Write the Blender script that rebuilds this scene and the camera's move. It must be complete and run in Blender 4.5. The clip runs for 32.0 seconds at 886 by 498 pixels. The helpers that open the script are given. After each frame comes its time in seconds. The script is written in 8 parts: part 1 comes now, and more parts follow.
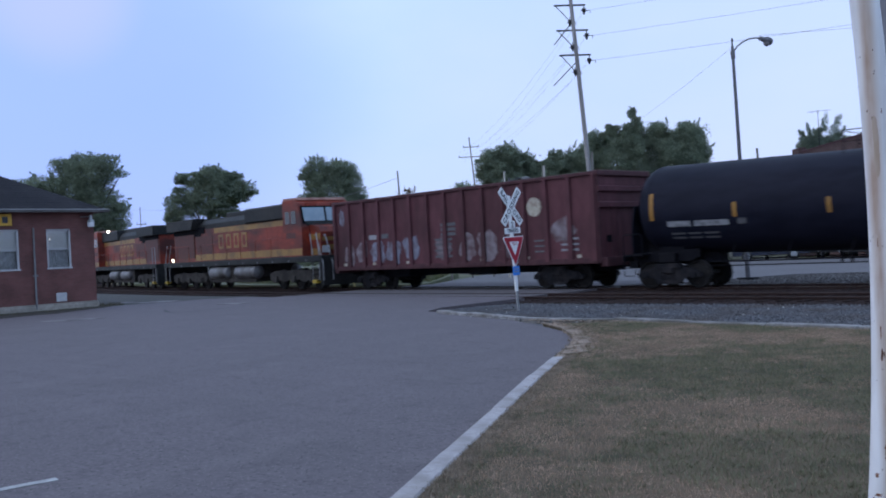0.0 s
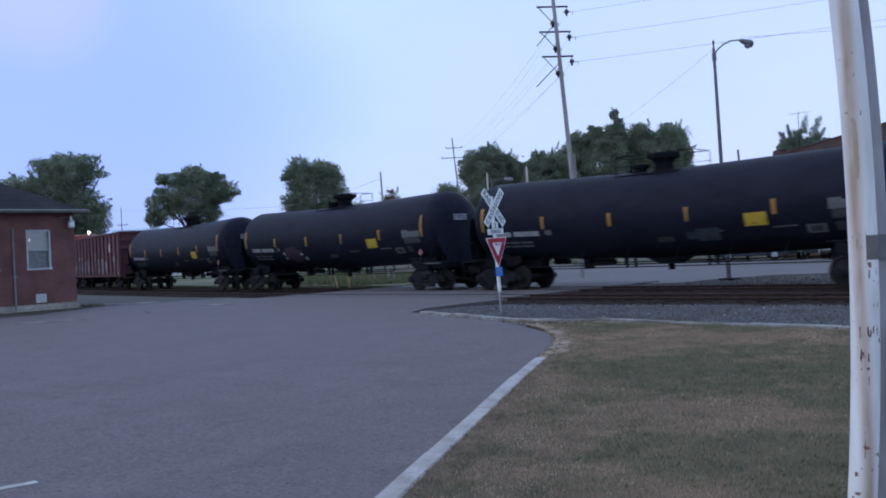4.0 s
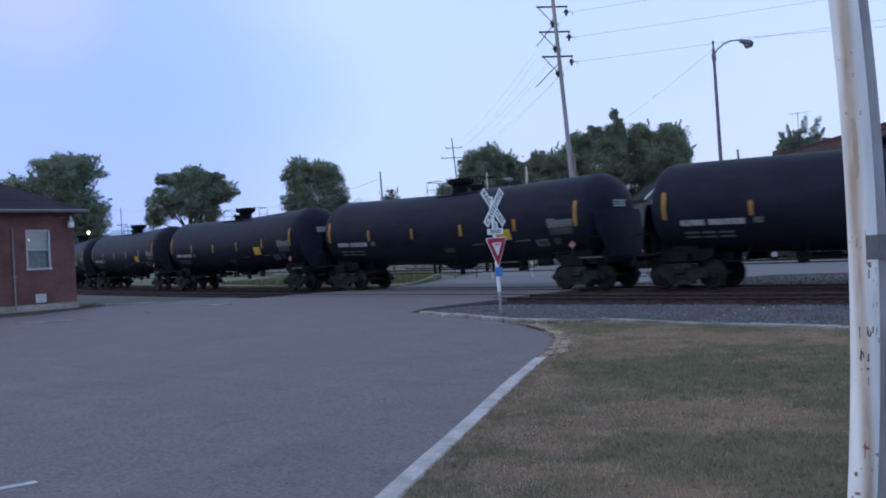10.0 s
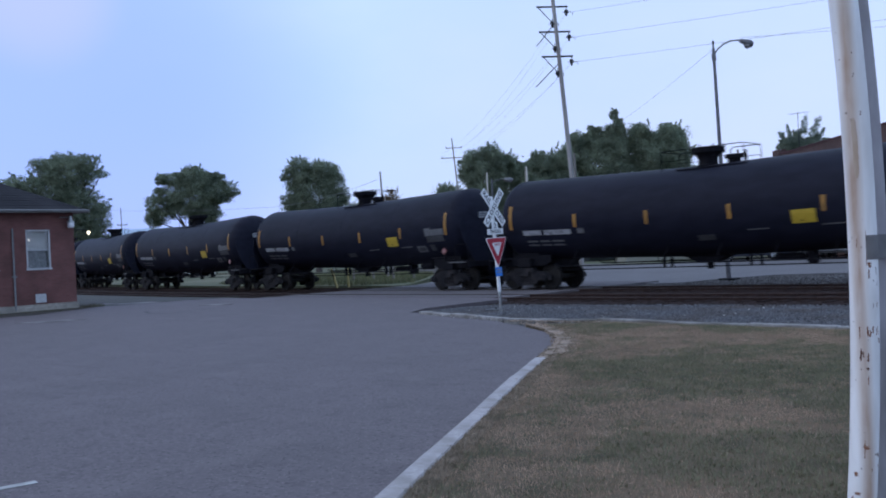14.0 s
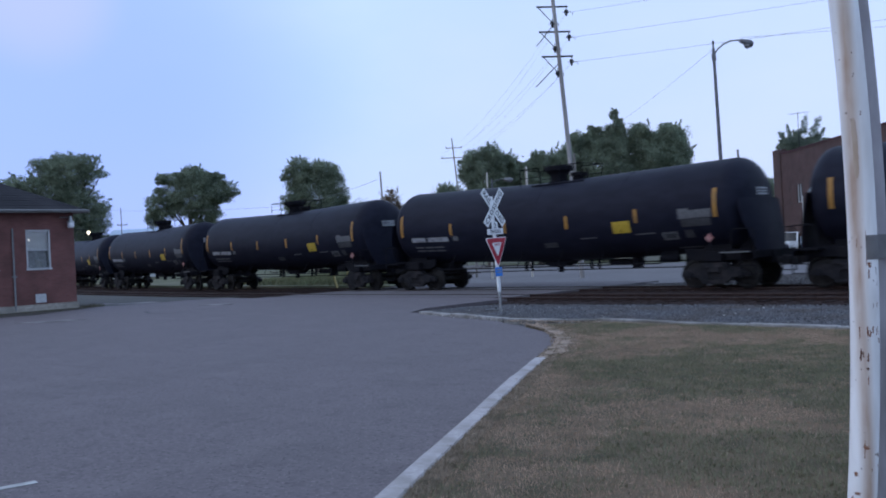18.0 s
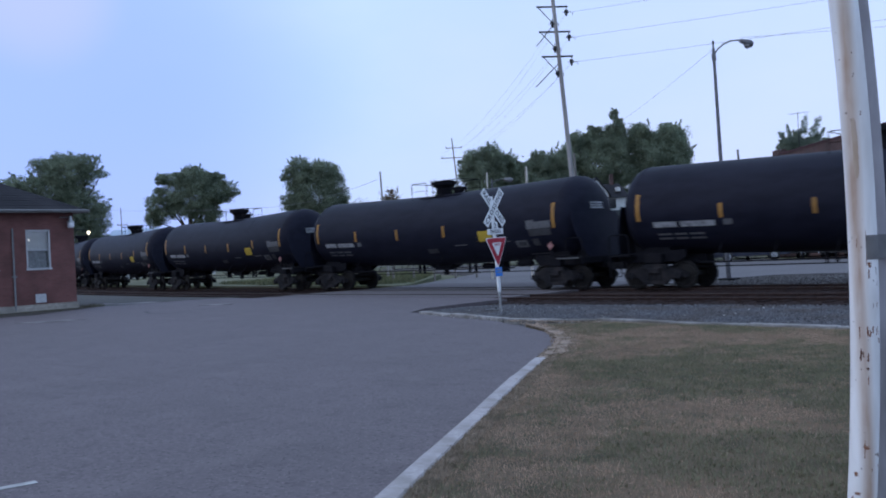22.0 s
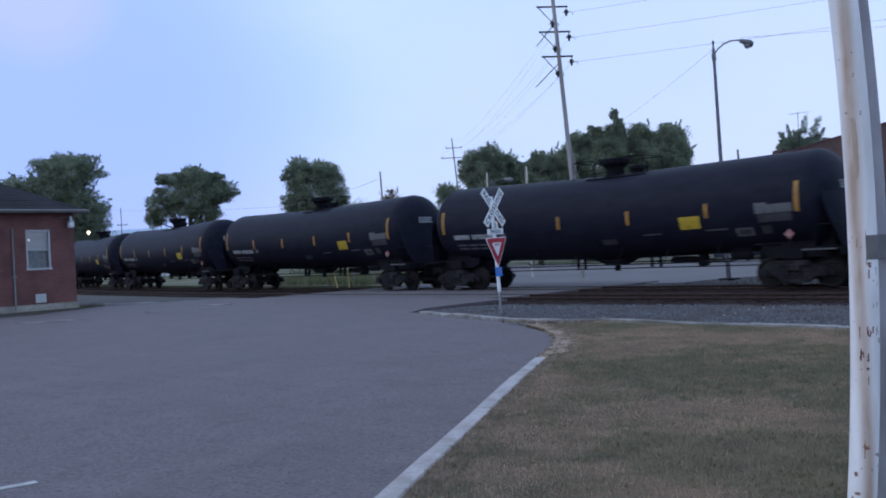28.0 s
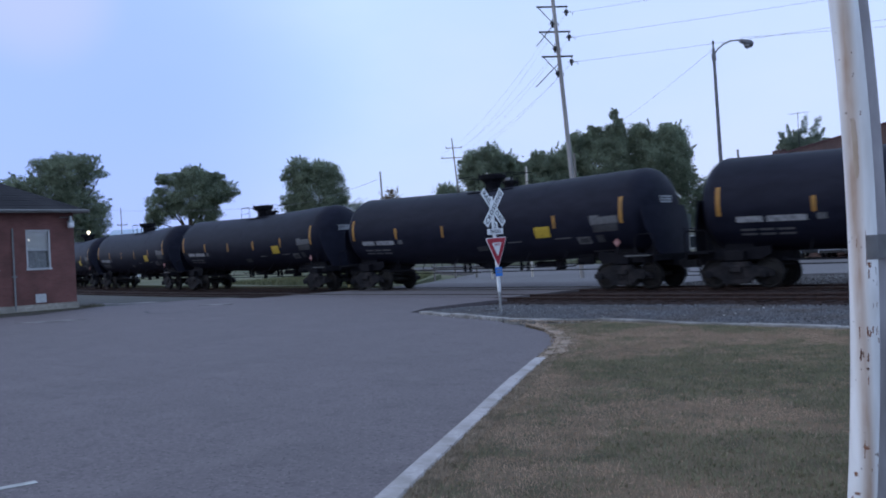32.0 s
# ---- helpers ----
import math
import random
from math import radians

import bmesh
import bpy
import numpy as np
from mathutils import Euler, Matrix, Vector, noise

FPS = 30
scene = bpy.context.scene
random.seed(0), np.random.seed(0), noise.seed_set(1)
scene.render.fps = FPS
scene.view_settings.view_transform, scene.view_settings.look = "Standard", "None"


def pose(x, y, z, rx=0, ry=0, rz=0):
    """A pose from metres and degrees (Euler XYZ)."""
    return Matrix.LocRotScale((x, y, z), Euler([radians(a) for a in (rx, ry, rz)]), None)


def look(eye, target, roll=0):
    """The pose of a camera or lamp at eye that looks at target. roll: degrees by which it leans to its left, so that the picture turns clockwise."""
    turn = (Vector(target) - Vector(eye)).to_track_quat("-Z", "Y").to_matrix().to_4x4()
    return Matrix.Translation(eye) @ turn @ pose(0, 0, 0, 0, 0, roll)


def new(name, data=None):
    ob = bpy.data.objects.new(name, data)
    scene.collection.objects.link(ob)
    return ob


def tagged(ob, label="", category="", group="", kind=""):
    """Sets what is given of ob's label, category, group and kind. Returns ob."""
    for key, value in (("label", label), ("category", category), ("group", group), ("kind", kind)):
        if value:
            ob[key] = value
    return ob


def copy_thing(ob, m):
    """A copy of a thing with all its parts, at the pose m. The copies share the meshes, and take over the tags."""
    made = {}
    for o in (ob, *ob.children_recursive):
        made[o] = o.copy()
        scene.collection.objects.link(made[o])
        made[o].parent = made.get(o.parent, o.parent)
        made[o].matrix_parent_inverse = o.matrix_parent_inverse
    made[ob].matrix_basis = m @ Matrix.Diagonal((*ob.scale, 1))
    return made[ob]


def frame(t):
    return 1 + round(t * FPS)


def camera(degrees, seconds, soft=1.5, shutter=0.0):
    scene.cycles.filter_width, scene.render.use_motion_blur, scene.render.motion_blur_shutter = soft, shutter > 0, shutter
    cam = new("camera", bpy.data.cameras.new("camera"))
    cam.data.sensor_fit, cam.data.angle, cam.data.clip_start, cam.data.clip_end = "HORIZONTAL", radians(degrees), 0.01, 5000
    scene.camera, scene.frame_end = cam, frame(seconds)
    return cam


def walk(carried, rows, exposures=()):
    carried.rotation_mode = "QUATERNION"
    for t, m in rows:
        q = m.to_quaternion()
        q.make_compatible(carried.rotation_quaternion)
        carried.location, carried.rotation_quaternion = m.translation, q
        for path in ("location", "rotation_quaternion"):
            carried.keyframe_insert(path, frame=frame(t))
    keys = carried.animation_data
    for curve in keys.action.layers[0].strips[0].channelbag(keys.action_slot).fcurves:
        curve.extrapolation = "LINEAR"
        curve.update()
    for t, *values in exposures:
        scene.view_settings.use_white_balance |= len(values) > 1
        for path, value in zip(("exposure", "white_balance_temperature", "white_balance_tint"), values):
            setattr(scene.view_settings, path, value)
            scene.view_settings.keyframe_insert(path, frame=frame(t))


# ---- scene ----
cam = camera(52.21, 32.0, soft=1.9, shutter=0.35)

# ---- the camera: on its stand, panned a little to the right in the first seconds ----
EYE = (0.0, 0.0, 1.65)


def aim(pan):
    """Camera pose, turned left by a further pan degrees."""
    turn = Euler((0, 0, radians(41.068 + pan))).to_matrix()
    tilt = Euler((radians(0.1), 0, 0)).to_matrix()
    lean = Euler((0, radians(2.9), 0)).to_matrix()
    return Matrix.Translation(EYE) @ (turn @ tilt @ lean).to_4x4() @ pose(0, 0, 0, 90, 0, 0)


walk(cam, [(0.0, aim(1.096)), (0.5, aim(0.985)), (1.0, aim(0.878)), (1.5, aim(0.755)), (2.0, aim(0.555)), (2.5, aim(0.33)), (3.0, aim(0.165)),
           (3.5, aim(0.055)), (4.2, aim(0.012)), (5.0, aim(0.0)), (6.0, aim(0.0)), (32.0, aim(0.0))])

# ---- light: dusk, high thin cloud, the sun already low behind the lens ----
SUN_AZ, SUN_EL = radians(215), radians(9)
world = bpy.data.worlds.new("sky")
scene.world = world
world.use_nodes = True
wn, wl = world.node_tree.nodes, world.node_tree.links
wn.clear()
w_out, w_bg = wn.new("ShaderNodeOutputWorld"), wn.new("ShaderNodeBackground")
sky = wn.new("ShaderNodeTexSky")
sky.sky_type, sky.sun_disc, sky.sun_elevation, sky.sun_rotation = "NISHITA", False, SUN_EL, SUN_AZ
sky.air_density, sky.dust_density, sky.ozone_density = 1.2, 1.0, 2.5
w_co, w_map = wn.new("ShaderNodeTexCoord"), wn.new("ShaderNodeMapping")
w_map.inputs["Scale"].default_value = (1.0, 1.0, 2.2)
w_noise = wn.new("ShaderNodeTexNoise")
w_noise.inputs["Scale"].default_value, w_noise.inputs["Detail"].default_value = 2.3, 5.0
w_cloud = wn.new("ShaderNodeValToRGB")
w_cloud.color_ramp.elements[0].position, w_cloud.color_ramp.elements[0].color = 0.34, (0.45, 0.68, 1.17, 1)
w_cloud.color_ramp.elements[1].position, w_cloud.color_ramp.elements[1].color = 0.66, (0.66, 0.80, 1.15, 1)
w_sep = wn.new("ShaderNodeSeparateXYZ")
w_rise = wn.new("ShaderNodeValToRGB")
w_rise.color_ramp.elements[0].position, w_rise.color_ramp.elements[0].color = 0.0, (0.64, 0.74, 1.16, 1)
w_rise.color_ramp.elements[1].position, w_rise.color_ramp.elements[1].color = 0.30, (0.54, 0.77, 1.15, 1)
w_mix1, w_mix2, w_gain = wn.new("ShaderNodeMix"), wn.new("ShaderNodeMix"), wn.new("ShaderNodeVectorMath")
w_mix1.data_type = w_mix2.data_type = "RGBA"
w_mix1.inputs[0].default_value = 0.55
w_mix2.inputs[0].default_value = 0.85
w_gain.operation = "SCALE"
w_gain.inputs[3].default_value = 0.10
wl.new(w_co.outputs["Generated"], w_map.inputs["Vector"])
wl.new(w_map.outputs["Vector"], w_noise.inputs["Vector"])
wl.new(w_noise.outputs["Fac"], w_cloud.inputs["Fac"])
wl.new(w_co.outputs["Generated"], w_sep.inputs[0])
wl.new(w_sep.outputs["Z"], w_rise.inputs["Fac"])
wl.new(w_rise.outputs["Color"], w_mix1.inputs[6])
wl.new(w_cloud.outputs["Color"], w_mix1.inputs[7])
wl.new(sky.outputs["Color"], w_gain.inputs[0])
wl.new(w_gain.outputs["Vector"], w_mix2.inputs[6])
# a rosy cloud edge high in the west, deeper blue below it, a lilac haze low in the north
last = w_mix1.outputs[2]
for way, lo, hi, tint, most in (((-0.45, 0.875, 0.10), 0.90, 0.995, (0.60, 0.70, 1.11, 1), 0.45), ((-0.902, 0.408, 0.141), 0.93, 0.998, (0.34, 0.50, 1.15, 1), 0.8), ((-0.868, 0.412, 0.276), 0.9955, 1.0, (0.64, 0.66, 1.07, 1), 0.45)):
    w_dot, w_rng, w_mx = wn.new("ShaderNodeVectorMath"), wn.new("ShaderNodeMapRange"), wn.new("ShaderNodeMix")
    w_dot.operation, w_rng.interpolation_type, w_mx.data_type = "DOT_PRODUCT", "SMOOTHSTEP", "RGBA"
    w_dot.inputs[1].default_value = way
    w_rng.inputs["From Min"].default_value, w_rng.inputs["From Max"].default_value, w_rng.inputs["To Max"].default_value = lo, hi, most
    w_mx.inputs[7].default_value = tint
    wl.new(w_co.outputs["Generated"], w_dot.inputs[0])
    wl.new(w_dot.outputs["Value"], w_rng.inputs["Value"])
    wl.new(w_rng.outputs["Result"], w_mx.inputs[0])
    wl.new(last, w_mx.inputs[6])
    last = w_mx.outputs[2]
wl.new(last, w_mix2.inputs[7])
wl.new(w_mix2.outputs[2], w_bg.inputs["Color"])
w_bg.inputs["Strength"].default_value = 1.17
wl.new(w_bg.outputs["Background"], w_out.inputs["Surface"])

sun_data = bpy.data.lights.new("sun", "SUN")
sun_data.energy, sun_data.angle, sun_data.color = 0.5, radians(60), (1.0, 0.93, 0.86)
sun = new("sun", sun_data)
sun_way = Vector((math.sin(SUN_AZ) * math.cos(SUN_EL + 0.6), math.cos(SUN_AZ) * math.cos(SUN_EL + 0.6), math.sin(SUN_EL + 0.6)))
sun.matrix_world = look(sun_way * 200, (0, 0, 0))
scene.view_settings.exposure = 0.0

# ---- materials ----


def material(name, c1, c2=None, rough=0.7, metal=0.0, scale=6.0, c3=None, scale2=0.7, bump=0.15, bscale=None, spread=(0.35, 0.65), spread2=(0.45, 0.7), vary=0.0,
             island=0.0, coat=0.0, emit=0.0, stretch=(1, 1, 1), where="Object", spec=0.5):
    """Procedural surface: c1/c2 mixed by fine noise, c3 (stain, wear) laid over it in larger patches, bump from the fine noise."""
    m = bpy.data.materials.new(name)
    m.use_nodes = True
    nd, ln = m.node_tree.nodes, m.node_tree.links
    bsdf = nd["Principled BSDF"]
    c2 = c2 or tuple(min(1, v * 1.25 + 0.004) for v in c1)
    co, mp = nd.new("ShaderNodeTexCoord"), nd.new("ShaderNodeMapping")
    mp.inputs["Scale"].default_value = stretch
    if where == "Position":
        geo = nd.new("ShaderNodeNewGeometry")
        ln.new(geo.outputs["Position"], mp.inputs["Vector"])
    else:
        ln.new(co.outputs[where], mp.inputs["Vector"])

    def cloud(sc, detail, lo, hi):
        n, r = nd.new("ShaderNodeTexNoise"), nd.new("ShaderNodeMapRange")
        n.inputs["Scale"].default_value, n.inputs["Detail"].default_value = sc, detail
        r.inputs["From Min"].default_value, r.inputs["From Max"].default_value = lo, hi
        ln.new(mp.outputs["Vector"], n.inputs["Vector"])
        ln.new(n.outputs["Fac"], r.inputs["Value"])
        return n, r

    n1, r1 = cloud(scale, 6, *spread)
    mix = nd.new("ShaderNodeMix")
    mix.data_type = "RGBA"
    mix.inputs[6].default_value, mix.inputs[7].default_value = (*c1, 1), (*c2, 1)
    ln.new(r1.outputs["Result"], mix.inputs[0])
    last = mix.outputs[2]
    if c3:
        n2, r2 = cloud(scale2, 4, *spread2)
        mix2 = nd.new("ShaderNodeMix")
        mix2.data_type = "RGBA"
        mix2.inputs[7].default_value = (*c3, 1)
        ln.new(r2.outputs["Result"], mix2.inputs[0])
        ln.new(last, mix2.inputs[6])
        last = mix2.outputs[2]
    if vary or island:
        hsv, mr = nd.new("ShaderNodeHueSaturation"), nd.new("ShaderNodeMapRange")
        if island:
            src = nd.new("ShaderNodeNewGeometry").outputs["Random Per Island"]
        else:
            src = nd.new("ShaderNodeObjectInfo").outputs["Random"]
        a = vary or island
        mr.inputs["To Min"].default_value, mr.inputs["To Max"].default_value = 1 - a, 1 + a
        ln.new(src, mr.inputs["Value"])
        ln.new(mr.outputs["Result"], hsv.inputs["Value"])
        ln.new(last, hsv.inputs["Color"])
        last = hsv.outputs["Color"]
    ln.new(last, bsdf.inputs["Base Color"])
    bsdf.inputs["Roughness"].default_value, bsdf.inputs["Metallic"].default_value = rough, metal
    bsdf.inputs["Coat Weight"].default_value, bsdf.inputs["Specular IOR Level"].default_value = coat, spec
    if bump:
        nb, _ = cloud(bscale or scale * 3, 5, 0, 1)
        bp = nd.new("ShaderNodeBump")
        bp.inputs["Strength"].default_value, bp.inputs["Distance"].default_value = bump, 0.02
        ln.new(nb.outputs["Fac"], bp.inputs["Height"])
        ln.new(bp.outputs["Normal"], bsdf.inputs["Normal"])
    if emit:
        bsdf.inputs["Emission Color"].default_value, bsdf.inputs["Emission Strength"].default_value = (*c1, 1), emit
    return m


def leaf_material(name, c1, c2):
    """Thin leaves: half of the light goes through."""
    m = material(name, c1, c2, 0.85, spec=0.1, scale=0.9, bump=0, island=0.18)
    nd, ln = m.node_tree.nodes, m.node_tree.links
    tr, mx = nd.new("ShaderNodeBsdfTranslucent"), nd.new("ShaderNodeMixShader")
    bsdf = nd["Principled BSDF"]
    ln.new(bsdf.inputs["Base Color"].links[0].from_socket, tr.inputs["Color"])
    mx.inputs[0].default_value = 0.5
    ln.new(bsdf.outputs[0], mx.inputs[1])
    ln.new(tr.outputs[0], mx.inputs[2])
    ln.new(mx.outputs[0], nd["Material Output"].inputs["Surface"])
    return m


ASPHALT = material("asphalt", (0.0875, 0.0715, 0.0770), (0.143, 0.117, 0.126), 0.78, spec=0.44, scale=15, c3=(0.100, 0.083, 0.088), scale2=0.7, bump=0.1, bscale=60, spread=(0.28, 0.72), spread2=(0.40, 0.78))


def overlay(m, tint, scale, lo, hi, most, stretch=(1, 1, 1), detail=4):
    """Lays a patchy tint over a material's colour."""
    nd, ln = m.node_tree.nodes, m.node_tree.links
    base = nd["Principled BSDF"].inputs["Base Color"]
    co, mp, n, r, mx = nd.new("ShaderNodeTexCoord"), nd.new("ShaderNodeMapping"), nd.new("ShaderNodeTexNoise"), nd.new("ShaderNodeMapRange"), nd.new("ShaderNodeMix")
    mp.inputs["Scale"].default_value = stretch
    n.inputs["Scale"].default_value, n.inputs["Detail"].default_value = scale, detail
    r.inputs["From Min"].default_value, r.inputs["From Max"].default_value, r.inputs["To Max"].default_value = lo, hi, most
    mx.data_type = "RGBA"
    mx.inputs[7].default_value = (*tint, 1)
    ln.new(co.outputs["Object"], mp.inputs["Vector"])
    ln.new(mp.outputs["Vector"], n.inputs["Vector"])
    ln.new(n.outputs["Fac"], r.inputs["Value"])
    ln.new(r.outputs["Result"], mx.inputs[0])
    ln.new(base.links[0].from_socket, mx.inputs[6])
    ln.new(mx.outputs[2], base)


overlay(ASPHALT, (0.066, 0.054, 0.058), 3.4, 0.55, 0.70, 0.55)
overlay(ASPHALT, (0.155, 0.130, 0.135), 1.3, 0.54, 0.72, 0.40)
overlay(ASPHALT, (0.070, 0.058, 0.062), 0.9, 0.56, 0.70, 0.28, (0.5, 2.6, 1))
overlay(ASPHALT, (0.21, 0.18, 0.18), 34, 0.63, 0.69, 0.75, detail=1)
overlay(ASPHALT, (0.045, 0.038, 0.04), 22, 0.62, 0.68, 0.8, detail=1)
ASPHALT_OLD = material("worn_asphalt", (0.100, 0.089, 0.094), (0.150, 0.134, 0.141), 0.94, spec=0.3, scale=13, c3=(0.120, 0.107, 0.112), scale2=0.45, bump=0.2, bscale=60)
CONCRETE = material("concrete", (0.355, 0.325, 0.328), (0.445, 0.41, 0.41), 0.9, spec=0.25, scale=22, c3=(0.285, 0.262, 0.25), scale2=3.2, bump=0.35, bscale=50, spread2=(0.46, 0.74))
STREET = material("pale_street", (0.112, 0.105, 0.111), (0.152, 0.142, 0.149), 0.9, scale=8, c3=(0.094, 0.088, 0.092), scale2=0.12, bump=0.3)
SOIL = material("soil", (0.070, 0.060, 0.040), (0.135, 0.100, 0.070), 0.95, spec=0.1, scale=2.6, c3=(0.165, 0.118, 0.080), scale2=0.5, bump=0.35, bscale=40, spread=(0.34, 0.66), spread2=(0.42, 0.70))
LOT_GRAVEL = material("fine_grey_gravel", (0.070, 0.068, 0.068), (0.108, 0.104, 0.104), 0.95, spec=0.2, scale=11, c3=(0.078, 0.080, 0.068), scale2=0.6, bump=0.5, bscale=40)
DEPOT_DIRT = material("weedy_dirt", (0.050, 0.044, 0.040), (0.088, 0.077, 0.070), 0.95, spec=0.1, scale=5, c3=(0.060, 0.058, 0.046), scale2=1.1, bump=0.5, bscale=40)
WEEDS = material("dusty_weeds", (0.085, 0.078, 0.052), (0.135, 0.120, 0.082), 0.85, spec=0.1, scale=2, bump=0, island=0.35, where="Position")
SAND = material("sandy_dirt", (0.20, 0.152, 0.118), (0.38, 0.295, 0.235), 0.95, spec=0.1, scale=9, c3=(0.135, 0.108, 0.075), scale2=2.6, bump=0.7, spread=(0.34, 0.62), spread2=(0.48, 0.62))
FAR_GRASS = material("far_grass", (0.062, 0.075, 0.036), (0.112, 0.114, 0.056), 0.95, scale=1.6, c3=(0.16, 0.145, 0.09), scale2=0.09, bump=0.4)
BLADE_GREEN = material("green_blades", (0.132, 0.140, 0.092), (0.204, 0.198, 0.128), 0.85, spec=0.1, scale=2.6, bump=0, island=0.32, where="Position")
BLADE_DULL = material("dull_brown_blades", (0.19, 0.158, 0.118), (0.36, 0.285, 0.22), 0.85, spec=0.1, scale=5, bump=0, island=0.3, where="Position")
BLADE_STRAW = material("straw_blades", (0.345, 0.242, 0.175), (0.50, 0.355, 0.26), 0.85, spec=0.1, scale=1.7, bump=0, island=0.22, where="Position")
GRAVEL = material("ballast_bed", (0.07, 0.07, 0.074), (0.13, 0.13, 0.136), 0.95, scale=22, c3=(0.09, 0.08, 0.072), scale2=0.5, bump=0.9, bscale=30)
STONE = material("ballast_stone", (0.082, 0.083, 0.092), (0.118, 0.118, 0.128), 0.9, spec=0.3, scale=9, bump=0.3, island=0.30, c3=(0.085, 0.074, 0.070), scale2=0.6)
PALE_STONE = material("pale_limestone_chip", (0.24, 0.23, 0.225), (0.36, 0.345, 0.335), 0.9, scale=9, bump=0.3, island=0.3)
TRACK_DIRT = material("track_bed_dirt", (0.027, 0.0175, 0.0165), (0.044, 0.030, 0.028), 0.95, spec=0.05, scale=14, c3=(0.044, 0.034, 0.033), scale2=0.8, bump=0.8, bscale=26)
TIE_WOOD = material("tie_wood", (0.023, 0.016, 0.015), (0.039, 0.027, 0.025), 0.9, spec=0.06, scale=5, bump=0.5, stretch=(6, 1, 6), vary=0.3)
RAIL_RUST = material("rusty_rail", (0.034, 0.022, 0.020), (0.055, 0.035, 0.030), 0.85, spec=0.1, scale=7, bump=0.3)
RAIL_TOP = material("worn_rail_head", (0.070, 0.050, 0.047), (0.10, 0.073, 0.068), 0.65, metal=0.4, scale=9, bump=0.05)
TANK_BLACK = material("black_tank_paint", (0.0102, 0.0111, 0.0200), (0.0148, 0.0158, 0.0275), 0.52, spec=0.08, scale=2.2, c3=(0.0215, 0.0222, 0.0350), scale2=0.35, bump=0.06, stretch=(0.5, 1, 1.4), spread2=(0.48, 0.78))
CAR_BLACK = material("grimy_black_steel", (0.0072, 0.0072, 0.0105), (0.0115, 0.0113, 0.0150), 0.8, spec=0.08, scale=7, c3=(0.0150, 0.0140, 0.0160), scale2=1.5, bump=0.25)
TRUCK_STEEL = material("truck_cast_steel", (0.0105, 0.0104, 0.0130), (0.0190, 0.0184, 0.0215), 0.75, spec=0.12, scale=8, c3=(0.034, 0.030, 0.031), scale2=2.0, bump=0.3)
WHEEL_STEEL = material("wheel_steel", (0.012, 0.0112, 0.0115), (0.023, 0.0205, 0.02), 0.65, spec=0.2, scale=8, bump=0.2)
MARK_YELLOW = material("yellow_reflective_tape", (0.30, 0.135, 0.018), (0.38, 0.185, 0.03), 0.55, scale=9, bump=0.05, c3=(0.17, 0.10, 0.03), scale2=2.5)
PANEL_YELLOW = material("yellow_panel_paint", (0.43, 0.29, 0.024), (0.50, 0.345, 0.04), 0.5, scale=9, bump=0.05)
STENCIL = material("white_stencil_paint", (0.26, 0.265, 0.28), (0.36, 0.365, 0.38), 0.6, scale=14, bump=0.05, c3=(0.15, 0.15, 0.165), scale2=5)
STENCIL_GREY = material("weathered_grey_panel", (0.034, 0.035, 0.040), (0.050, 0.051, 0.058), 0.65, scale=9, bump=0.05, c3=(0.025, 0.025, 0.028), scale2=4)
STENCIL_DIM = material("faded_stencil_paint", (0.075, 0.077, 0.084), (0.135, 0.137, 0.146), 0.6, scale=14, bump=0.05)
WHITE_PAINT = material("white_sign_sheeting", (0.80, 0.81, 0.82), (0.86, 0.86, 0.86), 0.45, scale=9, bump=0.03, c3=(0.68, 0.68, 0.67), scale2=2)
SIGN_BLACK = material("black_lettering", (0.03, 0.03, 0.035), None, 0.5, bump=0)
SIGN_RED = material("red_sign_sheeting", (0.36, 0.016, 0.034), (0.42, 0.022, 0.042), 0.4, scale=9, bump=0.03)
SIGN_BLUE = material("blue_sign_sheeting", (0.03, 0.19, 0.62), (0.04, 0.23, 0.70), 0.4, scale=9, bump=0.03)
GALV = material("galvanised_steel", (0.36, 0.38, 0.40), (0.48, 0.50, 0.52), 0.42, metal=0.75, scale=12, c3=(0.28, 0.29, 0.3), scale2=3, bump=0.08)
POLE_RUST = material("rust_bloom", (0.17, 0.065, 0.035), (0.27, 0.12, 0.07), 0.9, scale=24, c3=(0.10, 0.045, 0.03), scale2=9, bump=0.5)
POLE_STAIN = material("rust_wash", (0.42, 0.31, 0.23), (0.52, 0.43, 0.36), 0.7, scale=18, c3=(0.30, 0.17, 0.11), scale2=9, bump=0.15, stretch=(1, 1, 0.25))
CONDUIT = material("lilac_grey_conduit", (0.32, 0.30, 0.32), (0.39, 0.37, 0.39), 0.8, spec=0.2, scale=8, c3=(0.20, 0.18, 0.18), scale2=2.5, bump=0.1, stretch=(1, 1, 0.4))
POLE_GREY = material("grey_conduit", (0.15, 0.146, 0.152), (0.20, 0.194, 0.20), 0.8, spec=0.2, scale=8, c3=(0.13, 0.12, 0.115), scale2=1.5, bump=0.1)
WOOD_POLE = material("weathered_pole_wood", (0.21, 0.19, 0.18), (0.31, 0.285, 0.27), 0.9, scale=5, bump=0.4, stretch=(5, 5, 0.4), c3=(0.15, 0.135, 0.125), scale2=0.8)
GREY_POLE = material("silvered_pole_wood", (0.30, 0.28, 0.275), (0.42, 0.395, 0.385), 0.9, scale=5, bump=0.4, stretch=(5, 5, 0.4), c3=(0.24, 0.22, 0.21), scale2=0.8)
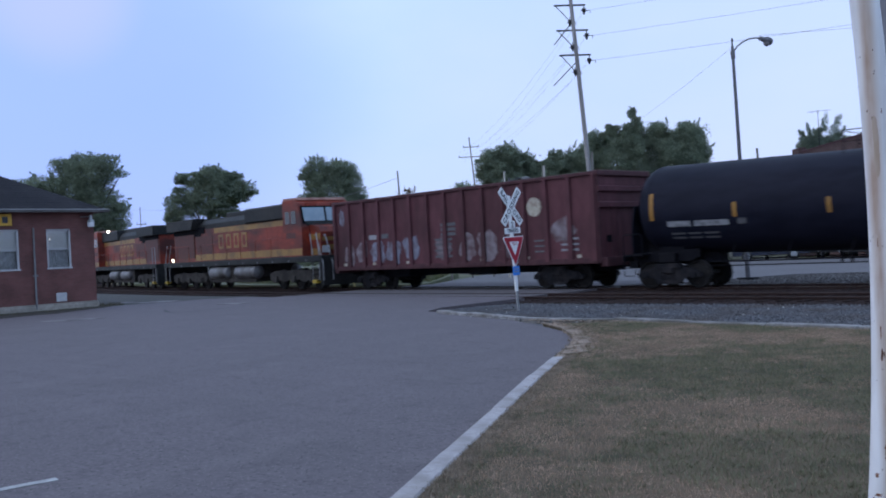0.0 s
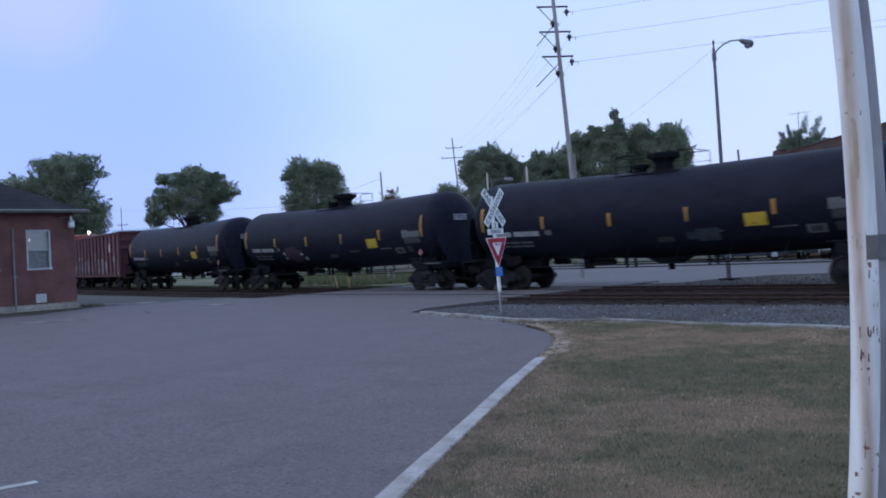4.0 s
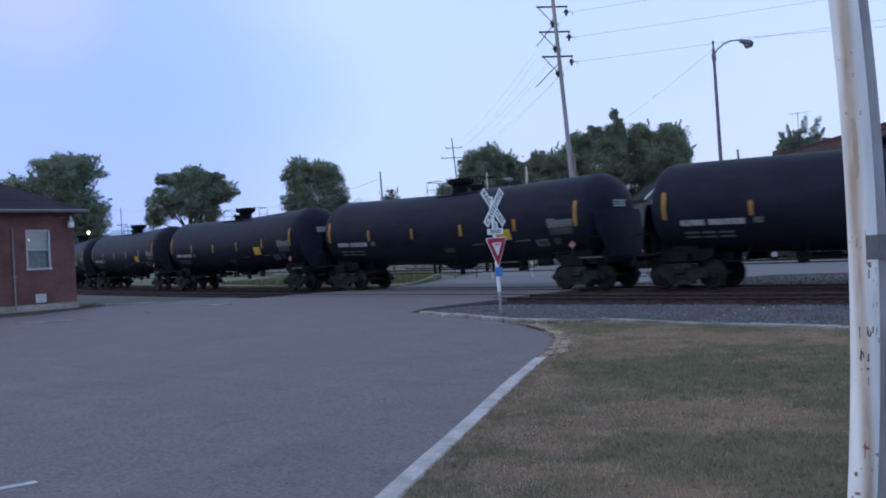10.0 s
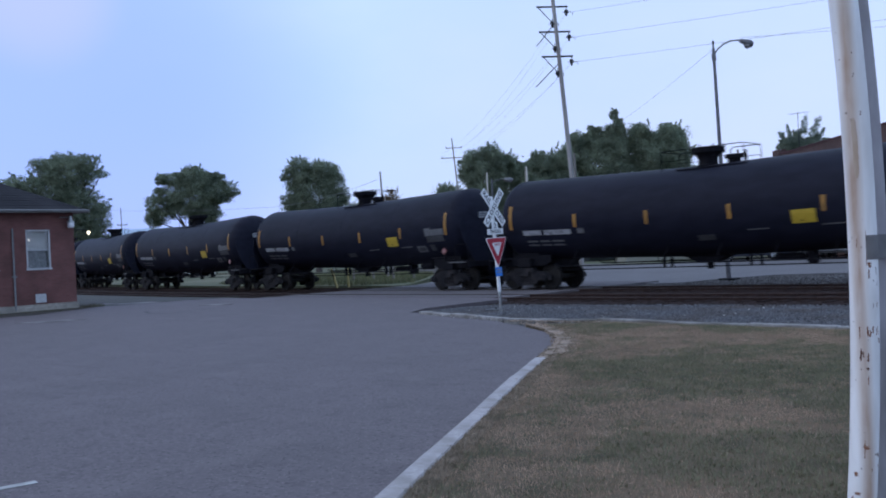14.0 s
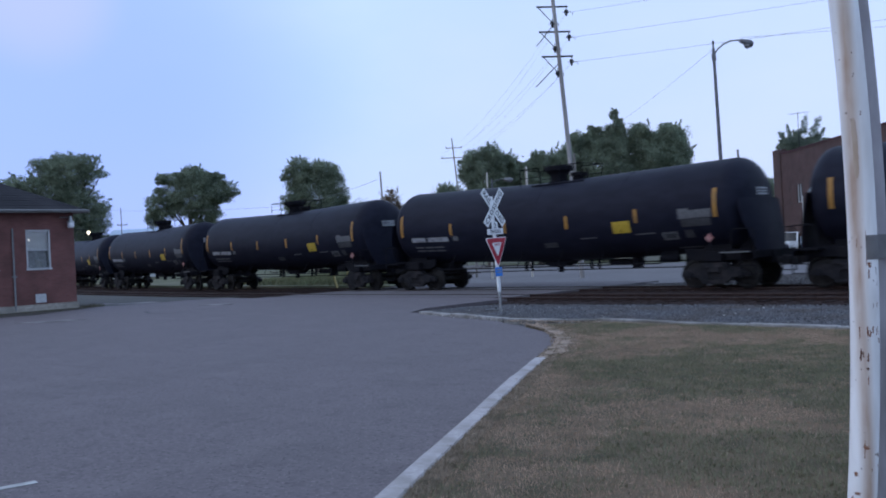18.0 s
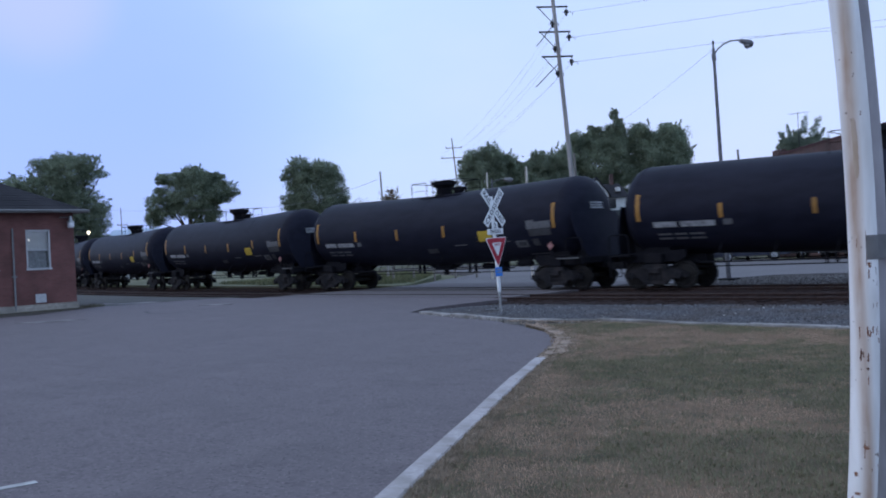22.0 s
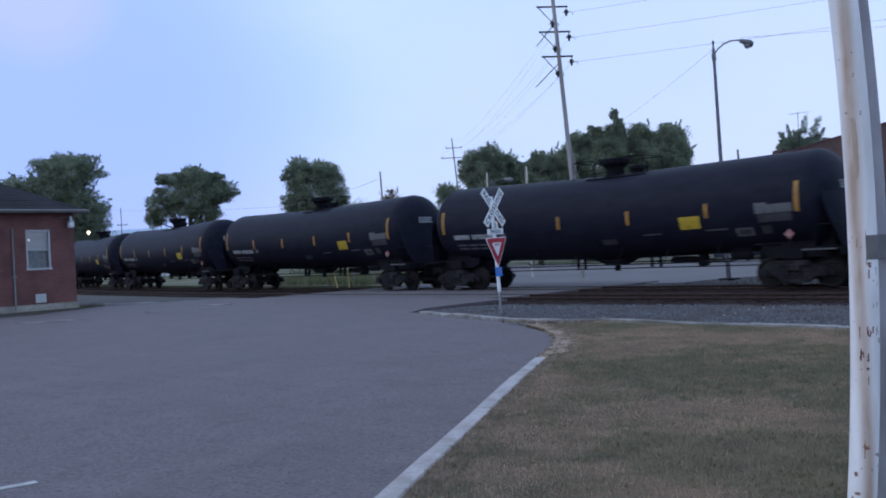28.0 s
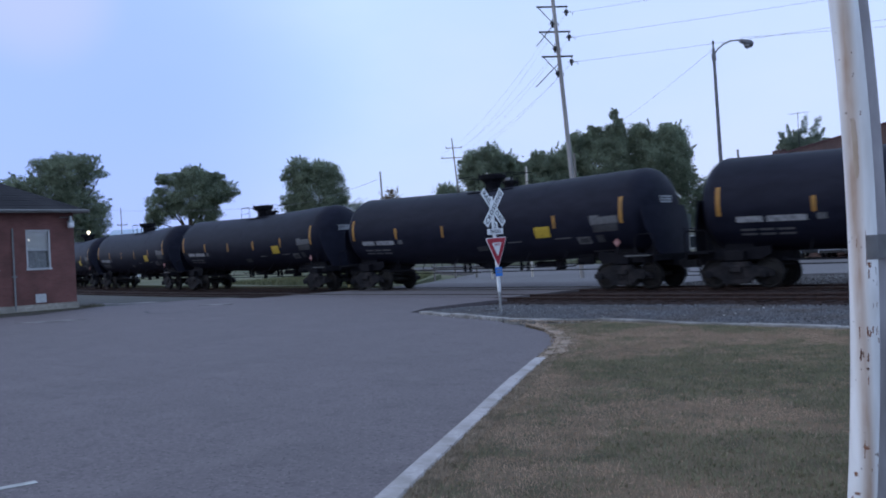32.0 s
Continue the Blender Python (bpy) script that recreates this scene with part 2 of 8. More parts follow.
PALE_POLE = material("pale_bleached_wood", (0.44, 0.40, 0.36), (0.56, 0.52, 0.47), 0.85, scale=5, bump=0.3, stretch=(5, 5, 0.4))
DARK_METAL = material("dark_hardware", (0.03, 0.03, 0.033), (0.05, 0.05, 0.052), 0.5, metal=0.5, scale=8, bump=0.1)
LAMP_STEEL = material("painted_lamp_steel", (0.10, 0.10, 0.115), (0.14, 0.14, 0.155), 0.55, metal=0.2, scale=6, bump=0.08)
WIRE = material("bare_wire", (0.22, 0.23, 0.28), (0.27, 0.28, 0.33), 0.5, scale=3, bump=0)
LEAF = leaf_material("leaves", (0.182, 0.222, 0.162), (0.268, 0.306, 0.218))
LEAF_BLUE = leaf_material("blue_green_leaves", (0.19, 0.235, 0.19), (0.28, 0.325, 0.25))
LEAF_DRY = leaf_material("rusty_leaves", (0.16, 0.12, 0.085), (0.21, 0.165, 0.115))
BARK = material("bark", (0.06, 0.048, 0.04), (0.10, 0.082, 0.07), 0.95, scale=6, bump=0.7, stretch=(4, 4, 0.8))
SHINGLE = material("roof_shingles", (0.017, 0.017, 0.021), (0.03, 0.03, 0.036), 0.92, spec=0.2, scale=16, c3=(0.038, 0.037, 0.042), scale2=0.7, bump=0.5)
TRIM = material("grey_white_trim", (0.175, 0.173, 0.178), (0.235, 0.232, 0.236), 0.65, scale=9, c3=(0.14, 0.133, 0.13), scale2=1.2, bump=0.12)
WIN_WHITE = material("white_window_paint", (0.44, 0.44, 0.45), (0.54, 0.54, 0.545), 0.5, scale=9, bump=0.08)
BLIND = material("window_blind", (0.62, 0.58, 0.54), (0.70, 0.66, 0.61), 0.8, scale=3, bump=0.1, stretch=(1, 1, 9))
ROOM_DARK = material("dim_room", (0.09, 0.085, 0.08), (0.13, 0.12, 0.11), 0.9, scale=2, bump=0)
LIMESTONE = material("stone_footing", (0.30, 0.265, 0.225), (0.40, 0.36, 0.31), 0.9, scale=8, bump=0.4, c3=(0.22, 0.2, 0.175), scale2=1.5)
ORANGE = material("orange_loco_paint", (0.215, 0.032, 0.018), (0.29, 0.044, 0.022), 0.5, spec=0.3, scale=4, c3=(0.070, 0.022, 0.020), scale2=0.75, bump=0.05, spread2=(0.40, 0.66), stretch=(0.5, 1, 1.3))
ORANGE_DARK = material("sooty_door_paint", (0.075, 0.02, 0.017), (0.11, 0.028, 0.022), 0.6, scale=5, bump=0.1)
LOCO_YELLOW = material("yellow_stripe_paint", (0.28, 0.145, 0.03), (0.36, 0.19, 0.042), 0.5, scale=5, c3=(0.15, 0.085, 0.03), scale2=0.9, bump=0.05)
LOCO_GREEN = material("dark_roof_paint", (0.011, 0.0125, 0.0135), (0.019, 0.021, 0.022), 0.6, spec=0.25, scale=4, c3=(0.03, 0.029, 0.028), scale2=0.8, bump=0.08)
SILVER = material("silver_grey_paint", (0.15, 0.148, 0.155), (0.22, 0.216, 0.225), 0.55, metal=0.2, scale=5, c3=(0.07, 0.064, 0.06), scale2=1.1, bump=0.1)
CAB_ROOF = material("faded_red_roof_paint", (0.30, 0.14, 0.11), (0.38, 0.20, 0.16), 0.6, scale=6, bump=0.08, c3=(0.22, 0.09, 0.07), scale2=2)
GOND_RED = material("faded_mineral_red", (0.092, 0.032, 0.039), (0.130, 0.047, 0.056), 0.66, spec=0.25, scale=3, c3=(0.058, 0.024, 0.027), scale2=0.6, bump=0.15, stretch=(1, 1, 0.45))
GOND_DARK = material("dark_mineral_red", (0.064, 0.026, 0.031), (0.092, 0.038, 0.042), 0.7, spec=0.25, scale=4, bump=0.15)
TAG_GREY = material("faded_grey_spray", (0.16, 0.125, 0.135), (0.26, 0.22, 0.24), 0.7, scale=3.2, bump=0.05, c3=(0.085, 0.032, 0.035), scale2=3, spread2=(0.44, 0.72))
TAG_BLUE = material("faded_blue_spray", (0.16, 0.165, 0.22), (0.24, 0.25, 0.31), 0.7, scale=3.2, bump=0.05, c3=(0.085, 0.032, 0.035), scale2=3, spread2=(0.46, 0.74))
TAG_PURPLE = material("dull_purple_spray", (0.032, 0.015, 0.032), (0.056, 0.024, 0.050), 0.65, scale=5, bump=0.05, c3=(0.02, 0.016, 0.024), scale2=3)
TAG_TEAL = material("faded_teal_spray", (0.025, 0.04, 0.055), (0.04, 0.065, 0.08), 0.65, scale=5, bump=0.05, c3=(0.018, 0.018, 0.024), scale2=3)
TAG_CREAM = material("cream_paint", (0.42, 0.38, 0.30), (0.50, 0.46, 0.37), 0.65, scale=7, bump=0.05, c3=(0.24, 0.17, 0.14), scale2=4)
SIDING_YELLOW = material("pale_yellow_siding", (0.25, 0.245, 0.205), (0.30, 0.295, 0.25), 0.7, scale=3, bump=0.2, stretch=(0.3, 0.3, 8))
SIDING_GREEN = material("grey_green_siding", (0.072, 0.088, 0.086), (0.098, 0.115, 0.112), 0.75, scale=3, bump=0.2, stretch=(0.3, 0.3, 8))
METAL_ROOF = material("pale_blue_metal_roof", (0.42, 0.52, 0.66), (0.48, 0.58, 0.72), 0.45, scale=3, bump=0.05)
WALL_WHITE = material("white_wall_paint", (0.58, 0.58, 0.57), (0.66, 0.66, 0.65), 0.75, scale=4, bump=0.1)
BARRIER_YELLOW = material("yellow_barrier_paint", (0.46, 0.36, 0.13), (0.54, 0.43, 0.17), 0.6, scale=6, bump=0.1)
CAR_WHITE = material("white_car_paint", (0.66, 0.67, 0.68), (0.70, 0.71, 0.72), 0.25, scale=3, bump=0, coat=0.6)
CAR_SILVER = material("silver_car_paint", (0.40, 0.43, 0.48), (0.45, 0.48, 0.53), 0.28, metal=0.5, scale=3, bump=0, coat=0.6)
CAR_DARK = material("dark_blue_car_paint", (0.02, 0.025, 0.045), (0.03, 0.035, 0.055), 0.25, scale=3, bump=0, coat=0.6)
CAR_RED = material("maroon_car_paint", (0.07, 0.01, 0.012), (0.09, 0.014, 0.016), 0.35, scale=3, bump=0, coat=0.2)
TYRE = material("tyre_rubber", (0.018, 0.018, 0.019), (0.03, 0.03, 0.03), 0.85, scale=12, bump=0.2)
AWNING = material("pale_blue_awning", (0.26, 0.31, 0.35), (0.32, 0.37, 0.41), 0.6, scale=5, bump=0.1)
LAMP_GLOW = material("lit_lamp_lens", (1.0, 0.88, 0.68), (1.0, 0.88, 0.68), 0.4, bump=0, emit=5.0)
# emission standing in for a lamp's reflection in the depot window
GLINT_GLOW = material("window_glint", (1.0, 0.95, 0.92), (1.0, 0.95, 0.92), 0.4, bump=0, emit=1.6)
LAMP_SOFT = material("milky_lamp_cover", (0.75, 0.76, 0.8), (0.8, 0.81, 0.84), 0.35, bump=0)
RED_LENS = material("red_white_placard", (0.24, 0.075, 0.075), (0.34, 0.19, 0.18), 0.6, scale=12, bump=0)
LOCO_TRUCK = material("dusty_loco_truck", (0.04, 0.036, 0.034), (0.07, 0.062, 0.057), 0.8, spec=0.2, scale=6, c3=(0.03, 0.027, 0.026), scale2=1.4, bump=0.25)
STRIPE_PAINT = material("worn_line_paint", (0.36, 0.36, 0.36), (0.48, 0.48, 0.475), 0.8, scale=9, c3=(0.2, 0.195, 0.19), scale2=4, bump=0.1)
SIGN_AMBER = material("amber_sign_board", (0.60, 0.33, 0.03), (0.66, 0.38, 0.05), 0.5, scale=6, bump=0.03)


def brick_material(name, c1, c2, mortar, size=1.0):
    """Brickwork: courses 0.075 m high, mortar set back by bump, in metres of the object's space; axis u runs along x or y."""
    m = bpy.data.materials.new(name)
    m.use_nodes = True
    nd, ln = m.node_tree.nodes, m.node_tree.links
    bsdf = nd["Principled BSDF"]
    co, sp, cb, add = nd.new("ShaderNodeTexCoord"), nd.new("ShaderNodeSeparateXYZ"), nd.new("ShaderNodeCombineXYZ"), nd.new("ShaderNodeMath")
    ln.new(co.outputs["Object"], sp.inputs[0])
    ln.new(sp.outputs["X"], add.inputs[0])
    ln.new(sp.outputs["Y"], add.inputs[1])
    ln.new(add.outputs[0], cb.inputs["X"])
    ln.new(sp.outputs["Z"], cb.inputs["Y"])
    br = nd.new("ShaderNodeTexBrick")
    br.inputs["Scale"].default_value = 1.0
    br.inputs["Brick Width"].default_value, br.inputs["Row Height"].default_value = 0.215 * size, 0.075 * size
    br.inputs["Mortar Size"].default_value, br.inputs["Mortar Smooth"].default_value = 0.007 * size, 0.3
    br.inputs["Color1"].default_value, br.inputs["Color2"].default_value, br.inputs["Mortar"].default_value = (*c1, 1), (*c2, 1), (*mortar, 1)
    ln.new(cb.outputs[0], br.inputs["Vector"])
    n = nd.new("ShaderNodeTexNoise")
    n.inputs["Scale"].default_value, n.inputs["Detail"].default_value = 1.1, 6
    ln.new(co.outputs["Object"], n.inputs["Vector"])
    hsv, mr = nd.new("ShaderNodeHueSaturation"), nd.new("ShaderNodeMapRange")
    mr.inputs["From Min"].default_value, mr.inputs["From Max"].default_value = 0.3, 0.7
    mr.inputs["To Min"].default_value, mr.inputs["To Max"].default_value = 0.75, 1.25
    ln.new(n.outputs["Fac"], mr.inputs["Value"])
    ln.new(mr.outputs["Result"], hsv.inputs["Value"])
    ln.new(br.outputs["Color"], hsv.inputs["Color"])
    ln.new(hsv.outputs["Color"], bsdf.inputs["Base Color"])
    bp = nd.new("ShaderNodeBump")
    bp.invert = True
    bp.inputs["Strength"].default_value, bp.inputs["Distance"].default_value = 0.6, 0.01
    ln.new(br.outputs["Fac"], bp.inputs["Height"])
    ln.new(bp.outputs["Normal"], bsdf.inputs["Normal"])
    bsdf.inputs["Roughness"].default_value = 0.85
    return m


def pole_material():
    """White paint gone dull, a brown wash down one side, small rust flecks where it has flaked."""
    m = material("weathered_white_paint", (0.80, 0.79, 0.80), (0.88, 0.865, 0.875), 0.5, scale=10, c3=(0.62, 0.59, 0.57), scale2=3.0, bump=0.12, stretch=(1.6, 1.6, 0.35))
    nd, ln = m.node_tree.nodes, m.node_tree.links
    bsdf = nd["Principled BSDF"]
    last = bsdf.inputs["Base Color"].links[0].from_socket
    co = nd.new("ShaderNodeTexCoord")

    def layer(last, tint, scale, stretch, lo, hi, band=None):
        mp, n, r, mx = nd.new("ShaderNodeMapping"), nd.new("ShaderNodeTexNoise"), nd.new("ShaderNodeMapRange"), nd.new("ShaderNodeMix")
        mp.inputs["Scale"].default_value = stretch
        n.inputs["Scale"].default_value, n.inputs["Detail"].default_value = scale, 5
        r.inputs["From Min"].default_value, r.inputs["From Max"].default_value = lo, hi
        mx.data_type = "RGBA"
        mx.inputs[7].default_value = (*tint, 1)
        ln.new(co.outputs["Object"], mp.inputs["Vector"])
        ln.new(mp.outputs["Vector"], n.inputs["Vector"])
        ln.new(n.outputs["Fac"], r.inputs["Value"])
        fac = r.outputs["Result"]
        if band:
            # a streak running down the shaft: middle, outer and inner half width across it
            d, br, mu = nd.new("ShaderNodeVectorMath"), nd.new("ShaderNodeMapRange"), nd.new("ShaderNodeMath")
            off, ab = nd.new("ShaderNodeMath"), nd.new("ShaderNodeMath")
            d.operation, mu.operation, off.operation, ab.operation = "DOT_PRODUCT", "MULTIPLY", "SUBTRACT", "ABSOLUTE"
            d.inputs[1].default_value = band[0]
            off.inputs[1].default_value = band[1]
            br.inputs["From Min"].default_value, br.inputs["From Max"].default_value = band[2], band[3]
            ln.new(co.outputs["Object"], d.inputs[0])
            ln.new(d.outputs["Value"], off.inputs[0])
            ln.new(off.outputs[0], ab.inputs[0])
            ln.new(ab.outputs[0], br.inputs["Value"])
            ln.new(br.outputs["Result"], mu.inputs[0])
            ln.new(fac, mu.inputs[1])
            fac = mu.outputs[0]
        ln.new(fac, mx.inputs[0])
        ln.new(last, mx.inputs[6])
        return mx.outputs[2]

    across = (0.957, 0.293, 0.0)
    last = layer(last, (0.50, 0.385, 0.31), 5, (1, 1, 0.25), 0.28, 0.60, (across, 0.054, 0.050, 0.012))
    last = layer(last, (0.33, 0.19, 0.12), 6, (1, 1, 0.3), 0.44, 0.68, (across, 0.052, 0.034, 0.008))
    last = layer(last, (0.10, 0.045, 0.03), 26, (1, 1, 0.8), 0.690, 0.715)
    ln.new(last, bsdf.inputs["Base Color"])
    return m


POLE_WHITE = pole_material()


def glass_material(name, tint):
    m = bpy.data.materials.new(name)
    m.use_nodes = True
    b = m.node_tree.nodes["Principled BSDF"]
    b.inputs["Base Color"].default_value = (*tint, 1)
    b.inputs["Roughness"].default_value, b.inputs["IOR"].default_value, b.inputs["Transmission Weight"].default_value = 0.03, 1.45, 1.0
    return m


BRICK = brick_material("red_brick", (0.172, 0.068, 0.060), (0.142, 0.055, 0.050), (0.148, 0.085, 0.075))
BRICK_FAR = brick_material("brown_brick", (0.088, 0.042, 0.038), (0.068, 0.033, 0.031), (0.10, 0.078, 0.07))
EDGING = material("dirty_concrete", (0.20, 0.192, 0.188), (0.33, 0.318, 0.312), 0.9, scale=9, c3=(0.12, 0.108, 0.098), scale2=0.9, bump=0.4, bscale=50, where="Position", spread2=(0.42, 0.62))
CURTAIN = material("grey_curtain", (0.24, 0.235, 0.235), (0.44, 0.43, 0.42), 0.85, scale=5, bump=0.1, stretch=(1, 4, 1.2))
GLASS = glass_material("window_glass", (0.9, 0.93, 0.95))
GLASS_DARK = material("dark_glass", (0.02, 0.024, 0.028), (0.03, 0.034, 0.04), 0.08, scale=2, bump=0)
GLASS_BLUE = material("sky_lit_windscreen", (0.16, 0.24, 0.30), (0.2, 0.28, 0.34), 0.06, scale=2, bump=0, coat=1.0)

# ---- mesh helpers ----


class Geo:
    """Collects vertices and faces of one mesh."""

    def __init__(self):
        self.v, self.f = [], []

    def add(self, verts, faces):
        n = len(self.v)
        self.v += [tuple(p) for p in verts]
        self.f += [tuple(i + n for i in q) for q in faces]
        return self

    def box(self, x0, x1, y0, y1, z0, z1, m=None, bevel=0.0):
        if bevel:
            b = bevel
            vs, fs = [], []
            for z, d in ((z0, b), (z0 + b, 0), (z1 - b, 0), (z1, b)):
                vs += [(x0 + b, y0 + d, z), (x1 - b, y0 + d, z), (x1 - d, y0 + b, z), (x1 - d, y1 - b, z), (x1 - b, y1 - d, z), (x0 + b, y1 - d, z), (x0 + d, y1 - b, z), (x0 + d, y0 + b, z)]
            for k in range(3):
                for i in range(8):
                    j = (i + 1) % 8
                    fs.append((8 * k + i, 8 * k + j, 8 * k + 8 + j, 8 * k + 8 + i))
            fs += [tuple(range(7, -1, -1)), tuple(range(24, 32))]
        else:
            vs = [(x0, y0, z0), (x1, y0, z0), (x1, y1, z0), (x0, y1, z0), (x0, y0, z1), (x1, y0, z1), (x1, y1, z1), (x0, y1, z1)]
            fs = [(3, 2, 1, 0), (4, 5, 6, 7), (0, 1, 5, 4), (1, 2, 6, 5), (2, 3, 7, 6), (3, 0, 4, 7)]
        if m is not None:
            vs = [m @ Vector(p) for p in vs]
        return self.add(vs, fs)

    def prism(self, outline, y0, y1, m=None):
        """A profile of (x, z) points, counter-clockwise seen from -y, pushed from y0 to y1."""
        n = len(outline)
        vs = [(x, y0, z) for x, z in outline] + [(x, y1, z) for x, z in outline]
        fs = [tuple(range(n)), tuple(range(2 * n - 1, n - 1, -1))] + [(i + n, (i + 1) % n + n, (i + 1) % n, i) for i in range(n)]
        if m is not None:
            vs = [m @ Vector(p) for p in vs]
        return self.add(vs, fs)

    def tube(self, points, r, n=8, caps=True):
        """A tube along points; r is one radius or one for each point."""
        pts = [Vector(p) for p in points]
        rs = r if isinstance(r, (list, tuple)) else [r] * len(pts)
        vs, fs = [], []
        up = None
        for i, p in enumerate(pts):
            d = (pts[min(i + 1, len(pts) - 1)] - pts[max(i - 1, 0)]).normalized()
            if up is None:
                up = Vector((0, 0, 1)) if abs(d.z) < 0.9 else Vector((1, 0, 0))
            a = d.cross(up).normalized()
            b = a.cross(d).normalized()
            up = b
            for k in range(n):
                w = 2 * math.pi * k / n
                vs.append(p + (a * math.cos(w) + b * math.sin(w)) * rs[i])
        for i in range(len(pts) - 1):
            for k in range(n):
                j = (k + 1) % n
                fs.append((i * n + k, i * n + j, i * n + n + j, i * n + n + k))
        if caps:
            fs += [tuple(range(n - 1, -1, -1)), tuple(range(len(vs) - n, len(vs)))]
        return self.add(vs, fs)

    def lathe(self, profile, n=24, m=None, axis="Z"):
        """A profile of (radius, height) turned about the axis."""
        vs, fs = [], []
        for r, h in profile:
            for k in range(n):
                w = 2 * math.pi * k / n
                c, s = r * math.cos(w), r * math.sin(w)
                vs.append({"Z": (c, s, h), "Y": (s, h, c), "X": (h, c, s)}[axis])
        for i in range(len(profile) - 1):
            for k in range(n):
                j = (k + 1) % n
                fs.append((i * n + k, i * n + j, i * n + n + j, i * n + n + k))
        fs += [tuple(range(n - 1, -1, -1)), tuple(range(len(vs) - n, len(vs)))]
        if m is not None:
            vs = [m @ Vector(p) for p in vs]
        return self.add(vs, fs)

    def mesh(self, name, mat, smooth=0.0):
        me = bpy.data.meshes.new(name)
        me.from_pydata(self.v, [], self.f)
        me.materials.append(mat)
        if smooth:
            me.shade_smooth()
            me.set_sharp_from_angle(angle=radians(smooth))
        return me


def thing(name, label, category, group="", kind="", at=None):
    """An Empty that carries the parts of one thing."""
    ob = tagged(new(name), label, category, group, kind)
    ob.empty_display_size = 0.2
    if at is not None:
        ob.matrix_basis = at
    return ob


def part(name, geo, mat, parent=None, label="", smooth=0.0, at=None):
    me = geo if isinstance(geo, bpy.types.Mesh) else geo.mesh(name, mat, smooth)
    ob = new(name, me)
    if parent is not None:
        ob.parent = parent
    if at is not None:
        ob.matrix_basis = at
    if label:
        ob["label"] = label
    return ob


def structure(name, geo, mat, label, category="", smooth=0.0):
    return tagged(part(name, geo, mat, None, "", smooth), label, category, "", "structure")


def sheet(outline, z, thick=0.3):
    """A flat slab with the outline (x, y), counter-clockwise from above, its top at z."""
    g = Geo()
    n = len(outline)
    g.add([(x, y, z) for x, y in outline] + [(x, y, z - thick) for x, y in outline], [tuple(range(n)), tuple(range(2 * n - 1, n - 1, -1))] + [(i + n, (i + 1) % n + n, (i + 1) % n, i) for i in range(n)])
    return g


def letters(text, size, mat, name="lettering", space=1.0, bold=0.0):
    """Built-in font as a thin mesh, centred, in the xz plane facing -y."""
    cu = bpy.data.curves.new(name, "FONT")
    cu.body, cu.size, cu.align_x, cu.align_y, cu.extrude, cu.resolution_u = text, size, "CENTER", "CENTER", 0.002, 3
    cu.space_character, cu.offset = space, bold
    ob = bpy.data.objects.new(name, cu)
    me = bpy.data.meshes.new_from_object(ob)
    me.transform(pose(0, 0, 0, 90, 0, 0))
    me.materials.clear()
    me.materials.append(mat)
    bpy.data.objects.remove(ob)
    return me


# ---- the line of the tracks: straight to the east, a wide bend to the west ----
MAIN_Y, BEND, BEND_END, TRACK_GAP = 28.19, 0.00197, -95.0, 4.27
_u = 2 * BEND * BEND_END
BEND_LEN = (_u * math.sqrt(1 + _u * _u) + math.asinh(_u)) / (4 * BEND)


def track_at(s, off=0.0):
    """Place (x, y) and heading (radians) of the main track at arc length s; off to its north."""
    if s >= 0:
        x, y, slope = s, MAIN_Y, 0.0
    elif s > BEND_LEN:
        x = s
        for _ in range(12):
            u = 2 * BEND * x
            f = (u * math.sqrt(1 + u * u) + math.asinh(u)) / (4 * BEND) - s
            x -= f / math.sqrt(1 + u * u)
        y, slope = MAIN_Y + BEND * x * x, 2 * BEND * x
    else:
        d, slope = s - BEND_LEN, 2 * BEND * BEND_END
        c = math.sqrt(1 + slope * slope)
        x, y = BEND_END + d / c, MAIN_Y + BEND * BEND_END**2 + d / c * slope
    a = math.atan(slope)
    return x - math.sin(a) * off, y + math.cos(a) * off, a


def track_pose(s, off=0.0, z=0.0):
    x, y, a = track_at(s, off)
    return pose(x, y, z, 0, 0, math.degrees(a))


def ribbon(geo, s_list, profile, closed=True):
    """Sweeps a profile of (off, z) points along the track."""
    n = len(profile)
    vs, fs = [], []
    for s in s_list:
        for o, z in profile:
            x, y, _ = track_at(s, o)
            vs.append((x, y, z))
    for i in range(len(s_list) - 1):
        for k in range(n if closed else n - 1):
            j = (k + 1) % n
            fs.append((i * n + k, i * n + n + k, i * n + n + j, i * n + j))
    if closed:
        fs += [tuple(range(n)), tuple(range(len(vs) - 1, len(vs) - n - 1, -1))]
    return geo.add(vs, fs)


def steps(a, b, d):
    n = max(2, int(abs(b - a) / d) + 1)
    return [a + (b - a) * i / (n - 1) for i in range(n)]


# ---- ground ----
gr = Geo()
R_FAR = 2500
gr.add([(-R_FAR, -R_FAR, -0.35), (R_FAR, -R_FAR, -0.35), (R_FAR, R_FAR, -0.35), (-R_FAR, R_FAR, -0.35)], [(0, 1, 2, 3)])
structure("ground", gr, FAR_GRASS, "dry green grassland stretching out to the horizon", "ground")

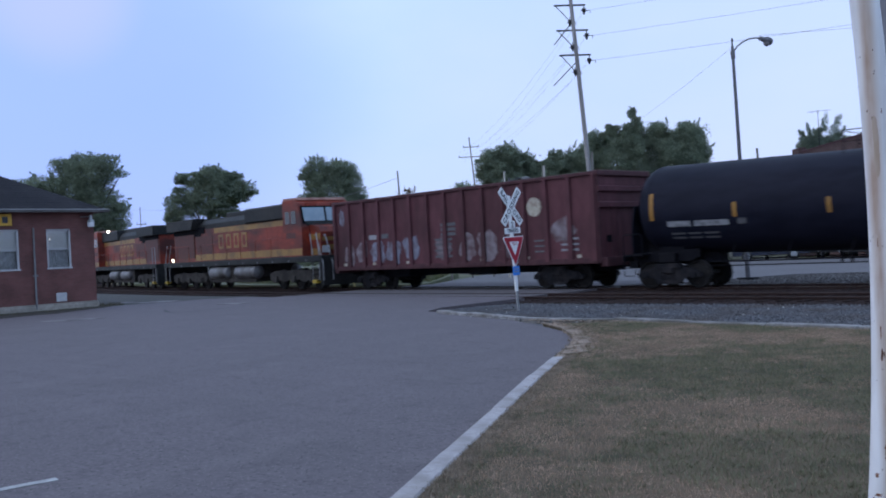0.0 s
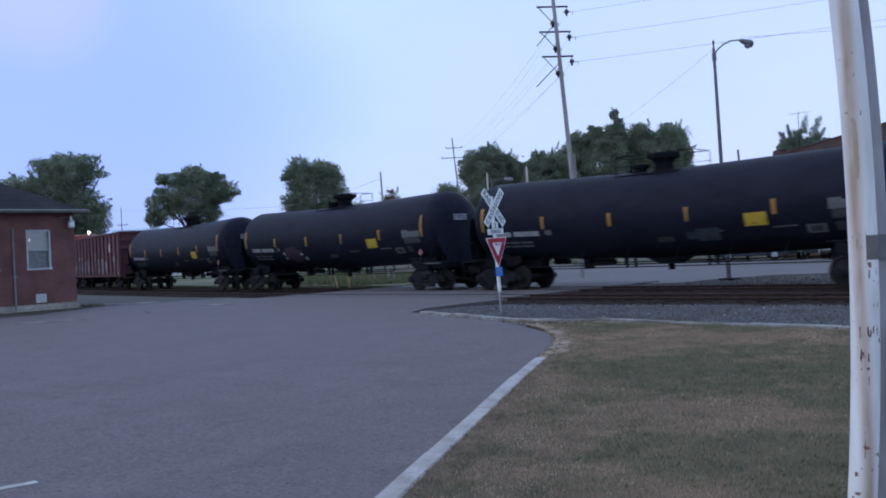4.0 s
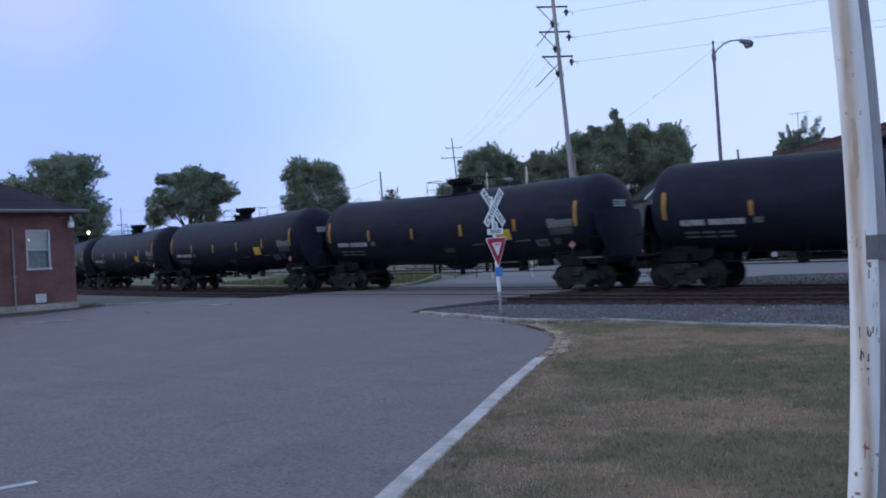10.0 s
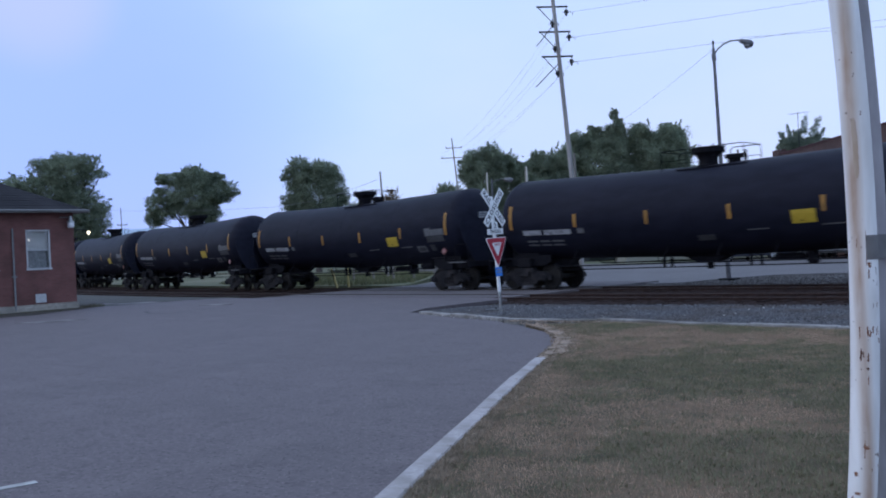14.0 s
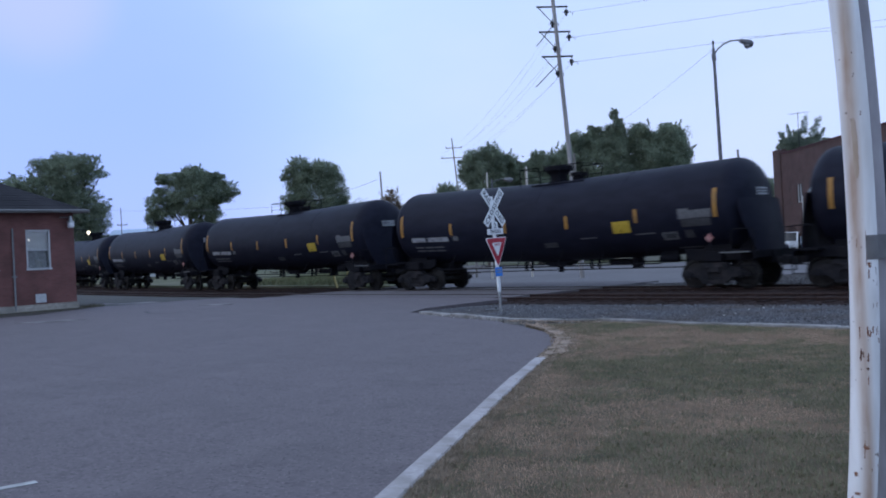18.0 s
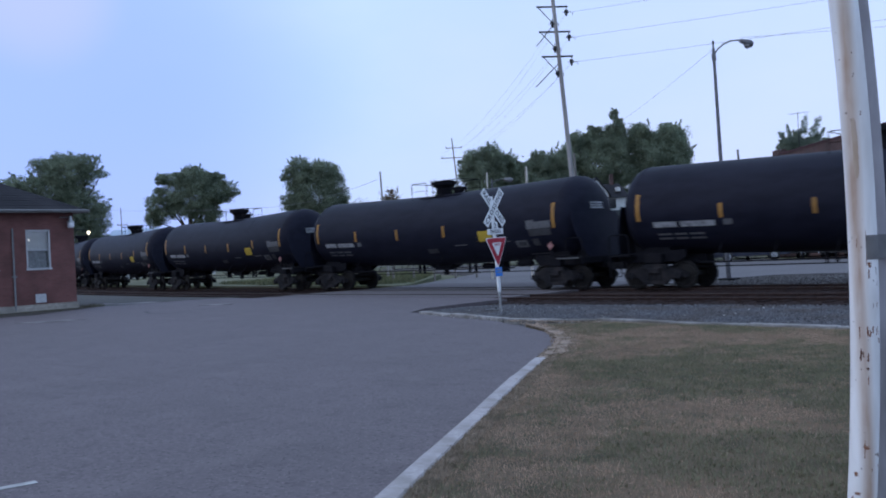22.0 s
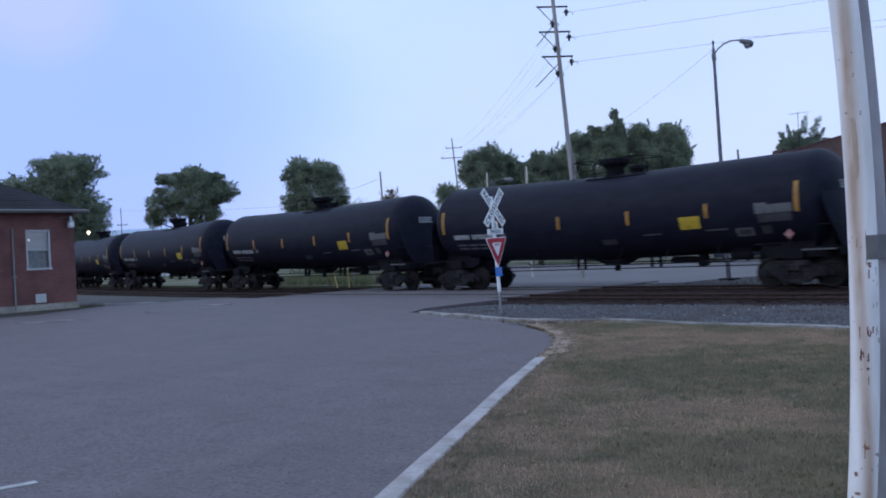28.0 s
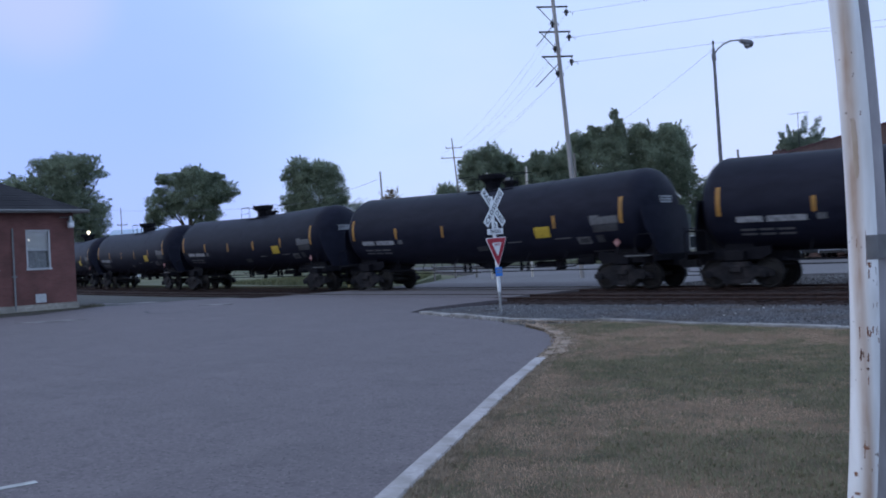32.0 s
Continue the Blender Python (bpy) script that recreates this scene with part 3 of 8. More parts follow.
KERB_LINE = [(-1.3, -1.85), (-2.8, 1.13), (-4.29, 4.09), (-4.9, 5.27), (-5.78, 6.99), (-6.8, 8.98), (-7.6, 10.6)]
CURVE = [(-8.15, 11.8), (-8.85, 13.0), (-9.85, 14.2), (-11.2, 15.2)]
APRON = [(-13.56, 16.75), (-15.6, 17.55), (-17.1, 18.1), (-17.75, 19.4), (-17.75, 21.2)]
lot = [(-90, -30), (12.8, -30), *KERB_LINE, *CURVE, *APRON, (-17.6, 23.2)]
west = [track_at(s, -TRACK_GAP - 1.75)[:2] for s in steps(-31.5, -92, 6)]
structure("parking_lot", sheet([*lot, (-19.5, 24.3), (-30.8, 25.2), *west, (-110, 40)], 0.0), ASPHALT, "worn grey asphalt parking lot with fine cracks and patches", "parking lot")

structure("lawn", sheet([(12.8, -30), (40, -30), (40, 14.7), (14, 15.0), (-4.9, 15.36), (-8.1, 15.76), (-9.6, 15.95), (-11.0, 15.1), *CURVE[:-1][::-1], *KERB_LINE[::-1]], 0.045), SOIL, "parched lawn soil below dry grass", "lawn")
DIRT = [(-7.42, 10.65), (-7.62, 11.4), (-8.05, 12.2), (-8.42, 12.85), (-8.9, 13.4), (-9.5, 14.15), (-10.1, 14.6), (-10.7, 15.1), (-11.1, 15.22), (-10.05, 14.36), (-9.4, 13.72), (-8.96, 13.15), (-8.2, 11.95), (-7.62, 10.7)]
ragged_dirt, dr_ = [], np.random.RandomState(29)
for k, ((x0, y0), (x1, y1)) in enumerate(zip(DIRT, DIRT[1:] + DIRT[:1])):
    for f in (0, 0.25, 0.5, 0.75):
        inner = k < 8
        amp = 0.13 if inner else 0.03
        ragged_dirt.append((x0 + (x1 - x0) * f + dr_.uniform(-amp, amp), y0 + (y1 - y0) * f + dr_.uniform(-amp, amp)))
structure("dirt_verge", sheet(ragged_dirt, 0.052, 0.2), SAND, "pale sandy dirt worn along the edge of the lawn", "ground")

bed = Geo()
ribbon(bed, steps(430, -18.5, 8), [(-13.1, -0.06), (-7.6, -0.1), (-6.9, -0.13), (2.0, -0.12), (8.6, -0.09), (9.8, -0.36), (-13.1, -0.5)][::-1])
structure("track_bed_east", bed, GRAVEL, "grey crushed-stone ballast under two railway tracks", "ballast")
bed = Geo()
ribbon(bed, steps(-31.0, -470, 8), [(-6.2, -0.05), (-5.6, -0.06), (2.0, -0.12), (3.4, -0.25), (4.3, -0.36), (-6.2, -0.5)][::-1])
structure("track_bed_west", bed, TRACK_DIRT, "brown weathered ballast under two railway tracks", "ballast")
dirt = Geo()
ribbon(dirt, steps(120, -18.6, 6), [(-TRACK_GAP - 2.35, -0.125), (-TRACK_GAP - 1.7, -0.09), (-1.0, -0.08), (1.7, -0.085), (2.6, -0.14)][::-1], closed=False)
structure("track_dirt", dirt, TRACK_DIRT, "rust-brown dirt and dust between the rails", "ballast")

# road crossing: asphalt flush with the rails, beyond it a pale street
cross = Geo()
for lo, hi in ((-TRACK_GAP - 2.9, -TRACK_GAP - 0.80), (-TRACK_GAP - 0.66, -TRACK_GAP + 0.66), (-TRACK_GAP + 0.80, -0.80), (-0.66, 0.66), (0.80, 4.6)):
    ribbon(cross, steps(-17.9, -31.6, 2.5), [(lo, -0.012), (hi, -0.012), (hi, -0.3), (lo, -0.3)][::-1])
structure("level_crossing", cross, ASPHALT_OLD, "grey asphalt level crossing laid between the rails", "crossing")
structure("street", sheet([(-31.5, 33.6), (-18.5, 32.8), (-17.0, 32.0), (-16.2, 32.4), (-15.6, 34.6), (-14.5, 37.5), (-12.0, 38.0), (60, 38.4), (60, 60), (-20, 62), (-33, 60), (-62, 74), (-70, 70), (-40, 50)], -0.055), STREET, "pale worn concrete street beyond the tracks", "road")
structure("grass_verge", sheet([(-34.0, 36.6), (-43, 49.0), (-66, 66), (-120, 78)] + [track_at(s, 3.6)[:2] for s in steps(-120, -33.0, 8)], -0.05), FAR_GRASS, "mown green verge on the far side of the tracks", "grass")

# kerb stones along the lot and a low concrete edge by the ballast
kerb = thing("kerb", "whitewashed concrete kerb between asphalt and lawn", "kerb", kind="structure")
for (x0, y0), (x1, y1) in zip([(12.8, -30)] + KERB_LINE, KERB_LINE):
    n = max(1, round(math.hypot(x1 - x0, y1 - y0) / 1.52))
    for i in range(n):
        a, b = Vector((x0, y0)).lerp(Vector((x1, y1)), i / n), Vector((x0, y0)).lerp(Vector((x1, y1)), (i + 1) / n)
        ln_, ang = (b - a).length, math.degrees(math.atan2(b.y - a.y, b.x - a.x))
        part("kerb_stone", Geo().box(0.006, ln_ - 0.006, -0.18, 0.0, -0.25, 0.06, bevel=0.016), CONCRETE, kerb, at=pose(a.x, a.y, random.uniform(-0.004, 0.004), 0, 0, ang + random.uniform(-0.3, 0.3)))
edge = thing("concrete_edging", "broken low concrete edging beside the ballast", "kerb", kind="structure")
EDGE_LINE = [(14, 15.05), (9.5, 15.15), (5, 15.22), (0, 15.3), (-4.9, 15.42), (-8.1, 15.82), (-9.93, 16.2)]
for (x0, y0), (x1, y1) in zip(EDGE_LINE, EDGE_LINE[1:]):
    n = max(1, round(math.hypot(x1 - x0, y1 - y0) / 1.8))
    for i in range(n):
        a, b = Vector((x0, y0)).lerp(Vector((x1, y1)), i / n), Vector((x0, y0)).lerp(Vector((x1, y1)), (i + 1) / n)
        part("edge_block", Geo().box(0.01, (b - a).length - 0.01, -random.uniform(0.09, 0.12), random.uniform(0.09, 0.12), -0.3, 0.085, bevel=0.015), EDGING, edge, at=pose(a.x, a.y, random.uniform(-0.006, 0.006), 0, random.uniform(-0.2, 0.2), math.degrees(math.atan2(b.y - a.y, b.x - a.x))))
for (x0, y0), (x1, y1) in zip([(-9.98, 16.2), (-10.66, 16.03), (-11.45, 16.12), (-12.45, 16.32), (-13.4, 16.6), (-14.7, 17.08)], [(-10.6, 16.02), (-11.4, 16.11), (-12.4, 16.3), (-13.33, 16.56), (-14.63, 17.05), (-16.3, 17.74)]):
    part("edge_block", Geo().box(0, math.hypot(x1 - x0, y1 - y0), -0.13, 0.10, -0.3, 0.07, bevel=0.015), EDGING, edge, at=pose(x0, y0, random.uniform(-0.015, 0.005), 0, random.uniform(-0.8, 0.8), math.degrees(math.atan2(y1 - y0, x1 - x0))))
stripe = structure("parking_stripe", sheet([(-7.32, 2.2), (-7.22, 2.2), (-7.07, 3.18), (-7.17, 3.2)], 0.006, 0.004), STRIPE_PAINT, "worn white painted parking stripe on asphalt", "road marking")

# ---- tracks: rails, ties ----
RAIL = [(-0.07, -0.17), (0.07, -0.17), (0.07, -0.158), (0.012, -0.14), (0.012, -0.045), (0.036, -0.034), (0.036, -0.004), (0.03, 0.0), (-0.03, 0.0), (-0.036, -0.004), (-0.036, -0.034), (-0.012, -0.045), (-0.012, -0.14), (-0.07, -0.158)]
tie_mesh = Geo().box(-0.115, 0.115, -1.3, 1.3, -0.36, -0.062, bevel=0.012).mesh("tie", TIE_WOOD)
for off, name, words in ((0.0, "main_track", "main railway track of rusty-sided rails on wooden ties"), (-TRACK_GAP, "siding_track", "second railway track of rusty-sided rails on dark ties")):
    track = thing(name, words, "railway track", kind="structure")
    for side in (-0.7525, 0.7525):
        g = Geo()
        ribbon(g, steps(430, 0, 43) + steps(0, -96, 4)[1:] + steps(-96, -470, 40)[1:], [(o + off + side, z + 0.004) for o, z in RAIL][::-1])
        part("rail", g, RAIL_RUST, track, smooth=40)
        g = Geo()
        ribbon(g, steps(430, 0, 43) + steps(0, -96, 4)[1:] + steps(-96, -470, 40)[1:], [(o + off + side, z) for o, z in ((-0.027, 0.006), (0.027, 0.006), (0.027, 0.003), (-0.027, 0.003))][::-1])
        part("rail_head", g, RAIL_TOP, track, "bright worn top of the rail")
    s, count = 8.0, 0
    rest = Geo()
    while s > -110:
        if not -31.8 < s < -17.7:
            m = track_pose(s + random.uniform(-0.02, 0.02), off + random.uniform(-0.02, 0.02)) @ pose(0, 0, random.uniform(-0.008, 0.008), 0, 0, random.uniform(-0.8, 0.8))
            if count < 180:
                part("tie", tie_mesh, None, track, at=m)
                count += 1
            else:
                rest.box(-0.115, 0.115, -1.3, 1.3, -0.36, -0.062, m)
        s -= 0.53
    for s in steps(8.5, 60, 0.53):
        rest.box(-0.115, 0.115, -1.3, 1.3, -0.36, -0.062, track_pose(s, off))
    part("tie_row", rest, TIE_WOOD, track)["kind"] = "stuff"

# loose ballast stones on the bed next to the lawn and round the sign
rg = np.random.RandomState(4)
OCT = np.array([(1, 0, 0), (0, 1, 0), (-1, 0, 0), (0, -1, 0), (0, 0, 1), (0, 0, -1)], float)
OCT_F = np.array([(0, 1, 4), (1, 2, 4), (2, 3, 4), (3, 0, 4), (1, 0, 5), (2, 1, 5), (3, 2, 5), (0, 3, 5)])


def scatter(name, mat, label, category, places, sizes, flat=0.75, seed=1):
    """Many small angular stones in one mesh."""
    r = np.random.RandomState(seed)
    n = len(places)
    v = OCT[None] * (0.75 + 0.5 * r.rand(n, 6, 1)) * np.asarray(sizes)[:, None, None]
    v[:, :, 2] *= flat
    a = r.rand(n) * 6.283
    b = (r.rand(n) - 0.5) * 1.4
    c, s_ = np.cos(a)[:, None], np.sin(a)[:, None]
    cb, sb = np.cos(b)[:, None], np.sin(b)[:, None]
    x, y, z = v[:, :, 0], v[:, :, 1], v[:, :, 2]
    y, z = y * cb - z * sb, y * sb + z * cb
    x, y = x * c - y * s_, x * s_ + y * c
    v = np.stack([x, y, z], -1) + np.asarray(places)[:, None, :]
    me = bpy.data.meshes.new(name)
    f = (OCT_F[None] + (np.arange(n) * 6)[:, None, None]).reshape(-1, 3)
    me.from_pydata(v.reshape(-1, 3), [], f)
    me.materials.append(mat)
    return tagged(new(name, me), label, category, kind="stuff")


def inside(poly, x, y):
    hit = np.zeros(len(x), bool)
    for (x0, y0), (x1, y1) in zip(poly, poly[1:] + poly[:1]):
        c = ((y0 > y) != (y1 > y)) & (x < (x1 - x0) * (y - y0) / (y1 - y0 + 1e-12) + x0)
        hit ^= c
    return hit


STONES = [(-16.9, 18.25), (-13.6, 16.95), (-11.0, 16.4), (-9.9, 16.4), (-8.1, 15.98), (-4.9, 15.58), (6, 15.4), (6, 22.1), (-17.2, 22.3), (-17.6, 19.6)]
px_, py_ = rg.uniform(-17.7, 6, 36000), rg.uniform(15.4, 22.3, 36000)
keep = inside(STONES, px_, py_)
px_, py_ = px_[keep], py_[keep]
zz = np.interp(py_, [15.9, 20.6, 21.3], [-0.06, -0.1, -0.13]) + 0.012
scatter("ballast_stones", STONE, "loose grey crushed stone beside the tracks", "gravel", np.stack([px_, py_, zz], -1), rg.uniform(0.022, 0.05, len(px_)), seed=5)
lx_, ly_ = rg.uniform(-16.6, 4, 90), rg.uniform(16.2, 21.0, 90)
lk = inside(STONES, lx_, ly_)
scatter("pale_stones", PALE_STONE, "scattered pale stone chips among the ballast", "gravel", np.stack([lx_[lk], ly_[lk], np.full(lk.sum(), -0.06)], -1), rg.uniform(0.012, 0.034, lk.sum()), seed=15)
cx_ = rg.uniform(-16.2, -8.5, 420)
cy_ = np.interp(cx_, [-16.3, -14.6, -12.4, -10.6, -9.9, -8.1], [17.74, 17.05, 16.3, 16.02, 16.25, 16.1]) + rg.normal(size=420) * 0.10
scatter("edging_rubble", PALE_STONE, "crumbled concrete along the broken edging", "gravel", np.stack([cx_, cy_, np.full(420, 0.012)], -1), rg.uniform(0.008, 0.032, 420), 0.5, seed=16)
bx_, by_ = rg.uniform(-17.2, 8, 9000), rg.uniform(22.0, 31.2, 9000)
scatter("track_stones", material("dusty_ballast", (0.026, 0.021, 0.019), (0.045, 0.034, 0.031), 0.95, spec=0.05, scale=9, bump=0.3, island=0.5), "brown dusty ballast stones between the ties", "gravel", np.stack([bx_, by_, np.full(9000, -0.095)], -1), rg.uniform(0.02, 0.042, 9000), seed=6)

fx_, fy_ = rg.uniform(-16.5, 9, 9000), rg.uniform(30.9, 38.2, 9000)
fk = inside([(-16.4, 31.2), (-15.7, 34.4), (-14.6, 37.4), (-12, 38.0), (9, 38.2), (9, 30.9), (-16.3, 30.9)], fx_, fy_)
scatter("shoulder_stones", material("brown_grey_ballast", (0.058, 0.054, 0.055), (0.105, 0.098, 0.098), 0.95, scale=9, bump=0.3, island=0.45), "brown-grey stones on the far track shoulder", "gravel", np.stack([fx_[fk], fy_[fk], np.full(fk.sum(), -0.09)], -1), rg.uniform(0.03, 0.075, fk.sum()), 0.6, seed=26)

# lawn: dry blades
GRASS = [(-7.45, 11.0), (-7.9, 12.1), (-8.65, 13.15), (-9.45, 14.1), (-10.5, 15.0), (-9.6, 15.75), (-8.1, 15.65), (-4.9, 15.26), (3, 15.1), (1, 3.0), (-3.05, 1.95), (-4.08, 4.1), (-4.7, 5.3), (-5.56, 7.0), (-6.58, 9.0), (-7.38, 10.6)]


GRASS_EDGE = np.array([(-3.05, 1.95), (-4.9, 5.27), (-5.78, 6.99), (-6.8, 8.98), (-7.6, 10.6), (-8.15, 11.8), (-8.85, 13.0), (-9.85, 14.2), (-10.6, 15.1)])


def cloud_field(x, y, cell, seed):
    """Smooth random field from 0 to 1 over the ground."""
    g_ = np.random.RandomState(seed).rand(64, 64)
    u, v = (x + 30) / cell, (y + 30) / cell
    i, j = np.floor(u).astype(int), np.floor(v).astype(int)
    fu, fv = u - i, v - j
    fu, fv = fu * fu * (3 - 2 * fu), fv * fv * (3 - 2 * fv)
    q = lambda a, b: g_[(i + a) % 64, (j + b) % 64]
    return (q(0, 0) * (1 - fu) + q(1, 0) * fu) * (1 - fv) + (q(0, 1) * (1 - fu) + q(1, 1) * fu) * fv


def dryness(x, y):
    """Share of straw among the blades: bare along the kerb and the ballast, patchy between."""
    d = np.full(len(x), 99.0)
    for (x0, y0), (x1, y1) in zip(GRASS_EDGE[:-1], GRASS_EDGE[1:]):
        t = np.clip(((x - x0) * (x1 - x0) + (y - y0) * (y1 - y0)) / ((x1 - x0) ** 2 + (y1 - y0) ** 2), 0, 1)
        d = np.minimum(d, np.hypot(x - x0 - t * (x1 - x0), y - y0 - t * (y1 - y0)))
    f = 0.36 * cloud_field(x, y, 1.3, 41) + 0.38 * cloud_field(x, y, 0.5, 42) + 0.26 * cloud_field(x, y, 0.17, 43)
    f = (f - 0.5) * 2.7 + 0.33 + 0.6 * np.clip(1.15 - d / 1.3, 0, 1) + 0.7 * np.clip(1.1 - np.abs(y - 14.1) / 1.4, 0, 1) * np.clip((x + 9.4) / 1.5, 0.25, 1)
    for cx, cy, rx, ry, more in ((-3.0, 8.3, 0.8, 0.5, 0.5), (-3.7, 5.2, 0.9, 0.7, 0.4), (-3.0, 6.5, 1.1, 0.7, -0.3), (-2.2, 6.6, 1.3, 1.2, -0.5), (-5.6, 10.4, 1.6, 1.2, -0.25), (-3.6, 11.4, 1.8, 1.0, -0.2)):
        f += more * np.clip(1.2 - np.hypot((x - cx) / rx, (y - cy) / ry), 0, 1)
    return np.clip(f, 0.08, 0.92)


def blades(name, mat, label, poly, n, h, w, seed, z, straw=None, places=None):
    r = np.random.RandomState(seed)
    if places:
        x, y = places
    else:
        xs, ys = np.array(poly).T
        x, y = r.uniform(xs.min(), xs.max(), n), r.uniform(ys.min(), ys.max(), n)
        k = inside(poly, x, y)
        x, y = x[k], y[k]
    if straw is not None:
        k = (r.rand(len(x)) < dryness(x, y)) == straw
        x, y = x[k], y[k]
    n = len(x)
    a, lean, tall = r.rand(n) * 6.283, r.uniform(0.1, 0.9, n), h * r.uniform(0.5, 1.3, n)
    b = r.rand(n) * 6.283
    ww = w * r.uniform(0.6, 1.4, n)
    v = np.zeros((n, 3, 3))
    v[:, 0] = np.stack([x - np.cos(a) * ww, y - np.sin(a) * ww, np.full(n, z)], -1)
    v[:, 1] = np.stack([x + np.cos(a) * ww, y + np.sin(a) * ww, np.full(n, z)], -1)
    v[:, 2] = np.stack([x + np.cos(b) * lean * tall, y + np.sin(b) * lean * tall, z + tall * np.sqrt(np.maximum(0.1, 1 - lean**2))], -1)
    me = bpy.data.meshes.new(name)
    me.from_pydata(v.reshape(-1, 3), [], np.arange(3 * n).reshape(-1, 3))
    me.materials.append(mat)
    return tagged(new(name, me), label, "grass", kind="stuff")


blades("lawn_grass", BLADE_GREEN, "short dull green grass in patches over dry soil", GRASS, 640000, 0.034, 0.0034, 3, 0.04, False)
blades("dry_grass", BLADE_STRAW, "short parched straw-brown grass along the kerb and in patches", GRASS, 640000, 0.027, 0.0032, 3, 0.04, True)
blades("stray_grass", BLADE_STRAW, "sparse dry blades straying over the bare verge", [(-7.3, 10.6), (-8.2, 13.2), (-9.9, 15.2), (-11.0, 15.2), (-9.4, 13.75), (-8.2, 11.95), (-7.6, 10.7)], 9000, 0.03, 0.004, 23, 0.045)
ke = np.random.RandomState(37)
ku = ke.uniform(0.6, len(KERB_LINE) - 1.001, 14000)
ki = np.floor(ku).astype(int)
kl = np.array(KERB_LINE)
kd = kl[ki + 1] - kl[ki]
kn = np.stack([kd[:, 1], -kd[:, 0]], -1) / np.hypot(kd[:, 0], kd[:, 1])[:, None]
kp = kl[ki] + kd * (ku - ki)[:, None]
shaggy = np.clip(np.sin(ku * 21) + np.sin(ku * 47 + 1) + 0.9 * np.sin(ku * 113 + 2), 0, 3) / 3
kp = kp + kn * (0.19 + 0.17 * ke.rand(len(ku)) - ke.rand(len(ku)) * 0.09 * shaggy)[:, None]
blades("kerb_fringe", BLADE_DULL, "shaggy dry grass hanging over the back of the kerb", None, 0, 0.032, 0.0042, 38, 0.043, places=(kp[:, 0], kp[:, 1]))
tr_ = np.random.RandomState(17)
tx, ty = tr_.uniform(-10.5, 2, 16000), tr_.uniform(2, 15.5, 16000)
tk = inside(GRASS, tx, ty)
tx, ty = tx[tk], ty[tk]
tk = tr_.rand(len(tx)) > dryness(tx, ty) * 1.05
tx, ty = np.repeat(tx[tk], 13), np.repeat(ty[tk], 13)
spread_ = np.repeat(tr_.uniform(0.02, 0.07, tk.sum()), 13)
blades("grass_tufts", material("tuft_blades", (0.150, 0.148, 0.092), (0.222, 0.205, 0.130), 0.85, spec=0.1, scale=3, bump=0, island=0.35, where="Position"), "denser dull green tufts standing in the dry grass", None, 0, 0.044, 0.0042, 18, 0.04, places=(tx + tr_.normal(size=len(tx)) * spread_, ty + tr_.normal(size=len(ty)) * spread_))
blades("verge_grass", material("rough_grass", (0.095, 0.112, 0.05), (0.165, 0.16, 0.08), 0.8, scale=0.5, bump=0, island=0.35), "rough green grass beyond the far track", [(-34.5, 37), (-44, 49.5), (-62, 60), (-58, 40.5), (-46, 36.5), (-36, 34.6)], 45000, 0.3, 0.03, 8, -0.06)

# worn marks on the lot: a crack, pale streaks, dark patches
CRACK_FILL = material("tar_crack", (0.035, 0.035, 0.037), (0.05, 0.05, 0.052), 0.8, scale=20, bump=0.2)
PALE_WEAR = material("chalky_wear", (0.20, 0.185, 0.188), (0.27, 0.25, 0.252), 0.93, scale=6, c3=(0.13, 0.118, 0.12), scale2=1.5, bump=0.3, spread2=(0.42, 0.6))


def ragged(cx, cy, lx, ly, ang, seed, n=22):
    """An uneven flat outline about a centre."""
    r = np.random.RandomState(seed)
    o = []
    for k in range(n):
        a = 2 * math.pi * k / n
        f = r.uniform(0.7, 1.1)
        x, y = lx * f * math.cos(a), ly * f * math.sin(a)
        c, s2 = math.cos(radians(ang)), math.sin(radians(ang))
        o.append((cx + x * c - y * s2, cy + x * s2 + y * c))
    return o


def crack(points, w, seed):
    r = np.random.RandomState(seed)
    left, right = [], []
    for (x0, y0), (x1, y1) in zip(points, points[1:]):
        for i in range(6):
            f = i / 6
            x, y = x0 + (x1 - x0) * f + r.uniform(-0.04, 0.04), y0 + (y1 - y0) * f + r.uniform(-0.04, 0.04)
            d = math.hypot(x1 - x0, y1 - y0)
            nx, ny = -(y1 - y0) / d, (x1 - x0) / d
            ww = w * r.uniform(0.4, 1.3)
            left.append((x + nx * ww, y + ny * ww))
            right.append((x - nx * ww, y - ny * ww))
    g = Geo()
    n = len(left)
    g.add([(x, y, 0.005) for x, y in left + right], [(i, i + n, i + n + 1, i + 1) for i in range(n - 1)])
    return g


structure("tar_crack", crack([(-29.6, 17.5), (-28.3, 16.8), (-27.6, 16.65), (-27.1, 16.9), (-27.2, 17.8), (-27.3, 19.0)], 0.085, 2), CRACK_FILL, "dark tarred crack across the asphalt", "road marking")
for k, (x, y, lx, ly, a) in enumerate(((-38.4, 20.5, 0.45, 0.9, 41), (-28.75, 13.65, 1.15, 0.30, 52), (-36.7, 21.3, 1.15, 0.7, 38), (-29.6, 20.5, 0.7, 0.5, 41))):
    structure("worn_streak", sheet(ragged(x, y, lx, ly, a, 70 + k), 0.014, 0.012), PALE_WEAR, "chalky pale worn streak on the asphalt", "road marking")
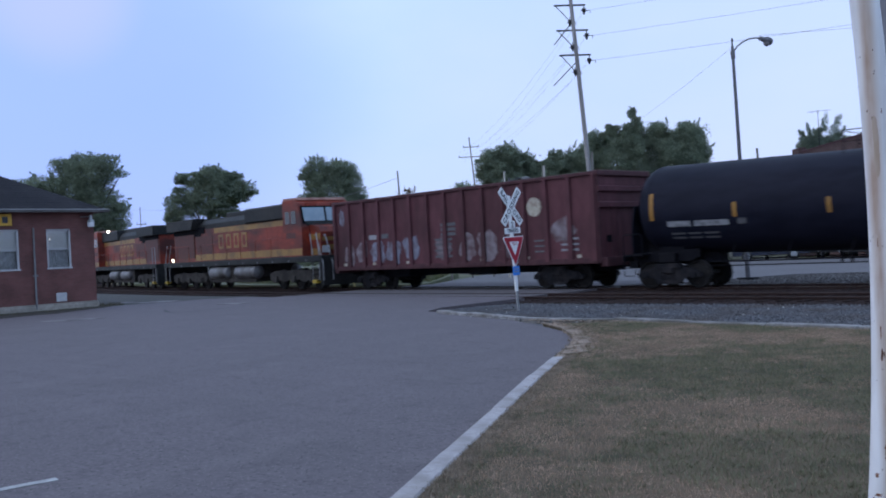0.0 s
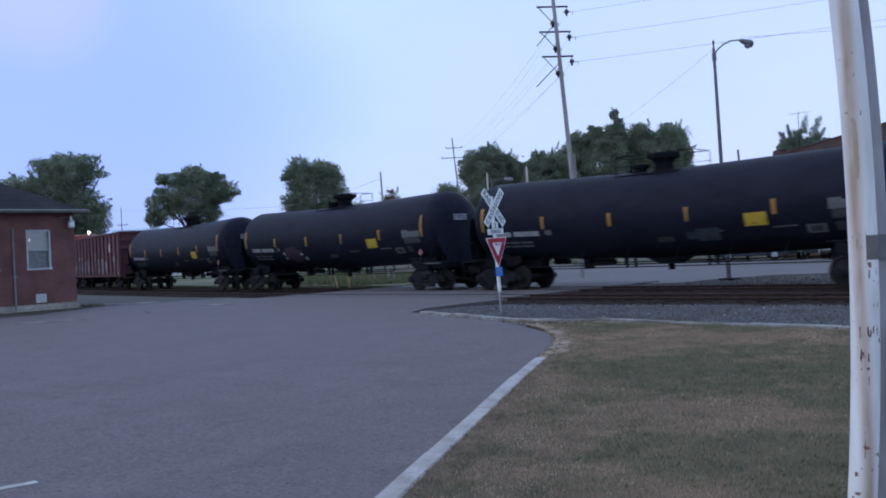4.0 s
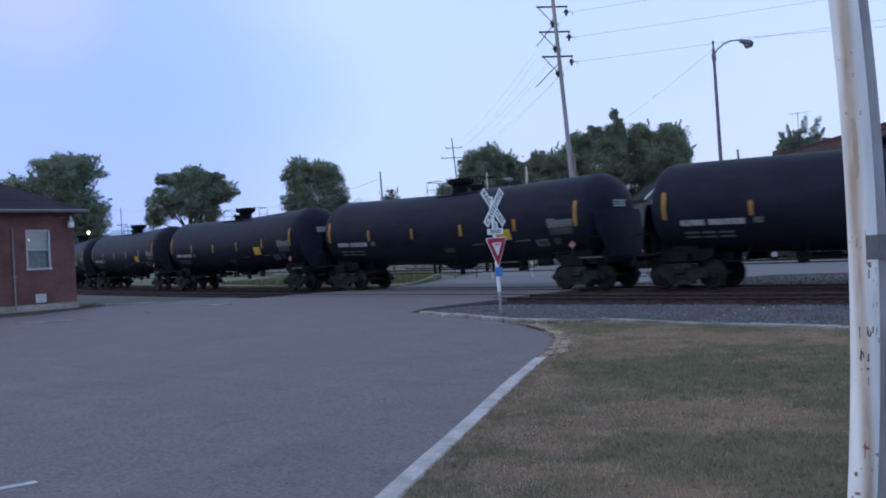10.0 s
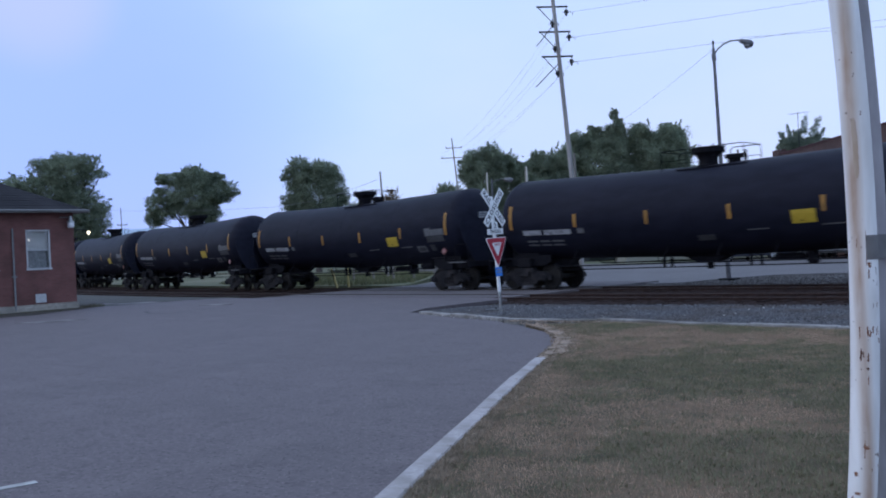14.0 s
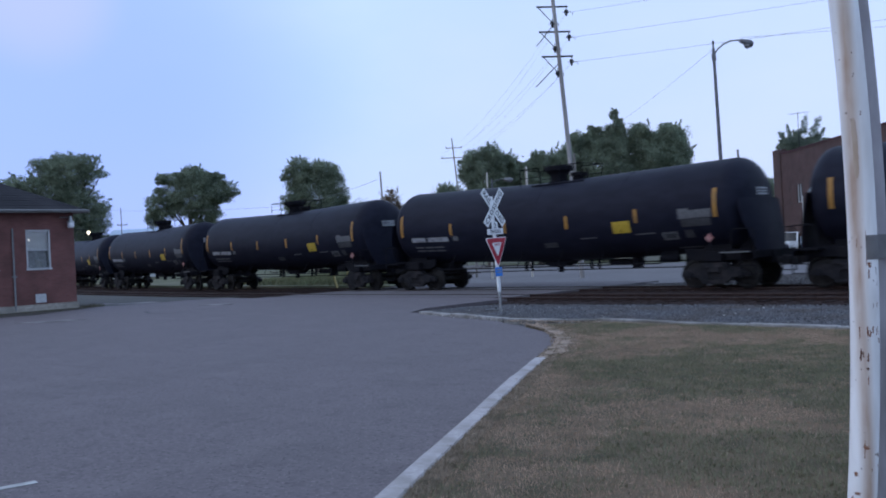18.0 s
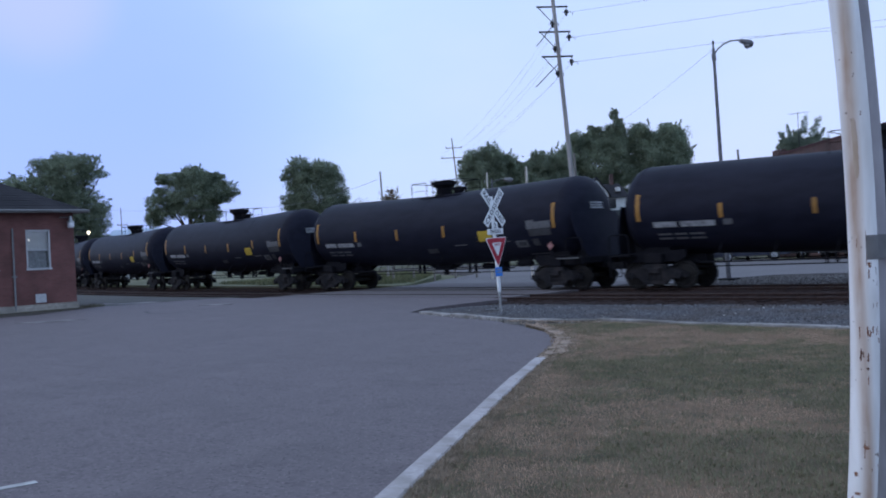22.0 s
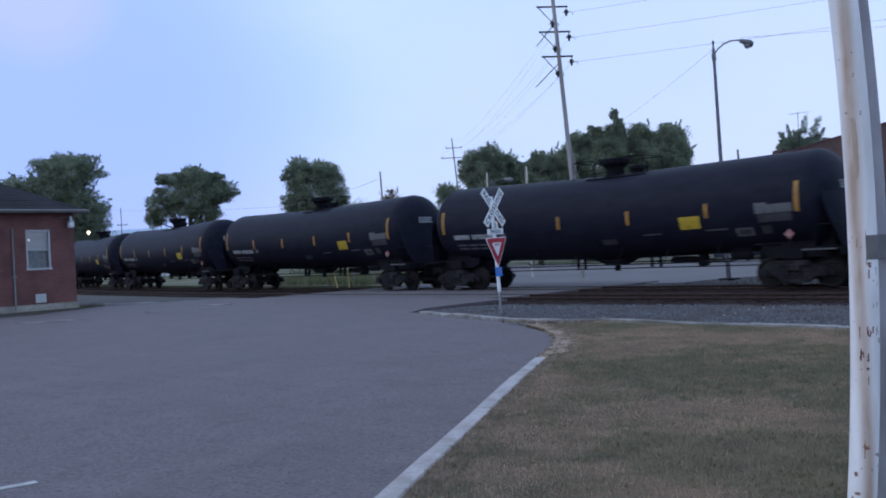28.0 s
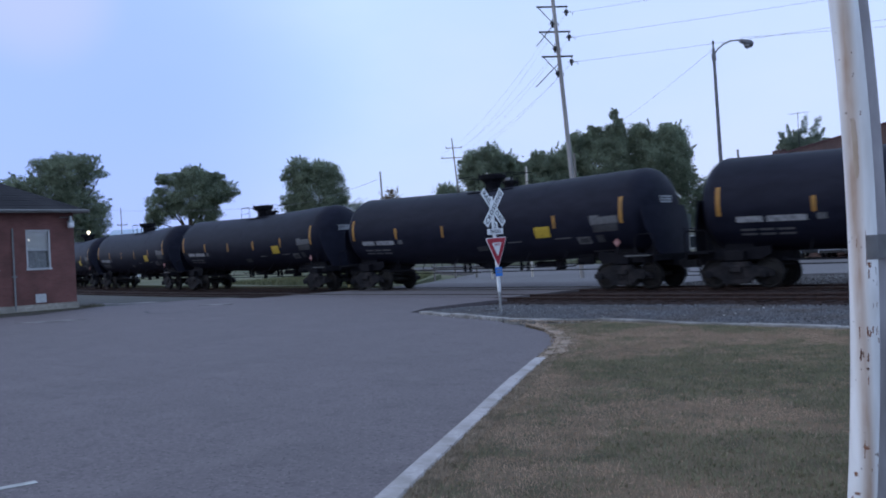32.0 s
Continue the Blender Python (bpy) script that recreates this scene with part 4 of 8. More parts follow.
# dirt and pebbles strewn along the lawn's bare edge
vx, vy = rg.uniform(-11.3, -7.3, 5000), rg.uniform(10.5, 15.6, 5000)
kk = inside([(-7.3, 10.6), (-7.5, 11.5), (-8.3, 13.0), (-9.5, 14.5), (-10.9, 15.5), (-11.4, 15.3), (-10.1, 14.3), (-9.1, 13.2), (-8.3, 12.0), (-7.7, 10.8)], vx, vy)
scatter("verge_pebbles", SAND, "sandy pebbles and clods along the lawn edge", "gravel", np.stack([vx[kk], vy[kk], np.full(kk.sum(), 0.055)], -1), rg.uniform(0.006, 0.026, kk.sum()), 0.4, seed=9)
wx, wy = rg.uniform(-12, 6, 2600), rg.uniform(15.5, 16.1, 2600)
scatter("edge_dirt", SAND, "sandy dirt clods along the concrete edging", "gravel", np.stack([wx, np.interp(wx, [-12, -9.93, -8.1, -4.9, 6], [15.9, 15.95, 15.62, 15.25, 15.05]) + (wy - 15.8) * 0.5, np.full(2600, 0.04)], -1), rg.uniform(0.01, 0.035, 2600), 0.5, seed=10)

# ---- rolling stock ----
# Car space: x along the track (east positive), z from the rail top, y north; the side at -y faces the lot.
WHEEL_R = 0.457


def wheelset_mesh(r=WHEEL_R):
    g = Geo()
    g.tube([(0, -1.08, 0), (0, -0.85, 0), (0, 0.85, 0), (0, 1.08, 0)], [0.07, 0.085, 0.085, 0.07], 12)
    for sgn in (-1, 1):
        prof = [(0.12, 0.80), (0.13, 0.76), (r * 0.8, 0.745), (r * 0.86, 0.79), (r - 0.01, 0.79), (r, 0.785), (r, 0.70), (r + 0.028, 0.69), (r + 0.028, 0.665), (r * 0.86, 0.66), (r * 0.78, 0.70), (0.13, 0.70)]
        g.lathe([(a, b * sgn) for a, b in prof][::-sgn], 28, axis="Y")
        for k in range(4):
            w = k * math.pi / 2
            g.box(-0.03, 0.03, 0.742 * sgn - 0.012, 0.742 * sgn + 0.012, 0.14, r * 0.78, pose(0, 0, 0, 0, math.degrees(w), 0))
    return g.mesh("wheelset", WHEEL_STEEL, 35)


WHEELSET = wheelset_mesh()


def side_frame_mesh():
    """Cast three-piece truck frame: arched top, drop centre, bearing pedestals."""
    g = Geo()
    top = [(-1.17, 0.52), (-0.92, 0.66), (-0.55, 0.70), (-0.40, 0.80), (0.40, 0.80), (0.55, 0.70), (0.92, 0.66), (1.17, 0.52), (1.17, 0.38), (1.05, 0.36), (0.98, 0.46), (0.82, 0.46), (0.74, 0.36), (0.60, 0.36), (0.42, 0.19), (-0.42, 0.19), (-0.60, 0.36), (-0.74, 0.36), (-0.82, 0.46), (-0.98, 0.46), (-1.05, 0.36), (-1.17, 0.38)]
    g.prism(top, -1.13, -0.99)
    g.prism([(-0.45, 0.16), (0.45, 0.16), (0.36, 0.28), (-0.36, 0.28)], -1.20, -0.95)
    g.prism([(-0.5, 0.68), (0.5, 0.68), (0.42, 0.83), (-0.42, 0.83)], -1.19, -0.97)
    return g.mesh("side_frame", TRUCK_STEEL, 30)


SIDE_FRAME = side_frame_mesh()
SPRINGS = Geo()
coil = []
for k in range(6):
    z = 0.285 + 0.055 * k
    coil += [(0.27, z), (0.30, z + 0.015), (0.27, z + 0.035)]
SPRINGS.prism([(-0.30, 0.28), (0.30, 0.28), (0.30, 0.66), (-0.30, 0.66)], -1.08, -1.0)
for sx in (-0.2, 0.0, 0.2):
    SPRINGS.lathe([(a - 0.19, z) for a, z in coil], 10, Matrix.Translation((sx, -1.06, 0)))
SPRINGS = SPRINGS.mesh("spring_nest", TRUCK_STEEL, 60)
CAP = Geo().lathe([(0.10, -1.20), (0.125, -1.19), (0.125, -1.08), (0.09, -1.05)], 14, axis="Y").mesh("bearing_cap", TRUCK_STEEL, 40)
BOLSTER = Geo().box(-0.2, 0.2, -1.22, 1.22, 0.50, 0.72, bevel=0.03).box(-0.5, -0.44, -0.9, 0.9, 0.40, 0.55).box(0.44, 0.5, -0.9, 0.9, 0.40, 0.55).mesh("bolster", TRUCK_STEEL)


def truck(parent, x, base=0.889):
    """A two-axle truck at x of the car; its wheelsets turn in its own space."""
    t = part("truck", BOLSTER, None, parent, at=pose(x, 0, 0))
    for turn in (0, 180):
        part("side_frame", SIDE_FRAME, None, t, at=pose(0, 0, 0, 0, 0, turn))
        part("spring_nest", SPRINGS, None, t, at=pose(0, 0, 0, 0, 0, turn))
        for sx in (-base, base):
            part("bearing_cap", CAP, None, t, at=pose(sx, 0, WHEEL_R, 0, 0, turn))
    for sx in (-base, base):
        part("wheelset", WHEELSET, None, t, at=pose(sx, 0, WHEEL_R))
    return t


COUPLER = Geo().box(-0.15, 0.42, -0.09, 0.09, 0.72, 0.92, bevel=0.02).prism([(0.40, 0.66), (0.66, 0.68), (0.70, 0.95), (0.42, 0.97)], -0.15, 0.17).mesh("coupler", TRUCK_STEEL)

CAR_LEN = 18.031
TANK_R, TANK_Z, SLOPE = 1.51, 2.60, 0.0187


def axis_z(x):
    return TANK_Z + SLOPE * (abs(x) - 4.5)


def on_tank(x0, x1, z0, z1, geo=None, lift=0.006, n=5, side=-1):
    """A thin patch lying on the tank's flank; z from the tank's axis."""
    g = geo or Geo()
    vs, fs = [], []
    for d in (lift, lift - 0.004):
        for i in range(n + 1):
            z = z0 + (z1 - z0) * i / n
            for x in (x0, x1):
                r = TANK_R + d
                a = math.asin(max(-1, min(1, z / r)))
                vs.append((x, side * r * math.cos(a), axis_z(x) + r * math.sin(a)))
    m = 2 * (n + 1)
    for i in range(n):
        fs.append((2 * i, 2 * i + 1, 2 * i + 3, 2 * i + 2))
        fs.append((m + 2 * i + 2, m + 2 * i + 3, m + 2 * i + 1, m + 2 * i))
        fs.append((2 * i, 2 * i + 2, m + 2 * i + 2, m + 2 * i))
        fs.append((2 * i + 1, m + 2 * i + 1, m + 2 * i + 3, 2 * i + 3))
    fs += [(0, m, m + 1, 1), (2 * n, 2 * n + 1, m + 2 * n + 1, m + 2 * n)]
    return g.add(vs, fs)


def tank_car():
    car = thing("tank_car", "black railway tank car with yellow reflective marks", "tank car", "tank cars of the train")
    # shell: two half barrels that fall slightly to the middle, with dished heads
    g = Geo()
    prof = []
    half, head = 7.42, 0.78
    for k in range(9):
        w = math.pi / 2 * k / 8
        prof.append((-half - head * math.cos(w), TANK_R * math.sin(w) ** 0.82))
    prof += [(x, TANK_R) for x in (-6.4, -4.5, -2.2, 0.0)]
    prof = [(x, max(r, 0.02)) for x, r in prof]
    full = prof + [(-x, r) for x, r in prof[:-1][::-1]]
    n = 48
    vs, fs = [], []
    for x, r in full:
        for k in range(n):
            w = 2 * math.pi * k / n
            vs.append((x, r * math.cos(w), axis_z(x) + r * math.sin(w)))
    for i in range(len(full) - 1):
        for k in range(n):
            j = (k + 1) % n
            fs.append((i * n + k, i * n + j, i * n + n + j, i * n + n + k))
    fs += [tuple(range(n - 1, -1, -1)), tuple(range(len(vs) - n, len(vs)))]
    part("tank_shell", g.add(vs, fs), TANK_BLACK, car, smooth=40)
    for x in (-7.42, -3.7, 0.0, 3.7, 7.42):
        g = Geo()
        m = Matrix.Translation((x, 0, axis_z(x)))
        g.lathe([(TANK_R - 0.02, -0.03), (TANK_R + 0.006, -0.022), (TANK_R + 0.006, 0.022), (TANK_R - 0.02, 0.03)], 48, m, axis="X")
        part("weld_band", g, TANK_BLACK, car, smooth=40)
    # manway, valves, platform and rails on top
    zt = axis_z(0) + TANK_R
    g = Geo().lathe([(0.42, -0.08), (0.42, 0.0), (0.33, 0.03), (0.32, 0.20), (0.36, 0.30), (0.46, 0.38), (0.52, 0.42), (0.53, 0.56), (0.49, 0.60), (0.05, 0.62)], 24, Matrix.Translation((0.1, 0, zt)))
    part("manway", g, CAR_BLACK, car, smooth=35)
    for k in range(8):
        w = k * math.pi / 4
        part("manway_bolt", Geo().tube([(0.1 + 0.55 * math.cos(w), 0.55 * math.sin(w), zt + 0.40), (0.1 + 0.55 * math.cos(w), 0.55 * math.sin(w), zt + 0.66)], 0.025, 6), CAR_BLACK, car)
    part("vent_stub", Geo().tube([(1.42, 0, axis_z(1.4) + TANK_R - 0.05), (1.42, 0, axis_z(1.4) + TANK_R + 0.36)], [0.05, 0.035], 8), CAR_BLACK, car)
    for x, r, h in ((1.02, 0.31, 0.25),):
        g = Geo().lathe([(r * 0.7, -0.08), (r * 0.7, h * 0.5), (r, h * 0.55), (r, h), (0.03, h + 0.03)], 18, Matrix.Translation((x, 0, axis_z(x) + TANK_R)))
        part("valve_bonnet", g, CAR_BLACK, car, smooth=35)
    for sy in (-1, 1):
        g = Geo().box(-0.75, 1.75, sy * 0.64 - 0.012, sy * 0.64 + 0.012, zt - 0.13, zt - 0.085)
        for k in range(9):
            x = -0.75 + k * 0.278
            g.box(x, x + 0.25, *sorted((sy * 0.40, sy * 0.63)), zt - 0.105, zt - 0.085)
        part("walkway", g, CAR_BLACK, car)
    for sy in (-1, 1):
        y = sy * 0.62
        for xs in ((-1.3, -0.35), (0.6, 1.65)):
            g = Geo().tube([(xs[0], y, zt - 0.16), (xs[0], y, zt + 0.50), (xs[0] + 0.08, y, zt + 0.56), (xs[1] - 0.08, y, zt + 0.56), (xs[1], y, zt + 0.50), (xs[1], y, zt - 0.16)], 0.016, 6)
            g.tube([(xs[0], y, zt + 0.22), (xs[1], y, zt + 0.22)], 0.010, 6)
            part("platform_rail", g, CAR_BLACK, car)
    for x in (-1.3, 1.65):
        part("platform_rail", Geo().tube([(x, -0.62, zt + 0.55), (x, 0.62, zt + 0.55)], 0.015, 6), CAR_BLACK, car)
    # sills, bolster cradles and end platforms
    for sgn in (-1, 1):
        g = Geo().box(5.5, 8.55, -0.30, 0.30, 0.78, 1.16, pose(0, 0, 0, 0, 0, 0 if sgn > 0 else 180), bevel=0.02)
        part("stub_sill", g, CAR_BLACK, car)
        g = Geo()
        m = pose(0, 0, 0, 0, 0, 0 if sgn > 0 else 180)
        for y in (-0.82, 0.82):
            g.prism([(6.4, 0.90), (7.55, 0.90), (7.4, 1.55), (6.55, 1.55)], y - 0.02, y + 0.02, m)
        g.box(6.68, 7.28, -1.2, 1.2, 0.86, 1.18, m, bevel=0.02)
        part("bolster_cradle", g, CAR_BLACK, car)
        for y in (-0.92, 0.92):
            part("side_sill", Geo().prism([(5.9, 1.05), (6.2, 0.9), (8.1, 0.9), (8.45, 1.0), (8.45, 1.2), (5.9, 1.3)], y - 0.04, y + 0.04, m), CAR_BLACK, car)
        g = Geo().box(7.75, 8.5, -1.45, 1.45, 1.12, 1.17, m).box(8.46, 8.52, -1.45, 1.45, 0.95, 1.17, m)
        part("end_platform", g, CAR_BLACK, car)
        for y in (-1.42, 1.42):
            g = Geo().tube([m @ Vector(q) for q in ((7.75, y, 1.1), (7.75, y, 1.75), (7.85, y, 1.86), (8.42, y, 1.86), (8.5, y, 1.78), (8.5, y, 0.42))], 0.018, 6)
            for z in (0.45, 0.72):
                g.tube([m @ Vector((8.05, y, z)), m @ Vector((8.5, y, z))], 0.016, 6)
            g.tube([m @ Vector((8.05, y, 0.45)), m @ Vector((8.05, y, 1.12))], 0.016, 6)
            part("end_rail", g, CAR_BLACK, car)
        # lower head shield, leaning out from the dished head to the platform
        rows_, cols_ = ((1.17, 0.95, 8.50), (1.6, 1.18, 8.45), (2.1, 1.36, 8.37), (2.6, 1.42, 8.28), (2.82, 1.34, 8.25)), 8
        vs, fs = [], []
        for dx in (0.03, 0.0):
            for z, w_, x in rows_:
                for i in range(cols_ + 1):
                    y = -w_ + 2 * w_ * i / cols_
                    vs.append(tuple(m @ Vector((x - dx - 0.22 * (y / 1.4) ** 2, y, z))))
        q, row = len(rows_) * (cols_ + 1), cols_ + 1
        for i in range(len(rows_) - 1):
            for j in range(cols_):
                o = i * row + j
                fs += [(o, o + row, o + row + 1, o + 1), (q + o, q + o + 1, q + o + row + 1, q + o + row)]
            for o in (i * row, i * row + cols_):
                fs.append((o, o + q, o + q + row, o + row))
        for j in range(cols_):
            for o in (j, (len(rows_) - 1) * row + j):
                fs.append((o, o + 1, o + q + 1, o + q))
        part("head_shield", Geo().add(vs, fs), TANK_BLACK, car, smooth=40)
        for y in (-0.55, 0.55):
            part("head_brace", Geo().box(7.6, 8.0, y - 0.03, y + 0.03, 1.15, 2.3, m), CAR_BLACK, car)
        part("coupler", COUPLER, None, car, at=m @ pose(8.33, 0, 0))
    g = Geo().lathe([(0.30, 0), (0.30, 0.02), (0.27, 0.03), (0.27, 0.0)], 20, pose(8.3, 0.62, 1.75), axis="X").box(8.2, 8.3, 0.5, 0.74, 1.2, 1.9)
    part("brake_wheel", g, CAR_BLACK, car)
    # bottom outlet with skid, brake gear, side pipes
    g = Geo().prism([(-1.0, 1.12), (-0.22, 0.80), (0.22, 0.80), (1.0, 1.12)], -0.3, 0.3).lathe([(0.11, 0.60), (0.11, 0.82)], 16)
    part("outlet_skid", g, CAR_BLACK, car)
    g = Geo().lathe([(0.10, -0.36), (0.13, -0.33), (0.13, 0.30), (0.09, 0.36)], 18, pose(5.1, -0.6, 1.0), axis="X").box(4.75, 5.45, -0.64, -0.56, 1.1, 1.35)
    part("brake_reservoir", g, CAR_BLACK, car, smooth=35)
    part("brake_valve", Geo().box(3.3, 3.55, -0.2, 0.2, 0.70, 1.2, bevel=0.03), CAR_BLACK, car)
    part("brake_cylinder", Geo().lathe([(0.06, -0.5), (0.12, -0.45), (0.12, 0.4), (0.05, 0.5)], 14, pose(2.72, 0, 0.92), axis="X"), CAR_BLACK, car, smooth=40)
    for x in (-1.75, -1.45, 1.4, 1.75):
        part("pipe_bracket", Geo().box(x, x + 0.05, -0.06, 0.06, 0.70, 1.15), CAR_BLACK, car)
    for y in (-1.42, 1.42):
        part("side_pipe", Geo().tube([(-5.35, y, 0.95), (-5.2, y, 0.86), (5.2, y, 0.86), (5.35, y, 0.95)], 0.024, 6), CAR_BLACK, car)
        for x in (-4.6, -2.8, -0.95, 0.95, 2.8, 4.6):
            part("pipe_hanger", Geo().tube([(x, y, 0.84), (x, y, 0.98), (x, y * 0.72, 1.45)], 0.018, 6), CAR_BLACK, car)
    part("train_line", Geo().tube([(-8.3, -0.5, 0.72), (-5.2, -0.62, 0.70), (5.2, -0.62, 0.70), (8.3, -0.5, 0.72)], 0.02, 6), CAR_BLACK, car)
    # markings on both flanks
    for side in (-1, 1):
        for x in (-4.37, -1.47, 1.47, 4.37):
            part("reflective_mark", on_tank(side * -x - 0.068, side * -x + 0.068, -0.36, 0.10, side=side), MARK_YELLOW, car, "yellow reflective tape" if x == 4.37 else "")
        for x in (-7.29, 7.29):
            part("end_mark", on_tank(x - 0.07, x + 0.07, -0.38, 0.52, lift=0.014, side=side), MARK_YELLOW, car)

        def bar(x0, x1, z0, z1, mat, name="stencil"):
            part(name, on_tank(*sorted((-side * x0, -side * x1)), z0, z1, side=side, n=3), mat, car)

        bar(3.40, 4.12, -0.66, -0.26, PANEL_YELLOW, "yellow_panel")
        bar(-6.76, -5.93, -0.60, -0.42, STENCIL)
        bar(-5.80, -4.60, -0.60, -0.42, STENCIL)
        bar(-4.32, -4.03, -0.58, -0.40, STENCIL_DIM)
        for z in (-0.86, -1.00):
            for x0, x1 in ((-6.7, -6.2), (-6.1, -5.65), (-5.55, -5.03)):
                bar(x0, x1, z, z + 0.065, STENCIL_DIM)
        bar(5.98, 7.15, -0.36, -0.10, STENCIL_DIM, "data_panel")
        bar(5.98, 6.36, -0.10, -0.03, STENCIL_DIM, "data_panel")
        bar(6.05, 7.1, -0.62, -0.38, STENCIL_GREY, "data_panel")
        bar(4.25, 5.0, -0.76, -0.72, STENCIL_DIM)
        bar(1.95, 2.65, -0.76, -0.72, STENCIL_DIM)
        for x0, x1, z0, z1 in ((5.25, 5.83, -0.80, -0.74), (5.25, 5.83, -1.0, -0.95), (5.25, 5.36, -0.95, -0.80), (5.74, 5.83, -0.95, -0.80)):
            bar(x0, x1, z0, z1, STENCIL_DIM)
        bar(5.36, 5.74, -0.95, -0.80, STENCIL_GREY)
        bar(6.1, 6.4, -0.98, -0.72, STENCIL_GREY)
        bar(0.25, 0.85, -0.98, -0.80, STENCIL_GREY)
        bar(5.6, 6.6, -1.30, -1.26, STENCIL_DIM)
        g = Geo().prism([(0.0, -0.15), (0.15, 0.0), (0.0, 0.15), (-0.15, 0.0)], -0.01, 0.01, pose(-side * 6.95, side * 1.30, 1.62, 0, 0, 0))
        part("placard", g, RED_LENS, car, "red and white diamond placard")
        g = Geo().box(-side * 6.95 - 0.04, -side * 6.95 + 0.04, side * 1.26 - 0.03, side * 1.26 + 0.03, 1.2, 1.62)
        part("placard_post", g, CAR_BLACK, car)
        part("sill_stencil", Geo().box(*sorted((-side * 7.35, -side * 8.35)), *sorted((side * 1.452, side * 1.458)), 1.125, 1.165), STENCIL_DIM, car)
    # lettering bars on the heads
    for sgn in (-1, 1):
        for k in range(3):
            z = 0.42 - 0.09 * k
            g = Geo()
            vs = []
            for zz_ in (z, z + 0.062):
                for i in range(6):
                    y = -0.42 + 0.72 * i / 5
                    r = math.hypot(y, zz_)
                    xx = half + head * math.cos(math.asin(min(1, (r / TANK_R) ** (1 / 0.82)))) + 0.012
                    vs.append((sgn * xx, y * sgn, axis_z(xx) + zz_))
            fs = [(i, i + 1, i + 7, i + 6) for i in range(5)]
            part("head_stencil", g.add(vs, fs), STENCIL, car)
    for x in (-6.98, 6.98):
        truck(car, x)
    return car


def graffiti_marks(second, third, fourth):
    """Sprayed marks that set three of the cars apart; these cars are turned, so their lot side is +y."""
    for x0, x1, z0, z1 in ((3.15, 3.55, -1.0, -0.42), (2.55, 3.2, -1.12, -0.38), (2.1, 2.6, -1.05, -0.5)):
        part("graffiti", on_tank(x0, x1, z0, z1, side=1, lift=0.009), TAG_PURPLE, second, "dull purple sprayed tag")
    for x0, x1, z0, z1 in ((3.62, 3.82, -0.78, -0.62), (3.6, 3.8, -1.0, -0.86), (1.75, 2.0, -1.02, -0.86), (2.0, 2.3, -0.78, -0.68)):
        part("graffiti", on_tank(x0, x1, z0, z1, side=1, lift=0.012), STENCIL, second, "white sprayed fleck")
    for x0, x1, z0, z1 in ((-2.5, -1.7, -1.02, -0.62), (-1.7, -1.35, -0.95, -0.7)):
        part("graffiti", on_tank(x0, x1, z0, z1, side=1, lift=0.009), TAG_TEAL, third, "faded blue sprayed tag")
    for y0, y1, z0, z1 in ((-0.1, 0.55, 0.52, 0.62), (0.0, 0.45, 0.64, 0.86), (0.5, 0.78, 0.46, 0.66)):
        x = -(7.42 + 0.78 * 0.80)
        part("graffiti", Geo().add([(x - 0.05, y0, TANK_Z + z0), (x - 0.05, y1, TANK_Z + z0), (x + 0.05, y1 * 0.97, TANK_Z + z1), (x + 0.05, y0 * 0.97, TANK_Z + z1), (x + 0.0, y0, TANK_Z + z0), (x + 0.0, y1, TANK_Z + z0), (x + 0.1, y1 * 0.97, TANK_Z + z1), (x + 0.1, y0 * 0.97, TANK_Z + z1)], [(0, 3, 2, 1), (4, 5, 6, 7), (0, 1, 5, 4), (2, 3, 7, 6), (1, 2, 6, 5), (3, 0, 4, 7)]), STENCIL_DIM, fourth, "pale sprayed mark on the tank head")


